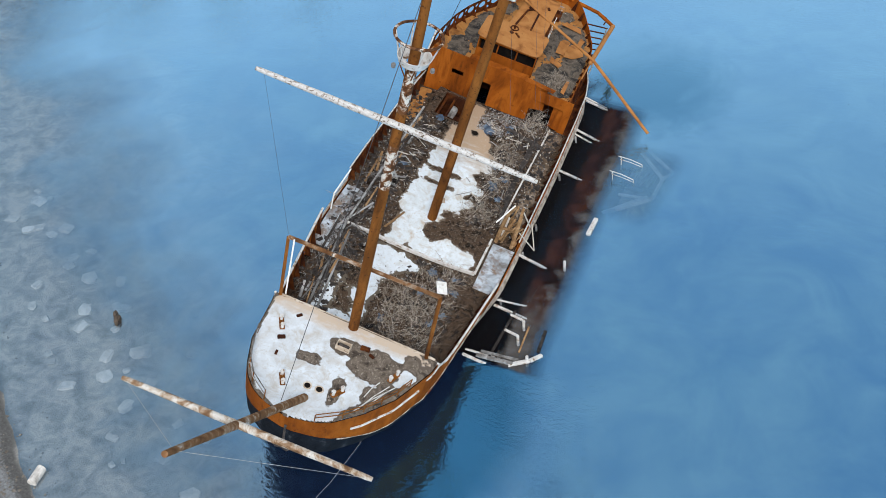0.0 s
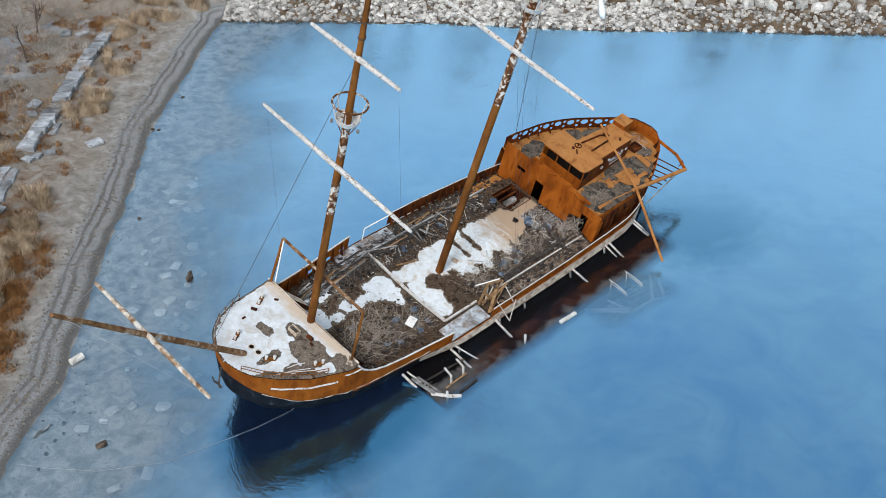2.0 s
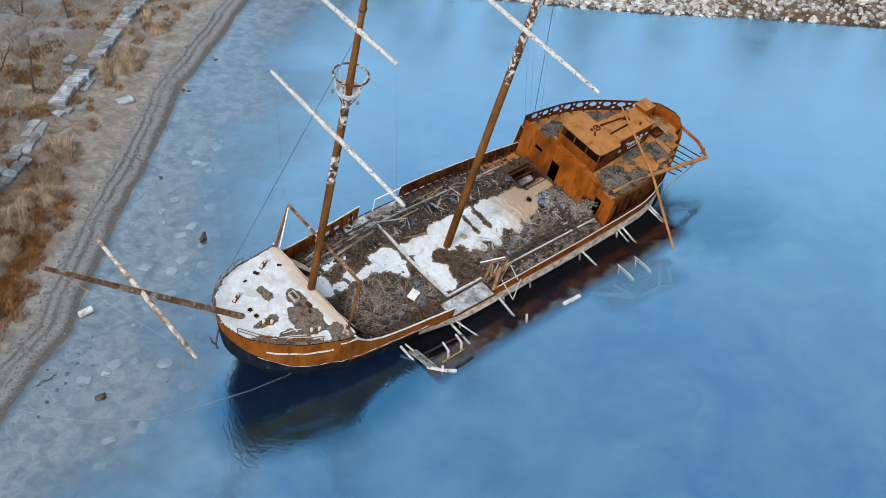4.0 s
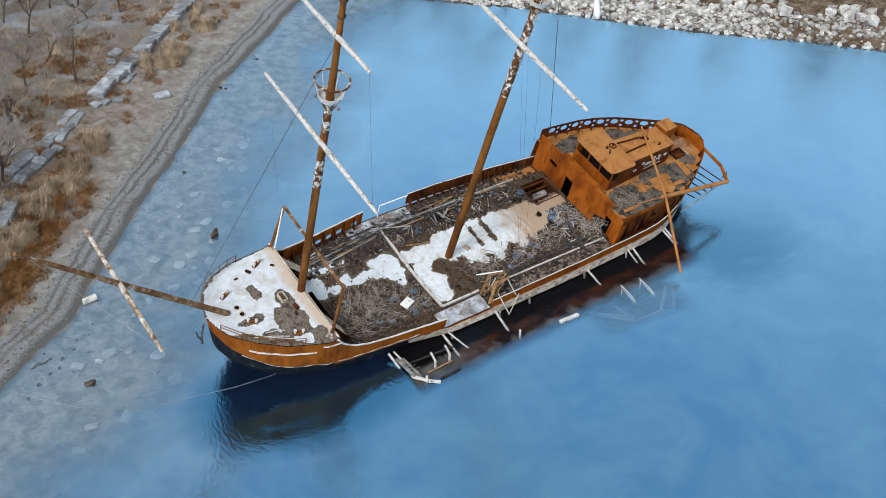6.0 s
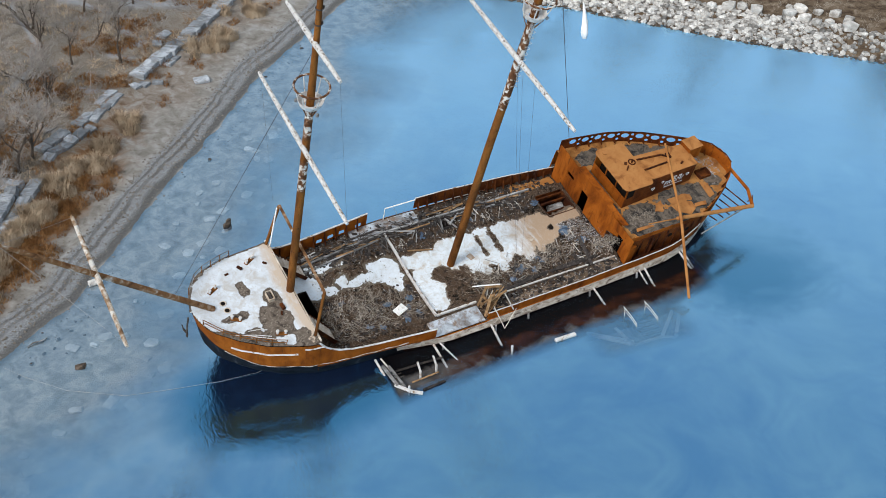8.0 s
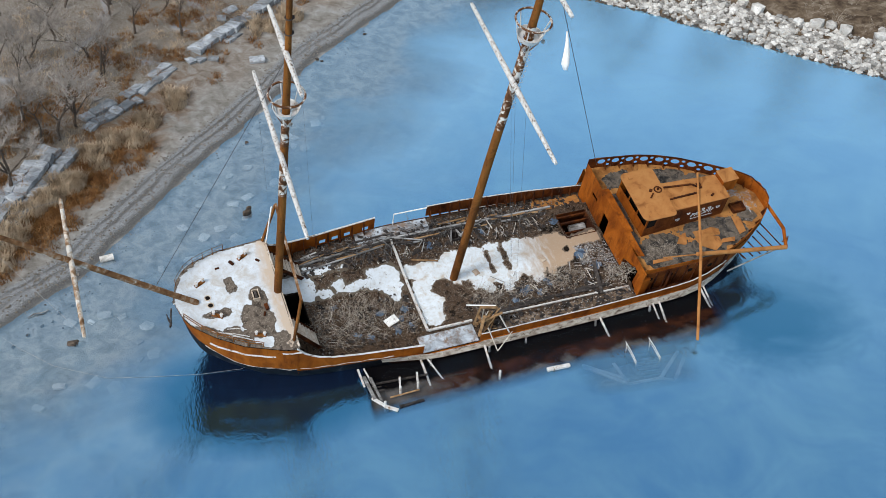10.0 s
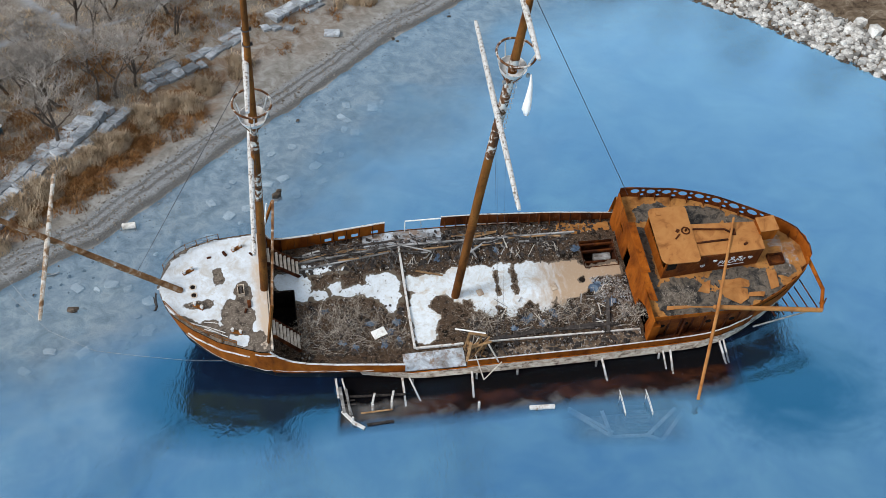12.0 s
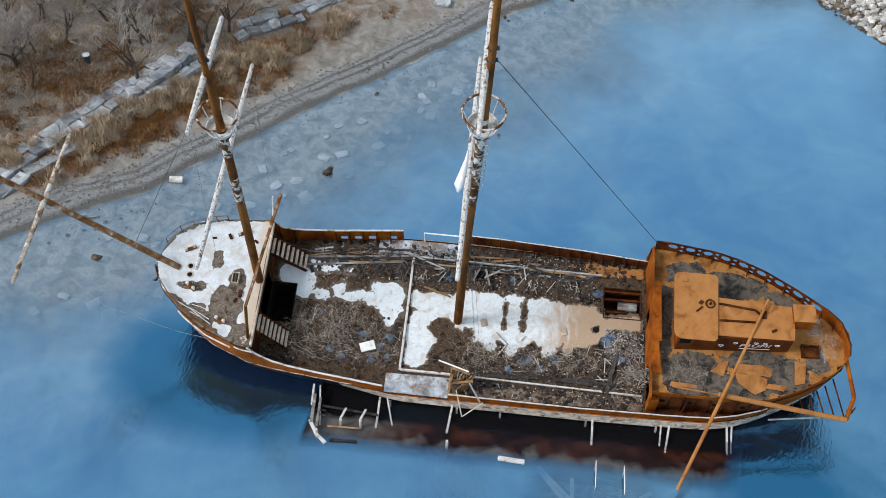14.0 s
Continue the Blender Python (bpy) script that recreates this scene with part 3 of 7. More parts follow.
def water_material():
    """Clear over the shallows by the west shore, deep and dark further out; a rippled mirror of the sky."""
    m, nt, ln = nodes_of("lake_water")
    nt.remove(nt["Principled BSDF"])
    out = nt["Material Output"]
    d, pos = shore_field(nt, ln)
    big = noise_tex(nt, ln, pos, 0.09, 5, 0.6, 0.6)
    d = summed(nt, ln, d, scaled(nt, ln, big, 0.3, 0.7, -4.0, 4.0))
    tint = noise_tex(nt, ln, pos, 0.05, 6, 0.62, 1.2)
    deep = nt.new("ShaderNodeBsdfDiffuse")
    ln.new(mixed(nt, ln, scaled(nt, ln, big, 0.35, 0.65), (0.011, 0.023, 0.064), (0.02, 0.036, 0.09)), deep.inputs[0])
    clear = nt.new("ShaderNodeBsdfTransparent")
    clear.inputs[0].default_value = (0.84, 0.87, 0.9, 1)
    body = nt.new("ShaderNodeMixShader")
    sep = nt.new("ShaderNodeSeparateXYZ")
    ln.new(pos, sep.inputs[0])
    # mask over the bow's reflection: hides the bed and darkens the mirror
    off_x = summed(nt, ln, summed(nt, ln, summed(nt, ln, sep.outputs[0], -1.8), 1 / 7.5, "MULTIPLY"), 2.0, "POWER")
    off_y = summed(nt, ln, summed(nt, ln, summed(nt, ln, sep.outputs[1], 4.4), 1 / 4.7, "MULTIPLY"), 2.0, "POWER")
    bow_mask = scaled(nt, ln, summed(nt, ln, summed(nt, ln, off_x, off_y), scaled(nt, ln, tint, 0.3, 0.7, -0.3, 0.3)), 0.65, 1.6)
    shallow = summed(nt, ln, scaled(nt, ln, d, -15.0, -5.0, 0.0, 0.92), bow_mask, "MULTIPLY")
    by_x = summed(nt, ln, scaled(nt, ln, sep.outputs[0], 7.8, 8.1), scaled(nt, ln, sep.outputs[0], 34.3, 33.0), "MULTIPLY")
    rim = summed(nt, ln, sep.outputs[1], summed(nt, ln, sep.outputs[0], -0.139, "MULTIPLY"))
    by_y = scaled(nt, ln, summed(nt, ln, rim, scaled(nt, ln, tint, 0.3, 0.7, -0.3, 0.3)), -9.7, -8.3)
    by_y = summed(nt, ln, by_y, scaled(nt, ln, rim, 0.4, -1.0), "MULTIPLY")
    stage = summed(nt, ln, summed(nt, ln, by_x, by_y, "MULTIPLY"), 0.985, "MULTIPLY")
    # the sunken boarding stage lies just under the surface
    near_x = summed(nt, ln, scaled(nt, ln, sep.outputs[0], 21.6, 23.2), scaled(nt, ln, sep.outputs[0], 30.2, 28.8), "MULTIPLY")
    near_y = summed(nt, ln, scaled(nt, ln, sep.outputs[1], -9.4, -8.3), scaled(nt, ln, sep.outputs[1], -4.0, -5.5), "MULTIPLY")
    sunk = summed(nt, ln, near_x, near_y, "MULTIPLY")
    ln.new(summed(nt, ln, summed(nt, ln, shallow, stage, "MAXIMUM"), summed(nt, ln, sunk, 0.62, "MULTIPLY"), "MAXIMUM"), body.inputs[0])
    ln.new(deep.outputs[0], body.inputs[1])
    ln.new(clear.outputs[0], body.inputs[2])
    gloss = nt.new("ShaderNodeBsdfGlossy")
    gloss.inputs["Roughness"].default_value = 0.05
    # reflected clouds are mottled into the mirror's own colour
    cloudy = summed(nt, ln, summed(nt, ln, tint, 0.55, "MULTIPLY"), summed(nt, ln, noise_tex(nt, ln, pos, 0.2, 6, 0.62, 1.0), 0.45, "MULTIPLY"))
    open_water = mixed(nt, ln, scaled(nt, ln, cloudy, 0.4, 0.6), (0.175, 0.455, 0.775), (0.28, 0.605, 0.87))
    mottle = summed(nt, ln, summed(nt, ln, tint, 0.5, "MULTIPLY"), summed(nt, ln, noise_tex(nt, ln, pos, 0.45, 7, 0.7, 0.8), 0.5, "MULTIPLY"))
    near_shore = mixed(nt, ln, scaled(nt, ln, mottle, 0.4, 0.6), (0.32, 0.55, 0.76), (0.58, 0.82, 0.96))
    sheen = nt.new("ShaderNodeFresnel")
    sheen.inputs["IOR"].default_value = 1.33
    colour = mixed(nt, ln, summed(nt, ln, scaled(nt, ln, d, -22.0, -8.0), bow_mask, "MULTIPLY"), open_water, near_shore)
    # the hull's dark reflection at bow and stern, painted into the mirror's colour
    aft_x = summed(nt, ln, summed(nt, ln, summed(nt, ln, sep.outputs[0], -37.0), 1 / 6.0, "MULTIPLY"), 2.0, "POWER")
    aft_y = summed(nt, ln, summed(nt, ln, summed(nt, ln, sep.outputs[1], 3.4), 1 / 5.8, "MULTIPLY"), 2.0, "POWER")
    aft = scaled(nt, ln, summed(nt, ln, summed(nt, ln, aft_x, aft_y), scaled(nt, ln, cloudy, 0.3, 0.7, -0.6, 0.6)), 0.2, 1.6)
    reflection_mask = summed(nt, ln, scaled(nt, ln, bow_mask, 0.0, 1.0, 0.15, 1.0), aft, "MULTIPLY")
    colour = mixed(nt, ln, reflection_mask, (0.045, 0.28, 0.5), colour)
    # mirror colour is made paler at grazing angles
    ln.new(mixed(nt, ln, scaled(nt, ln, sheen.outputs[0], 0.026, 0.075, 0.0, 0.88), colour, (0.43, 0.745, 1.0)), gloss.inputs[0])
    ripple = nt.new("ShaderNodeBump")
    ripple.inputs["Strength"].default_value, ripple.inputs["Distance"].default_value = 0.95, 0.05
    waves = summed(nt, ln, noise_tex(nt, ln, pos, 4.5, 4, 0.55, 0.2, (1.0, 0.5, 1.0)), scaled(nt, ln, noise_tex(nt, ln, pos, 0.22, 3, 0.5), 0.35, 0.65, 0.3, 1.0), "MULTIPLY")
    ln.new(waves, ripple.inputs["Height"])
    ln.new(ripple.outputs[0], gloss.inputs["Normal"])
    mix = nt.new("ShaderNodeMixShader")
    amount = scaled(nt, ln, sheen.outputs[0], 0.02, 0.06, 0.68, 1.0)
    amount = summed(nt, ln, amount, scaled(nt, ln, shallow, 0.0, 0.92, 0.95, 0.36), "MULTIPLY")
    amount = summed(nt, ln, amount, scaled(nt, ln, summed(nt, ln, stage, summed(nt, ln, sunk, 0.3, "MULTIPLY"), "MAXIMUM"), 0.0, 0.92, 1.0, 0.025), "MULTIPLY")
    ln.new(amount, mix.inputs[0])
    ln.new(body.outputs[0], mix.inputs[1])
    ln.new(gloss.outputs[0], mix.inputs[2])
    ln.new(mix.outputs[0], out.inputs["Surface"])
    return m


ground = sheet("ground", stepped(-1500, -42, 84, 1500, 0.6), stepped(-1500, -20, 96, 1500, 0.6), ground_height, ground_material())
tagged(ground, "sandy winter shore with gravel, russet grass and shallow lake bed", "ground", kind="structure")
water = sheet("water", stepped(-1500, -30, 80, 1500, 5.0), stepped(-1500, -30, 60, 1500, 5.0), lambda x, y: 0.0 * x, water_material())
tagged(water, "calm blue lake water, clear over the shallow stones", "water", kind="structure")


# ---- the wreck: built upright in its own frame, x aft from the stem, y to starboard, then heeled to port ----
SHIP_POSE = pose(-3.485, -0.733, 2.375, 0, 0, 8.5) @ pose(0, 0, 0, 17, 0, 0)
ship = new("shipwreck")
ship.matrix_world = SHIP_POSE
tagged(ship, "rusted abandoned sailing ship heeled over in shallow water", "shipwreck")

HALF_X = [0, 0.3, 0.7, 1.3, 1.9, 3.5, 5.8, 8, 15, 20, 27, 32, 35, 36.5, 38, 40, 41.8, 42.7, 43.1]
HALF_Y = [0.3, 1.35, 2.05, 2.6, 3.05, 3.85, 4.4, 4.75, 5.46, 5.5, 5.5, 5.4, 5.15, 4.8, 4.25, 3.25, 2.1, 1.2, 0.3]
MID_X = [0, 1.3, 3.5, 6, 15, 32, 38, 43.1]
MID_Y = [0.9, 0.9, 0.5, 0.1, 0.0, -0.25, -0.6, -1.0]


def half(x):
    return float(np.interp(x, HALF_X, HALF_Y))


def mid(x):
    return float(np.interp(x, MID_X, MID_Y))


def edge(x, side, inset=0.0):
    return mid(x) + side * max(half(x) - inset, 0.02)


def poop_port(x):
    """The port side of the poop, set in from the rail by a narrow walkway that dies out aft."""
    return edge(x, -1, float(np.interp(x, [31, 35, 37, 38.5], [0.85, 0.75, 0.35, 0.05])))


def fc_height(x, y):
    return 2.72 + 0.28 * max(0.0, 1 - x / 6.0) ** 2 - 0.06 * ((y - mid(x)) / max(half(x), 0.5)) ** 2


def walk_height(x, y):
    """Main deck along the sides; the starboard side sags towards the stern."""
    sag = 0.6 * min(max((x - 17) / 14, 0), 1) * min(max(y / 5.0, 0), 1)
    return -0.12 - sag


STATIONS = sorted(set(list(np.linspace(0, 6.6, 34)) + [6.62] + list(np.linspace(7, 31.1, 60)) + [31.12] + list(np.linspace(31.6, 43.1, 52))))


def build_hull():
    bm = bmesh.new()
    rows = []
    drops = [None, 0.25, -0.55, -1.3, -2.6, -4.2, -5.4]
    fullness = [1.0, 1.0, 0.99, 0.96, 0.9, 0.74, 0.42]
    belt = [0.0, 0.06, 0.34, 0.2, 0.0, 0.0, 0.0]
    fore_cut = [0.0, 0.35, 0.7, 1.3, 2.2, 3.6, 5.5]
    aft_cut = [0.0, 0.3, 0.5, 0.9, 1.7, 2.8, 4.5]
    for k in range(7):
        ring = []
        for side in (-1, 1):
            line = []
            for x in STATIONS:
                y = mid(x) + side * (half(x) * fullness[k] + belt[k] * float(np.interp(x, [12, 16, 37, 42], [0, 1, 1, 0])))
                top = fc_height(x, y) if x <= 6.6 else (1.93 if x >= (31.12 if side > 0 else 38.5) else 0.04 if side < 0 and not 14.9 < x < 19.05 else walk_height(x, y) + 0.02)
                z = top if k == 0 else min(drops[k] + (1.2 * max(0.0, 1 - x / 3.0) ** 1.3 if k == 1 else 0.0), top - 0.05 * k)
                xx = fore_cut[k] + x * (43.1 - fore_cut[k] - aft_cut[k]) / 43.1
                line.append(bm.verts.new((xx, y, z)))
            ring.append(line)
        rows.append(ring[0] + ring[1][::-1])
    n, s = len(rows[0]), len(STATIONS)
    for k in range(6):
        for i in range(n):
            j = (i + 1) % n
            f = bm.faces.new((rows[k][i], rows[k][j], rows[k + 1][j], rows[k + 1][i]))
            x = f.calc_center_median().x
            if k == 0:
                f.material_index = 0
            elif k == 1:
                f.material_index = 1 if x > 12 else 2
            else:
                f.material_index = 2 if x < 13 else 3
    bm.faces.new(rows[6])
    return part("hull", bm, [RUST, ICE_HULL, BOTTOM, RED_BOTTOM], ship, "rust-brown steel hull with a lime-crusted belt", smooth=False)


def deck_grid(bm, x0, x1, step, height, holes=(), inset=0.0, ylim=None, port=None):
    """A plated deck between the ship's sides, with openings left in it."""
    nx = max(int(round((x1 - x0) / step)), 1)
    table = {}

    def vert(i, j, ny):
        if (i, j) not in table:
            x = x0 + (x1 - x0) * i / nx
            lo, hi = port(x) if port else edge(x, -1, inset), edge(x, 1, inset)
            if ylim:
                lo, hi = max(lo, ylim[0]), min(hi, ylim[1])
            y = lo + (hi - lo) * j / ny
            table[i, j] = bm.verts.new((x, y, height(x, y)))
        return table[i, j]

    ny = max(int(round(11.0 / step)), 2) if not ylim else max(int(round((ylim[1] - ylim[0]) / step)), 1)
    for i in range(nx):
        for j in range(ny):
            vs = [vert(i, j, ny), vert(i + 1, j, ny), vert(i + 1, j + 1, ny), vert(i, j + 1, ny)]
            c = sum((v.co for v in vs), Vector()) / 4
            if any(a < c.x < b and p < c.y < q for a, b, p, q in holes):
                continue
            bm.faces.new(vs)


def holed_wall(bm, x, y0, y1, z0, z1, holes, thick=0.08):
    """An upright athwartships plate, in one piece, with square openings cut through."""
    ys = sorted({y0, y1, *(v for h in holes for v in h[:2])})
    zs = sorted({z0, z1, *(v for h in holes for v in h[2:])})
    solid = {}
    for i in range(len(ys) - 1):
        for k in range(len(zs) - 1):
            my, mz = (ys[i] + ys[i + 1]) / 2, (zs[k] + zs[k + 1]) / 2
            solid[i, k] = not any(h[0] < my < h[1] and h[2] < mz < h[3] for h in holes)
    at = {}

    def vert(s, i, k):
        if (s, i, k) not in at:
            at[s, i, k] = bm.verts.new((x + s * thick / 2, ys[i], zs[k]))
        return at[s, i, k]

    for (i, k), on in solid.items():
        if not on:
            continue
        for s in (-1, 1):
            bm.faces.new([vert(s, *c) for c in ((i, k), (i + 1, k), (i + 1, k + 1), (i, k + 1))])
        for (di, dk), (p, q) in (((-1, 0), ((i, k), (i, k + 1))), ((1, 0), ((i + 1, k), (i + 1, k + 1))), ((0, -1), ((i, k), (i + 1, k))), ((0, 1), ((i, k + 1), (i + 1, k + 1)))):
            if not solid.get((i + di, k + dk), False):
                bm.faces.new((vert(-1, *p), vert(-1, *q), vert(1, *q), vert(1, *p)))


def holed_panel(bm, a, b, low, high, rx, rz, thick=0.04, lift=0.0):
    """A bulwark panel from a to b (x, y) with an oval port cut through it."""
    a, b = Vector((a[0], a[1], 0)), Vector((b[0], b[1], 0))
    u = (b - a).normalized()
    n = Vector((u.y, -u.x, 0)) * thick / 2
    ln_, mz = (b - a).length, (low + high) / 2 + lift
    seg = 20
    for s in (1, -1):
        outer, inner = [], []
        for k in range(seg):
            t = 2 * math.pi * (k + 0.5) / seg
            c, d = math.cos(t), math.sin(t)
            m = max(abs(c), abs(d))
            p = a + u * (ln_ / 2 + c / m * ln_ / 2) + n * s
            outer.append(bm.verts.new((p.x, p.y, (low + high) / 2 + d / m * (high - low) / 2)))
            p = a + u * (ln_ / 2 + c * rx) + n * s
            inner.append(bm.verts.new((p.x, p.y, mz + d * rz)))
        for k in range(seg):
            j = (k + 1) % seg
            bm.faces.new((outer[k], outer[j], inner[j], inner[k]))
        if s == 1:
            first = (outer, inner)
    for one, two in zip(first, (outer, inner)):
        for k in range(seg):
            j = (k + 1) % seg
            bm.faces.new((one[k], one[j], two[j], two[k]))


def bulwark(name, side, stops, inset=0.05, material=None, stay=0.9, cap=True, label="", ports=(), line_at=None):
    """Steel plating on the deck edge. stops: x, foot and top of the plate along it."""
    xs = [s[0] for s in stops]
    run = line_at or (lambda x: edge(x, side, inset))
    foot = lambda x: float(np.interp(x, xs, [s[1] for s in stops]))  # noqa: E731
    top = lambda x: float(np.interp(x, xs, [s[2] for s in stops]))  # noqa: E731
    bm = bmesh.new()
    n = max(int((xs[-1] - xs[0]) / 0.45), 2)
    line = [xs[0] + (xs[-1] - xs[0]) * i / n for i in range(n + 1)]
    for a, b in zip(line, line[1:]):
        cut = any(p < (a + b) / 2 < q for p, q in ports)
        for lo_, hi_ in (((0.0, 0.12), (0.42, 1.0)) if cut else ((0.0, 1.0),)):
            pts = []
            for x, t in ((a, lo_), (b, lo_), (b, hi_), (a, hi_)):
                pts.append((x, run(x), foot(x) + (top(x) - foot(x)) * t))
            plate(bm, pts, 0.03)
    bmesh.ops.remove_doubles(bm, verts=bm.verts, dist=0.012)
    wall = part(name, bm, material or RUST, ship, label)
    if cap:
        bm = bmesh.new()
        tube(bm, [(x, run(x) + side * 0.02, top(x) + 0.03 + random.uniform(-0.015, 0.015)) for x in line], 0.065 if xs[0] < 18 else 0.045, 6)
        part("rail_cap", bm, PEELING, wall, "flaking white rail cap")
    x = xs[0] + 0.3
    while x < xs[-1]:
        bm = bmesh.new()
        y = run(x)
        h = top(x) - foot(x)
        plate(bm, [(x, y - side * 0.03, foot(x)), (x, y - side * (0.12 + 0.25 * min(h, 1)), foot(x)), (x, y - side * 0.1, top(x) - 0.05), (x, y - side * 0.03, top(x) - 0.03)], 0.04)
        part("stanchion", bm, RUST_DARK, wall)
        x += stay
    return wall


build_hull()
bm = bmesh.new()
tube(bm, [(x + 0.35 * (1 - x / 43.1), edge(x, -1) - 0.01, 0.2 + 1.2 * max(0.0, 1 - x / 3.0) ** 1.3 + 0.04 * math.sin(x * 4.1)) for x in np.arange(1.0, 12.8, 0.3)], [0.028 + 0.016 * math.sin(k * 1.7) for k in range(40)], 6)
part("lime_line", bm, ICE_HULL, ship, "pale crusted line along the bow")

# forecastle
bm = bmesh.new()
deck_grid(bm, 0.06, 6.75, 0.2, lambda x, y: fc_height(x, y) + 0.02, inset=0.04)
part("forecastle_deck", bm, FORE_DIRT, ship, "snow-covered forecastle deck with brown litter")
bm = bmesh.new()
holed_wall(bm, 6.72, edge(6.7, -1, 0.1), edge(6.7, 1, 0.1), -0.6, 2.66, [(-1.3, 1.5, -0.6, 1.75)], 0.06)
part("forecastle_bulkhead", bm, RUST_DARK, ship)
bm = bmesh.new()
box(bm, (6.76, 0.1, 2.6), (0.14, 8.6, 0.26), bevel=0.02)
part("deck_edge", bm, TAN_PLATE, ship, "rust-streaked pale deck edge beam")

# main deck with its two open hatches
HATCHES = [(6.8, 8.4, -1.25, 1.47), (28.4, 30.8, 1.0, 3.15)]
bm = bmesh.new()


def main_height(x, y):
    inner = min(max((4.05 - abs(y - mid(x))) / 0.12, 0), 1)
    return walk_height(x, y) * (1 - inner) + (0.05 - 0.28 * max(0.0, 1 - (y / 4.0) ** 2) * min(max((x - 7) / 3, 0), 1) - 0.18 * min(max((x - 20) / 10, 0), 1) * min(max(y / 4, 0), 1)) * inner


deck_grid(bm, 6.75, 31.2, 0.15, main_height, HATCHES, 0.04)
part("main_deck", bm, DECK_DIRT, ship, "main deck covered in brown litter and debris")
for x0, x1, y0, y1 in HATCHES:
    bm = bmesh.new()
    lip = 0.04 if x0 < 10 else -0.2
    mx, my, mz, tall = (x0 + x1) / 2, (y0 + y1) / 2, (lip - 2.25) / 2, lip + 2.25
    for c, s in (((x0, my, mz), (0.05, y1 - y0, tall)), ((x1, my, mz), (0.05, y1 - y0, tall)), ((mx, y0, mz), (x1 - x0, 0.05, tall)), ((mx, y1, mz), (x1 - x0, 0.05, tall)), ((mx, my, -2.2), (x1 - x0, y1 - y0, 0.06))):
        box(bm, c, s)
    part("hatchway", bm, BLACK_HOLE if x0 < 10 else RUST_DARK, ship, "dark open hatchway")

# low coamings that frame the cargo deck
for a, b, w, m_ in (((15.8, -3.9, 0.14), (15.8, 4.05, 0.14), 0.15, PEELING), ((15.85, -3.92, 0.14), (19.0, -3.95, 0.1), 0.13, PEELING), ((20.5, -3.98, 0.1), (30.9, -4.25, 0.0), 0.1, PEELING), ((8.5, 3.4, 0.14), (15.8, 4.1, 0.14), 0.12, GREY_WOOD), ((15.9, 4.1, 0.12), (28.2, 3.85, 0.0), 0.12, GREY_WOOD)):
    cuts = 6 if a[0] == b[0] else 1
    run = None
    for i in range(cuts):
        p, q = Vector(a).lerp(Vector(b), i / cuts), Vector(a).lerp(Vector(b), (i + 1) / cuts)
        if cuts > 1:
            p.z, q.z = main_height(p.x, p.y) + 0.1, main_height(q.x, q.y) + 0.1
        bm = bmesh.new()
        beam(bm, p, q, w, w * 1.4, 0.015)
        length_ = part("coaming" if run is None else "coaming_length", bm, m_, run or ship)
        run = run or length_

# bulwarks
bulwark("bulwark", -1, [(6.6, 0.02, 2.68), (7.0, 0.02, 2.1), (7.8, 0.02, 1.55), (9, 0.02, 1.2), (11, 0.02, 1.05), (14.95, 0.02, 0.98)], label="rust-orange port bulwark with a white rail")
bulwark("bulwark", -1, [(19.0, 0.02, 0.75), (27, 0.02, 0.7), (34, 0.02, 0.7), (38.4, 0.06, 0.85)], label="rust-orange port bulwark with a white rail")
bulwark("bulwark", 1, [(6.65, -0.1, 2.75), (7.0, -0.1, 1.7), (8, -0.12, 1.25), (10, -0.12, 1.1), (15.0, -0.12, 1.1)], ports=((11.0, 11.5), (11.9, 12.3), (12.7, 13.2), (14.3, 14.7)), label="rust-brown starboard bulwark with a white rail")
bulwark("bulwark", 1, [(18.9, 0.1, 1.15), (21.6, 0.0, 1.05), (27.2, -0.5, 0.5), (32, -0.75, -0.1)], stay=0.75, material=RUST_DEEP_SHADED, label="dark rust starboard bulwark")
bm = bmesh.new()
pts = [(16.4, edge(16.4, 1, 0.1), -0.1), (16.4, edge(16.4, 1, 0.1), 1.15), (18.9, edge(18.9, 1, 0.1), 1.1)]
tube(bm, pts, 0.05, 6)
part("hand_rail", bm, WHITE_PAINT, ship, "bent white hand rail")

# poop with its front wall, deck and pierced bulwark
FRONT = 31.15
bm = bmesh.new()
holed_wall(bm, FRONT, -2.4, edge(FRONT, 1, 0.35), -1.0, 2.85, [(2.45, 3.25, 1.25, 1.6), (0.45, 1.3, -1.0, 1.5)], 0.08)
part("front_wall", bm, RUST, ship, "rust-orange deckhouse front wall with a doorway")
bm = bmesh.new()
holed_wall(bm, FRONT + 0.02, edge(FRONT, -1, 0.5), -2.4, 1.7, 2.5, [], 0.08)
box(bm, (FRONT + 0.3, edge(FRONT, -1, 0.75), 0.8), (0.6, 0.5, 1.9), bevel=0.02)
part("wing", bm, RUST, ship)
for outline in (((31.1, -2.4, 2.85), (31.1, -2.4, 0.9), (31.55, -3.3, 0.8), (31.6, -3.2, 2.4)), ((31.2, -4.85, 1.85), (31.2, -4.85, -0.1), (31.35, -3.95, -0.1), (31.5, -3.95, 1.5)), ((31.0, -1.6, 2.9), (31.25, -3.6, 2.62), (31.75, -3.7, 2.55), (31.5, -1.6, 2.88))):
    bm = bmesh.new()
    plate(bm, outline, 0.03)
    part("buckled_plate", bm, RUST, ship, "buckled rusty plate at the deckhouse corner")
bm = bmesh.new()
deck_grid(bm, FRONT, 43.0, 0.25, lambda x, y: 1.95, inset=0.06, port=lambda x: poop_port(x) + 0.04)
part("poop_deck", bm, POOP_RUST, ship, "rusted poop deck with pale debris")
bm = bmesh.new()
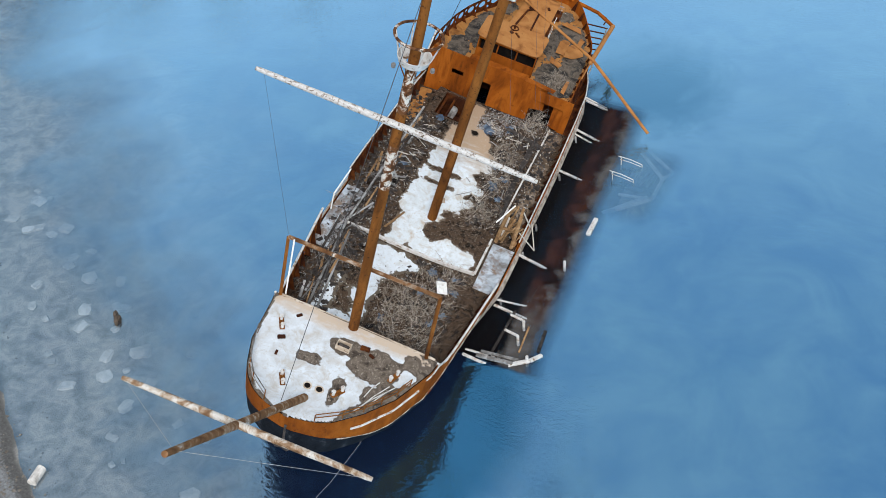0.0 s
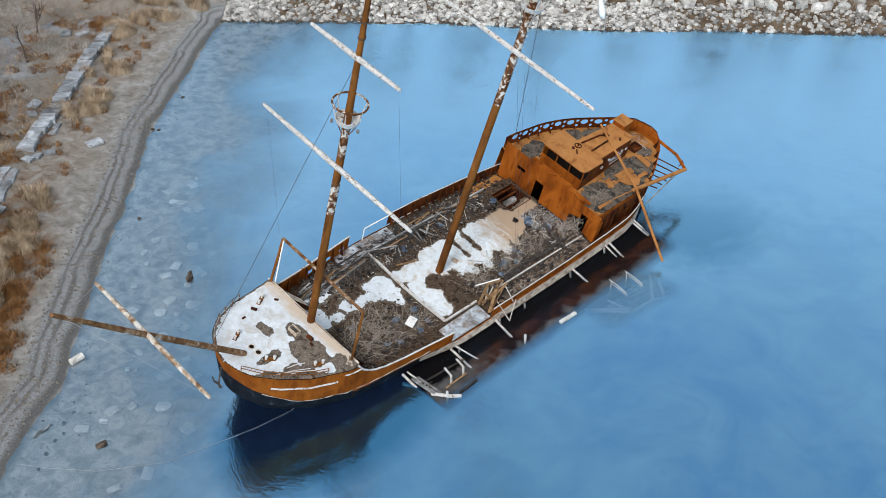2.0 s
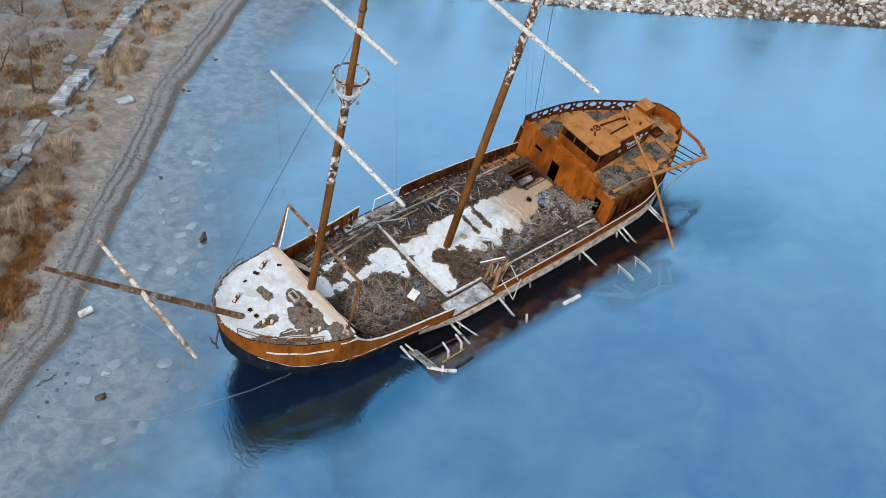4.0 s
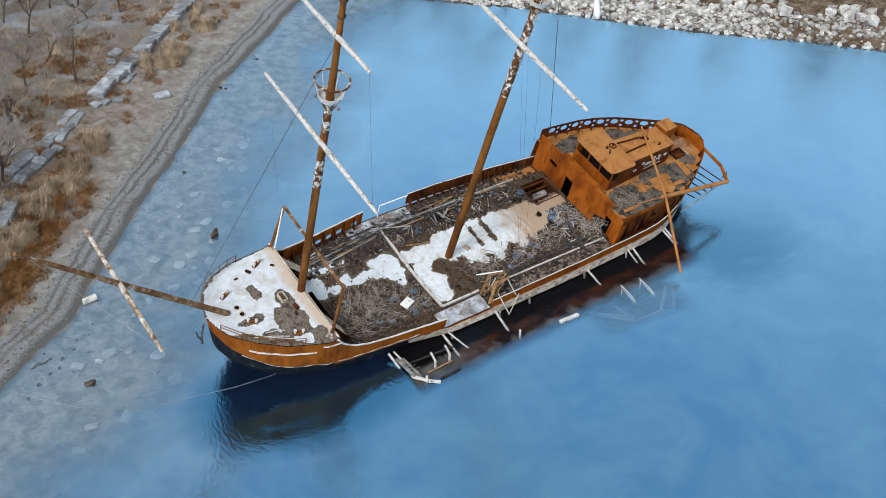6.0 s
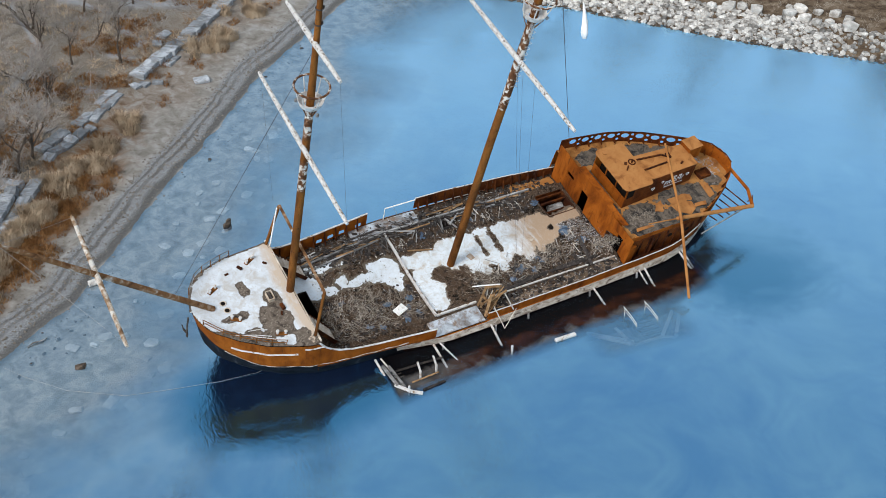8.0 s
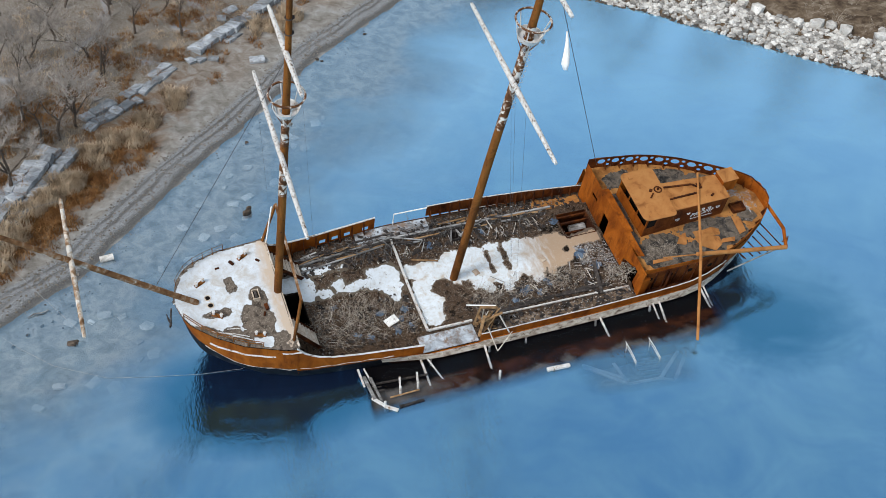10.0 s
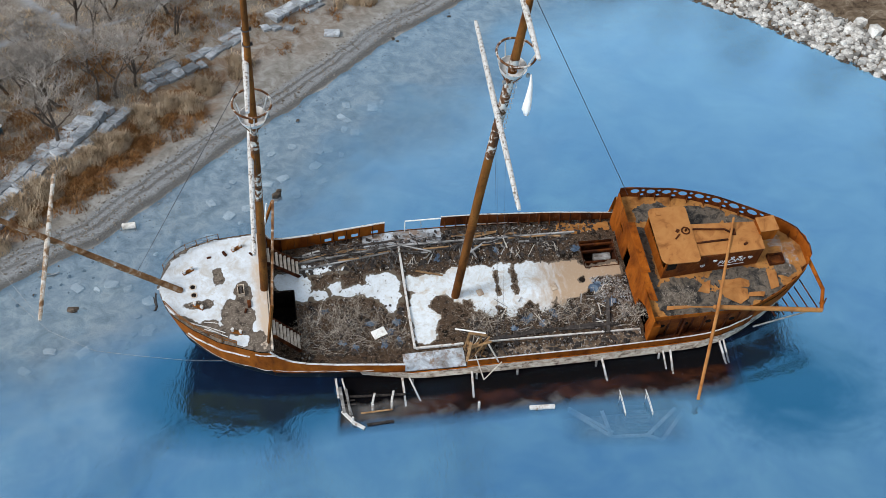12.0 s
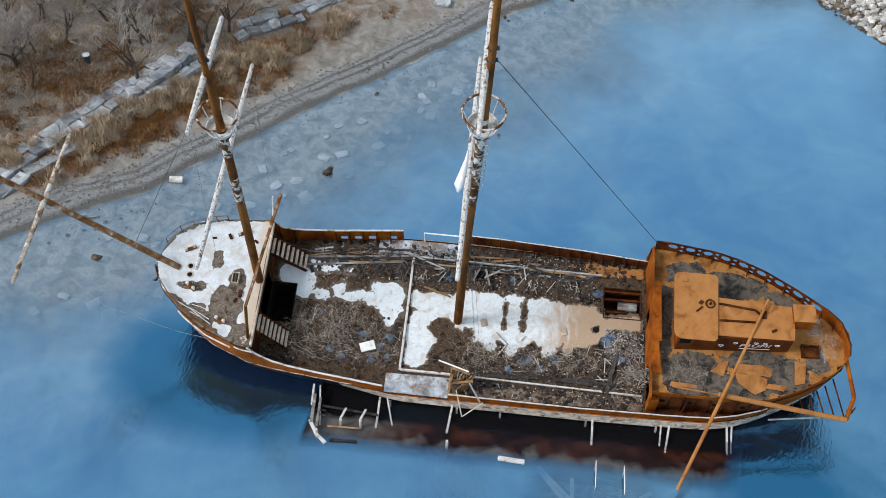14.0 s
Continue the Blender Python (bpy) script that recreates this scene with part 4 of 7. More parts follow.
box(bm, (33.4, -0.3, 0.6), (0.06, 9.6, 2.6))
box(bm, (32.3, -2.45, 0.6), (2.2, 0.06, 2.6))
part("inner_wall", bm, RUST_DARK, ship)
bm = bmesh.new()
xs = [31.3 + 0.4 * i for i in range(29)]
tube(bm, [(x, edge(x, 1, 0.05), 2.97 + 0.2 * min(max((x - 40.0) / 2.5, 0), 1)) for x in xs if x < 42.9] + [(42.95, mid(42.95), 3.12), (42.9, edge(42.9, -1, 0.05), 3.02)], 0.05, 6)
pierced = part("pierced_bulwark", bm, RUST_DARK, ship, "rusted stern bulwark pierced by oval ports")
def stern_top(x):
    """Height of the stern bulwark's rim."""
    return 2.95 + 0.2 * min(max((x - 40.0) / 2.5, 0), 1)


x, k = 31.3, -1
while x < 42.6:
    solid = k < 0 or x > 41.0
    x2 = min(x + (0.75 if solid else 0.66 if k % 2 == 0 else 0.44), 42.9)
    bm = bmesh.new()
    a, b = (x, edge(x, 1, 0.05)), (x2, edge(x2, 1, 0.05))
    wide = math.hypot(a[0] - b[0], a[1] - b[1])
    if solid:
        plate(bm, [(*a, 1.9), (*b, 1.9), (*b, stern_top(x2) - 0.03), (*a, stern_top(x) - 0.03)], 0.04)
    elif k % 2 == 0:
        holed_panel(bm, a, b, 1.9, stern_top(x) - 0.02, wide * 0.45, 0.25, 0.04, 0.17)
    else:
        holed_panel(bm, a, b, 1.9, 2.45, wide * 0.3, 0.13, 0.04, 0.05)
        holed_panel(bm, a, b, 2.45, stern_top(x) - 0.02, wide * 0.28, 0.13, 0.04, 0.03)
    part("panel", bm, RUST_DEEP_SHADED if x < 40.5 else RUST, pierced)
    # a knee braces every second panel from the deck
    if k % 2 or solid:
        bm = bmesh.new()
        y = edge(x, 1, 0.09)
        plate(bm, [(x, y, 1.96), (x - 0.02, y - 0.3, 1.96), (x, y - 0.02, 2.5)], 0.03)
        part("knee", bm, RUST_DEEP_SHADED, pierced)
    x, k = x2, k + 1
bm = bmesh.new()
plate(bm, [(42.9, edge(42.9, 1, 0.05), 1.9), (42.9, edge(42.9, -1, 0.05), 1.9), (42.9, edge(42.9, -1, 0.05), 3.0), (42.9, edge(42.9, 1, 0.05), 3.12)], 0.04)
part("panel", bm, RUST, pierced)
bulwark("stern_bulwark", -1, [(31.3, 1.9, 2.4), (36, 1.9, 2.3), (39.5, 1.9, 2.42), (41.5, 1.9, 2.7), (42.9, 1.9, 3.0)], cap=False, material=RUST, line_at=lambda x: poop_port(x) + 0.02)

# side wall of the poop and the narrow walkway beside it
bm = bmesh.new()
xs = [31.2 + 0.365 * i for i in range(21)]
for a, b in zip(xs, xs[1:]):
    plate(bm, [(a, poop_port(a), -0.12), (b, poop_port(b), -0.12), (b, poop_port(b), 1.96), (a, poop_port(a), 1.96)], 0.05)
bmesh.ops.remove_doubles(bm, verts=bm.verts, dist=0.012)
poop_side = part("poop_side", bm, RUST_DEEP_SHADED, ship, "rust-brown side wall of the poop with ribs")
for i in range(9):
    x = 31.6 + 0.8 * i
    bm = bmesh.new()
    beam(bm, (x, poop_port(x) - 0.07, -0.1), (x, poop_port(x) - 0.07, 1.9), 0.09, 0.12, 0.01)
    part("rib", bm, RUST_DARK, poop_side)
    if i % 2 == 0 and x < 37:
        bm = bmesh.new()
        tube(bm, [(x + 0.4, poop_port(x + 0.4) - 0.02, 1.2), (x + 0.4, poop_port(x + 0.4) - 0.045, 1.2)], 0.2, 16)
        part("scuttle", bm, BLACK_HOLE, poop_side, "dark round scuttle")
bm = bmesh.new()
for a, b in zip(xs, xs[1:]):
    plate(bm, [(a, edge(a, -1, 0.08), -0.1), (b, edge(b, -1, 0.08), -0.1), (b, poop_port(b), -0.1), (a, poop_port(a), -0.1)], 0.03)
bmesh.ops.remove_doubles(bm, verts=bm.verts, dist=0.012)
part("side_walkway", bm, RUST_DARK, ship, "narrow rusty walkway beside the poop")

# wheelhouse
bm = bmesh.new()
WH = [(32.5, 2.3), (34.8, 2.3), (34.82, 0.98), (39.4, 0.68), (39.4, -1.3), (32.6, -1.7)]
for (ax, ay), (bx, by) in zip(WH, WH[1:] + WH[:1]):
    front = ax == 32.6
    if front:
        for z0, z1 in ((1.95, 2.95), (3.7, 3.9)):
            plate(bm, [(ax, ay, z0), (bx, by, z0), (bx, by, z1), (ax, ay, z1)], 0.06)
        for t in (0.0, 0.33, 0.66, 1.0):
            y = ay + (by - ay) * t
            beam(bm, (ax, y, 2.9), (ax, y, 3.75), 0.08)
    elif ax != 39.4 or ay > 0:
        plate(bm, [(ax, ay, 1.95), (bx, by, 1.95), (bx, by, 3.9), (ax, ay, 3.9)], 0.06)
wheelhouse = part("wheelhouse", bm, RUST, ship, "rusted wheelhouse with an open window front")
bm = bmesh.new()
plate(bm, [(39.4, -1.3, 1.95), (32.6, -1.7, 1.95), (32.6, -1.7, 3.9), (39.4, -1.3, 3.9)], 0.06)
part("side_wall", bm, RUST_DEEP_SHADED, wheelhouse, "rusted wheelhouse side with sprayed writing")
bm = bmesh.new()
plate(bm, [(31.12, -1.7, 2.86), (31.12, 2.35, 2.86), (31.62, 2.3, 2.9), (31.7, -1.68, 2.9)], 0.05)
part("front_ledge", bm, RUST, wheelhouse)
# near-black plate added behind the windows so the inside reads unlit
bm = bmesh.new()
box(bm, (33.2, 0.3, 2.9), (0.06, 3.8, 1.85))
part("partition", bm, BLACK_HOLE, wheelhouse, "near-black backing added for the unlit inside")
bm = bmesh.new()
roof_outline = []
for cx, cy, r, a0 in ((32.75, -1.4, 0.5, 180), (34.55, -1.62, 0.3, 270), (34.6, 2.2, 0.3, 0), (32.65, 2.12, 0.4, 90)):
    roof_outline += [(cx + r * math.cos(radians(a0 + 15 * k)), cy + r * math.sin(radians(a0 + 15 * k))) for k in range(7)]
plate(bm, [(x, y, 4.03) for x, y in roof_outline], 0.07)
part("roof", bm, RUST_LIGHT, wheelhouse, "flat pale-rust wheelhouse roof with rounded corners")
bm = bmesh.new()
plate(bm, [(34.7, -1.48, 3.93), (39.4, -1.42, 3.93), (39.5, 0.75, 3.93), (34.7, 1.05, 3.93)], 0.06)
part("after_roof", bm, RUST_LIGHT, wheelhouse, "lower pale-rust roof behind the wheelhouse")

# masts, yards and crow's nests
def mast(name, points, radii, label):
    bm = bmesh.new()
    tube(bm, points, radii, 16)
    return part(name, bm, MAST_RUST, ship, label)


def yard(name, a, b, r, holder, label="white-flaked yard spar", material=YARD_PAINT):
    a, b = Vector(a), Vector(b)
    bm = bmesh.new()
    tube(bm, [a.lerp(b, t) for t in (0, 0.02, 0.25, 0.5, 0.75, 0.98, 1)], [r * 0.6, r * 0.75, r * 0.95, r * 1.1, r * 0.95, r * 0.75, r * 0.6], 10)
    return part(name, bm, material, holder, label)


def crows_nest(at, turn, ring_up):
    """A shallow white basket, splayed posts and a heavy ring rail."""
    bm = bmesh.new()
    m = Matrix.Translation(at) @ turn.to_4x4()
    n = 24
    rings = []
    for r, z in ((0.3, 0.0), (0.62, 0.0), (0.74, 0.34), (0.7, 0.34), (0.58, 0.05), (0.3, 0.05)):
        rings.append([bm.verts.new(m @ Vector((r * math.cos(2 * math.pi * k / n), r * math.sin(2 * math.pi * k / n), z))) for k in range(n)])
    for r0, r1 in zip(rings, rings[1:] + rings[:1]):
        for k in range(n):
            bm.faces.new((r0[k], r0[(k + 1) % n], r1[(k + 1) % n], r1[k]))
    nest = part("crows_nest", bm, PEELING, ship, "white crow's nest basket with a rusty ring rail")
    bm = bmesh.new()
    torus(bm, m @ Vector((0, 0, ring_up)), 1.0, 0.06, turn, 36, 8)
    part("ring_rail", bm, PEELED, nest, "rusty ring with flaking white paint")
    for k in range(6):
        ang = 2 * math.pi * (k + 0.3) / 6
        c, s_ = math.cos(ang), math.sin(ang)
        bm = bmesh.new()
        tube(bm, [m @ Vector((0.7 * c, 0.7 * s_, 0.3)), m @ Vector((0.99 * c, 0.99 * s_, ring_up))], 0.035, 6)
        part("post", bm, PEELING, nest)
    for k in range(5):
        ang = 2 * math.pi * k / 5
        bm = bmesh.new()
        tube(bm, [m @ Vector((0.62 * math.cos(ang), 0.62 * math.sin(ang), 0.0)), m @ Vector((0.24 * math.cos(ang), 0.24 * math.sin(ang), -0.75))], 0.03, 6)
        part("bracket", bm, MAST_RUST, nest)
    for k in range(3):
        ang = 2.4 + 1.9 * k
        bm = bmesh.new()
        box(bm, m @ Vector((0.85 * math.cos(ang), 0.85 * math.sin(ang), -0.1)), (0.16, 0.16, 0.22), turn, 0.03)
        part("floodlight", bm, GREY_WOOD, nest, "weathered floodlight housing")
    return nest


FORE = [(6.56, 0.22, 2.6), (6.92, 0.5, 11), (7.2, 0.69, 19.0), (7.36, 0.85, 24), (7.5, 1.0, 29.5)]
MAIN = [(19.1, -0.12, -0.35), (19.72, -0.28, 12), (20.4, -0.41, 22.5), (20.75, -0.38, 28), (20.95, -0.35, 32.5)]
foremast = mast("foremast", FORE, [0.26, 0.25, 0.23, 0.17, 0.15], "tall rusted tubular mast with flaking white bands")
mainmast = mast("mainmast", MAIN, [0.28, 0.27, 0.25, 0.18, 0.15], "tall rusted tubular mast with flaking white bands")
yard("yard", (7.04, 7.29, 15.71), (6.62, -5.77, 16.18), 0.15, foremast)
yard("yard", (7.3, 4.53, 23.2), (7.12, -2.55, 23.6), 0.15, foremast)
yard("yard", (19.85, 5.8, 19.75), (19.85, -6.95, 19.72), 0.155, mainmast)
yard("yard", (20.5, 3.2, 27.2), (20.5, -3.85, 27.2), 0.15, mainmast)



def mast_band(holder, line, radii, z0, z1, grow=0.006):
    """A sleeve of old paint on a stretch of a mast."""
    bm = bmesh.new()
    zs = [p[2] for p in line]
    pts, rr = [], []
    for i in range(5):
        z = z0 + (z1 - z0) * i / 4
        pts.append((np.interp(z, zs, [p[0] for p in line]), np.interp(z, zs, [p[1] for p in line]), z))
        rr.append(float(np.interp(z, zs, radii)) + grow)
    tube(bm, pts, rr, 18, cap=False)
    part("paint_band", bm, PEELED, holder, "flaking white paint on rust")


FR, MR = [0.26, 0.25, 0.23, 0.17, 0.15], [0.28, 0.27, 0.25, 0.18, 0.15]
mast_band(foremast, FORE, FR, 12.2, 14.7)
mast_band(foremast, FORE, FR, 16.5, 18.9)
mast_band(mainmast, MAIN, MR, 15.4, 22.3)
mast_band(mainmast, MAIN, MR, 22.8, 23.6)
crows_nest((7.2, 0.69, 19.05), along(FORE[2], FORE[3]), 1.3)
crows_nest((20.4, -0.41, 22.6), along(MAIN[2], MAIN[3]), 1.3)

bm = bmesh.new()
tube(bm, [(1.38, 0.58, 2.9), (-5.52, 1.26, 9.21), (-10.8, 1.6, 14.3)], [0.2, 0.18, 0.12], 12)
bowsprit = part("bowsprit", bm, SPRIT_PAINT, ship, "rusted bowsprit pipe reaching over the stem")
yard("sprit_yard", (-5.56, -4.5, 9.69), (-5.3, 6.3, 8.71), 0.15, bowsprit, "brown sprit yard with white paint flakes", FLAKED_YARD)

# goalpost frame at the break of the forecastle
bm = bmesh.new()
beam(bm, (7.65, 4.75, 5.9), (7.05, -3.43, 6.8), 0.155, 0.155, 0.01)
gallows = part("gallows_frame", bm, SPRIT_PAINT, ship, "rusted goalpost frame with a flaking crossbar")
for a, b in (((6.6, 4.3, 2.8), (7.65, 4.75, 5.9)), ((7.05, -3.43, 6.8), (6.55, -3.75, 2.8))):
    bm = bmesh.new()
    beam(bm, a, b, 0.16, 0.16, 0.01)
    part("post", bm, MAST_RUST, gallows)

# stern boom and fallen pole
bm = bmesh.new()
tube(bm, [(32.2, -4.95, 3.9), (34.9, -5.0, 3.36), (35.0, -5.0, 3.34), (42.78, -5.28, 1.75)], [0.045, 0.05, 0.15, 0.16], 12)
part("boom", bm, RUST_LIGHT, ship, "rusted pipe boom slung along the stern quarter")
bm = bmesh.new()
tube(bm, [(32.9, -10.35, 1.3), (35.2, -5.1, 3.5), (37.85, 1.0, 4.3)], [0.1, 0.11, 0.08], 10)
part("fallen_pole", bm, RUST_LIGHT, ship, "long rusted pole fallen across the boom")


# ---- snow and bare plating on the decks ----
def patch_field(x, y, blobs, holes, seed, ragged=0.28):
    """Roughly the metres inside the nearest blob, less the holes, with a ragged edge."""
    inside = -9.0
    for cx, cy, rx, ry in blobs:
        inside = max(inside, (1 - math.hypot((x - cx) / rx, (y - cy) / ry)) * min(rx, ry))
    for cx, cy, rx, ry in holes:
        inside = min(inside, (math.hypot((x - cx) / rx, (y - cy) / ry) - 1) * min(rx, ry))
    return inside + ragged * noise.noise((x * 1.1 + seed, y * 1.1, seed)) + 0.55 * ragged * noise.noise((x * 3.3, y * 3.3 + seed, seed)) + 0.35 * ragged * noise.noise((x * 8.1, y * 8.1 - seed, seed))


def patches(name, span, blobs, holes, base, material, label, seed, step=0.07, thick=0.008, ragged=0.28, inside=lambda x, y: True):
    """A thin uneven layer on a deck; where it thins out it dips below the plating."""
    x0, x1, y0, y1 = span
    nx, ny = int((x1 - x0) / step), int((y1 - y0) / step)
    keep, verts, faces, depth = {}, [], [], []
    field = np.array([[patch_field(x0 + i * step, y0 + j * step, blobs, holes, seed, ragged) for j in range(ny + 1)] for i in range(nx + 1)])

    def vert(i, j):
        if (i, j) not in keep:
            x, y = x0 + i * step, y0 + j * step
            f = field[i, j]
            keep[i, j] = len(verts)
            depth.append(f)
            verts.append((x, y, base(x, y) + max(min(f * 0.12, thick), -0.04) + 0.004 * noise.noise((x * 2.3, y * 2.3, seed))))
        return keep[i, j]

    for i in range(nx):
        for j in range(ny):
            if field[i:i + 2, j:j + 2].max() > -0.12 and inside(x0 + (i + 0.5) * step, y0 + (j + 0.5) * step):
                faces.append((vert(i, j), vert(i + 1, j), vert(i + 1, j + 1), vert(i, j + 1)))
    ob = from_arrays(name, verts, faces, material, smooth=True)
    ob.data.attributes.new("depth", "FLOAT", "POINT").data.foreach_set("value", np.array(depth, np.float32))
    ob.matrix_world = SHIP_POSE
    return tagged(ob, label, "snow" if "snow" in name else "deck plating", kind="stuff")


patches("forecastle_snow", (-0.1, 6.75, -4.5, 5.2),
        [(2.2, 1.0, 2.1, 2.6), (4.2, 1.6, 3.0, 3.4), (5.8, 1.2, 1.6, 3.6), (3.2, -0.6, 1.4, 1.7), (6.3, -1.6, 0.75, 3.0), (5.0, -3.3, 0.5, 0.5), (4.5, -3.0, 0.4, 0.4), (1.3, 0.6, 1.5, 1.9), (4.5, 3.4, 2.0, 1.4), (6.3, -2.8, 0.6, 1.2)],
        [(4.75, -1.7, 1.0, 1.25), (5.2, -0.1, 0.5, 0.8), (3.75, 1.35, 0.13, 0.36), (3.92, 1.05, 0.1, 0.15), (2.2, -0.55, 0.6, 0.16), (2.95, -0.55, 0.3, 0.17), (3.1, -2.2, 0.5, 0.4), (5.95, -3.2, 0.35, 0.3)],
        lambda x, y: fc_height(x, y) + 0.022, FORE_SNOW, "trodden snow crust on the forecastle deck", 1.7, ragged=0.22, inside=lambda x, y: half(x) - abs(y - mid(x)) > 0.14)
patches("bare_plating", (15.9, 31.0, -4.0, 3.2), [(17.7, 0.9, 1.8, 0.95), (16.9, -1.0, 1.15, 1.8), (16.65, -2.6, 0.85, 1.2), (16.3, 1.1, 0.5, 0.8), (19.5, 0.8, 1.2, 1.5), (21.0, 0.3, 1.8, 1.8), (22.8, 0.2, 1.8, 1.95), (24.8, 0.2, 1.9, 1.8), (26.6, 0.2, 1.7, 1.6), (27.7, 0.35, 1.0, 1.4), (29.3, 0.65, 1.6, 0.5), (30.4, 0.6, 0.7, 0.6), (21.3, -1.5, 0.5, 0.6), (22.6, -1.75, 0.42, 0.55), (25.0, -1.6, 0.55, 0.6), (26.2, -1.4, 0.4, 0.45), (20.1, -1.35, 0.4, 0.4)],
        [(18.2, -0.75, 0.8, 0.7), (19.75, -0.8, 0.28, 0.3), (19.4, -1.9, 0.9, 0.55), (22.1, 0.7, 0.11, 0.55), (22.1, -0.15, 0.14, 0.22), (23.35, 0.95, 0.1, 0.45), (23.3, 0.0, 0.12, 0.2), (23.9, -1.75, 0.3, 0.4), (27.97, 0.09, 0.16, 0.16)],
        main_height, STAINED_DECK, "white plating washed with rust along the middle of the deck", 5.1, ragged=0.24)
patches("deck_snow", (6.9, 16.0, -4.0, 4.1),
        [(7.85, 2.2, 0.8, 0.85), (8.8, 1.5, 0.8, 1.25), (9.95, 1.0, 0.7, 0.4), (10.5, 3.0, 1.35, 0.45), (11.2, 1.4, 0.55, 0.7), (11.85, 0.95, 0.8, 0.45), (13.4, 1.05, 1.1, 0.6), (14.7, 1.0, 1.1, 1.3), (14.7, -0.1, 0.6, 0.7), (13.9, 1.6, 0.8, 0.6)],
        [(15.8, 0.0, 0.18, 9.0)],
        lambda x, y: main_height(x, y) + 0.012, SNOW, "melting snow patches on the main deck", 8.3, inside=lambda x, y: x > 8.44 or not -1.3 < y < 1.52)
patches("walkway_dust", (19.2, 31.0, -5.6, -4.0), [(21.5, -4.85, 1.6, 0.3), (24.6, -4.9, 1.5, 0.25), (27.3, -4.8, 1.2, 0.35), (29.8, -4.75, 1.3, 0.4)], [], lambda x, y: walk_height(x, y) + 0.012, WALK_DUST, "brown grime and bare plating along the port walkway", 3.7, ragged=0.34, inside=lambda x, y: y > edge(x, -1) + 0.12)
patches("walkway_dust", (22.0, 31.0, 4.0, 5.4), [(28.9, 4.6, 1.9, 0.4)], [], lambda x, y: walk_height(x, y) + 0.012, POOP_RUST, "rusty bare plating along the starboard walkway", 7.7, ragged=0.3, inside=lambda x, y: y < edge(x, 1) - 0.12)
# worn pale plating in the gangways
for name, x0, x1, side, n, lab in (("gangway", 14.95, 18.95, -1, 2, "bluish-white worn plating of the port gangway"), ("waterway", 13.4, 18.9, 1, 5, "dirty pale plating of the starboard waterway")):
    holder = None
    for i in range(n):
        a, b = x0 + (x1 - x0) * i / n + 0.003, x0 + (x1 - x0) * (i + 1) / n - 0.003
        for lo_, hi_ in (((0.0, 1.0),) if side < 0 else ((0.0, 0.495), (0.505, 1.0))):
            pts = []
            for x, t in ((a, lo_), (b, lo_), (b, hi_), (a, hi_)):
                y = edge(x, side, 0.08) + (-side) * (abs(edge(x, side, 0.08)) - 4.12) * t
                pts.append((x, y, walk_height(x, y) + 0.03 + random.uniform(-0.006, 0.006)))
            bm = bmesh.new()
            plate(bm, pts, 0.02)
            one = part(name + "_plating" if holder is None else "deck_plate", bm, PALE_PLATE, holder or ship, lab if holder is None else "")
            holder = holder or one


def on_ship(ob):
    ob.matrix_world = SHIP_POSE @ ob.matrix_basis
    return ob


# ---- forecastle fittings ----
def rail_run(side, x0, x1, heights, step, bent, label):
    n = int((x1 - x0) / step)
    xs = [x0 + (x1 - x0) * i / n for i in range(n + 1)]
    holder = None
    for h in heights:
        bm = bmesh.new()
        tube(bm, [(x, edge(x, side, 0.15), fc_height(x, edge(x, side, 0.15)) + h + random.uniform(-bent, bent)) for x in xs], 0.028, 6)
        one = part("fore_rail" if holder is None else "lower_rail", bm, GREY_WOOD if side > 0 else MAST_RUST, holder or ship, label if holder is None else "")
        holder = holder or one
    for x in xs:
        bm = bmesh.new()
        y = edge(x, side, 0.15)
        tube(bm, [(x, y, fc_height(x, y)), (x + random.uniform(-bent, bent), y, fc_height(x, y) + heights[0] + 0.02)], 0.03, 6)
        part("stanchion", bm, MAST_RUST, holder)


rail_run(1, 0.35, 3.9, (0.75, 0.4), 0.7, 0.02, "thin pipe rail along the starboard bow")
rail_run(-1, 0.35, 4.6, (0.55, 0.3), 0.75, 0.06, "buckled pipe rail along the port bow")


def bitts(x, y, yaw):
    """A pair of mooring posts on a plate."""
    bm = bmesh.new()
    r = Matrix.Rotation(yaw, 3, "Z")
    z = fc_height(x, y) + 0.02
    box(bm, (x, y, z + 0.03), (0.74, 0.26, 0.06), r, 0.01)
    base = part("mooring_bitts", bm, MAST_RUST, ship, "rusted pair of mooring bitts")
    for s in (-0.26, 0.26):
        c = Vector((x, y, z)) + r @ Vector((s, 0, 0))
        bm = bmesh.new()
        tube(bm, [c, c + Vector((0, 0, 0.28)), c + Vector((0, 0, 0.3)), c + Vector((0, 0, 0.36))], [0.08, 0.08, 0.115, 0.1], 12)
        part("bollard", bm, PEELING, base)


for x, y, yaw in ((1.85, 1.95, 0.5), (5.0, 3.45, 0.5), (4.65, -2.75, -0.35), (2.4, -0.7, -0.6)):
    bitts(x, y, yaw)
for x, y in ((2.1, 0.75), (2.15, 0.15)):
    bm = bmesh.new()
    z = fc_height(x, y)
    torus(bm, (x, y, z + 0.05), 0.19, 0.035, None, 20, 6)
    ring = part("hawse_ring", bm, TAN_PLATE, ship, "rusted hawse hole with a dark opening")
    bm = bmesh.new()
    tube(bm, [(x, y, z), (x, y, z + 0.045)], 0.18, 18)
    part("opening", bm, BLACK_HOLE, ring)
bm = bmesh.new()
z = fc_height(5.1, 0.1)
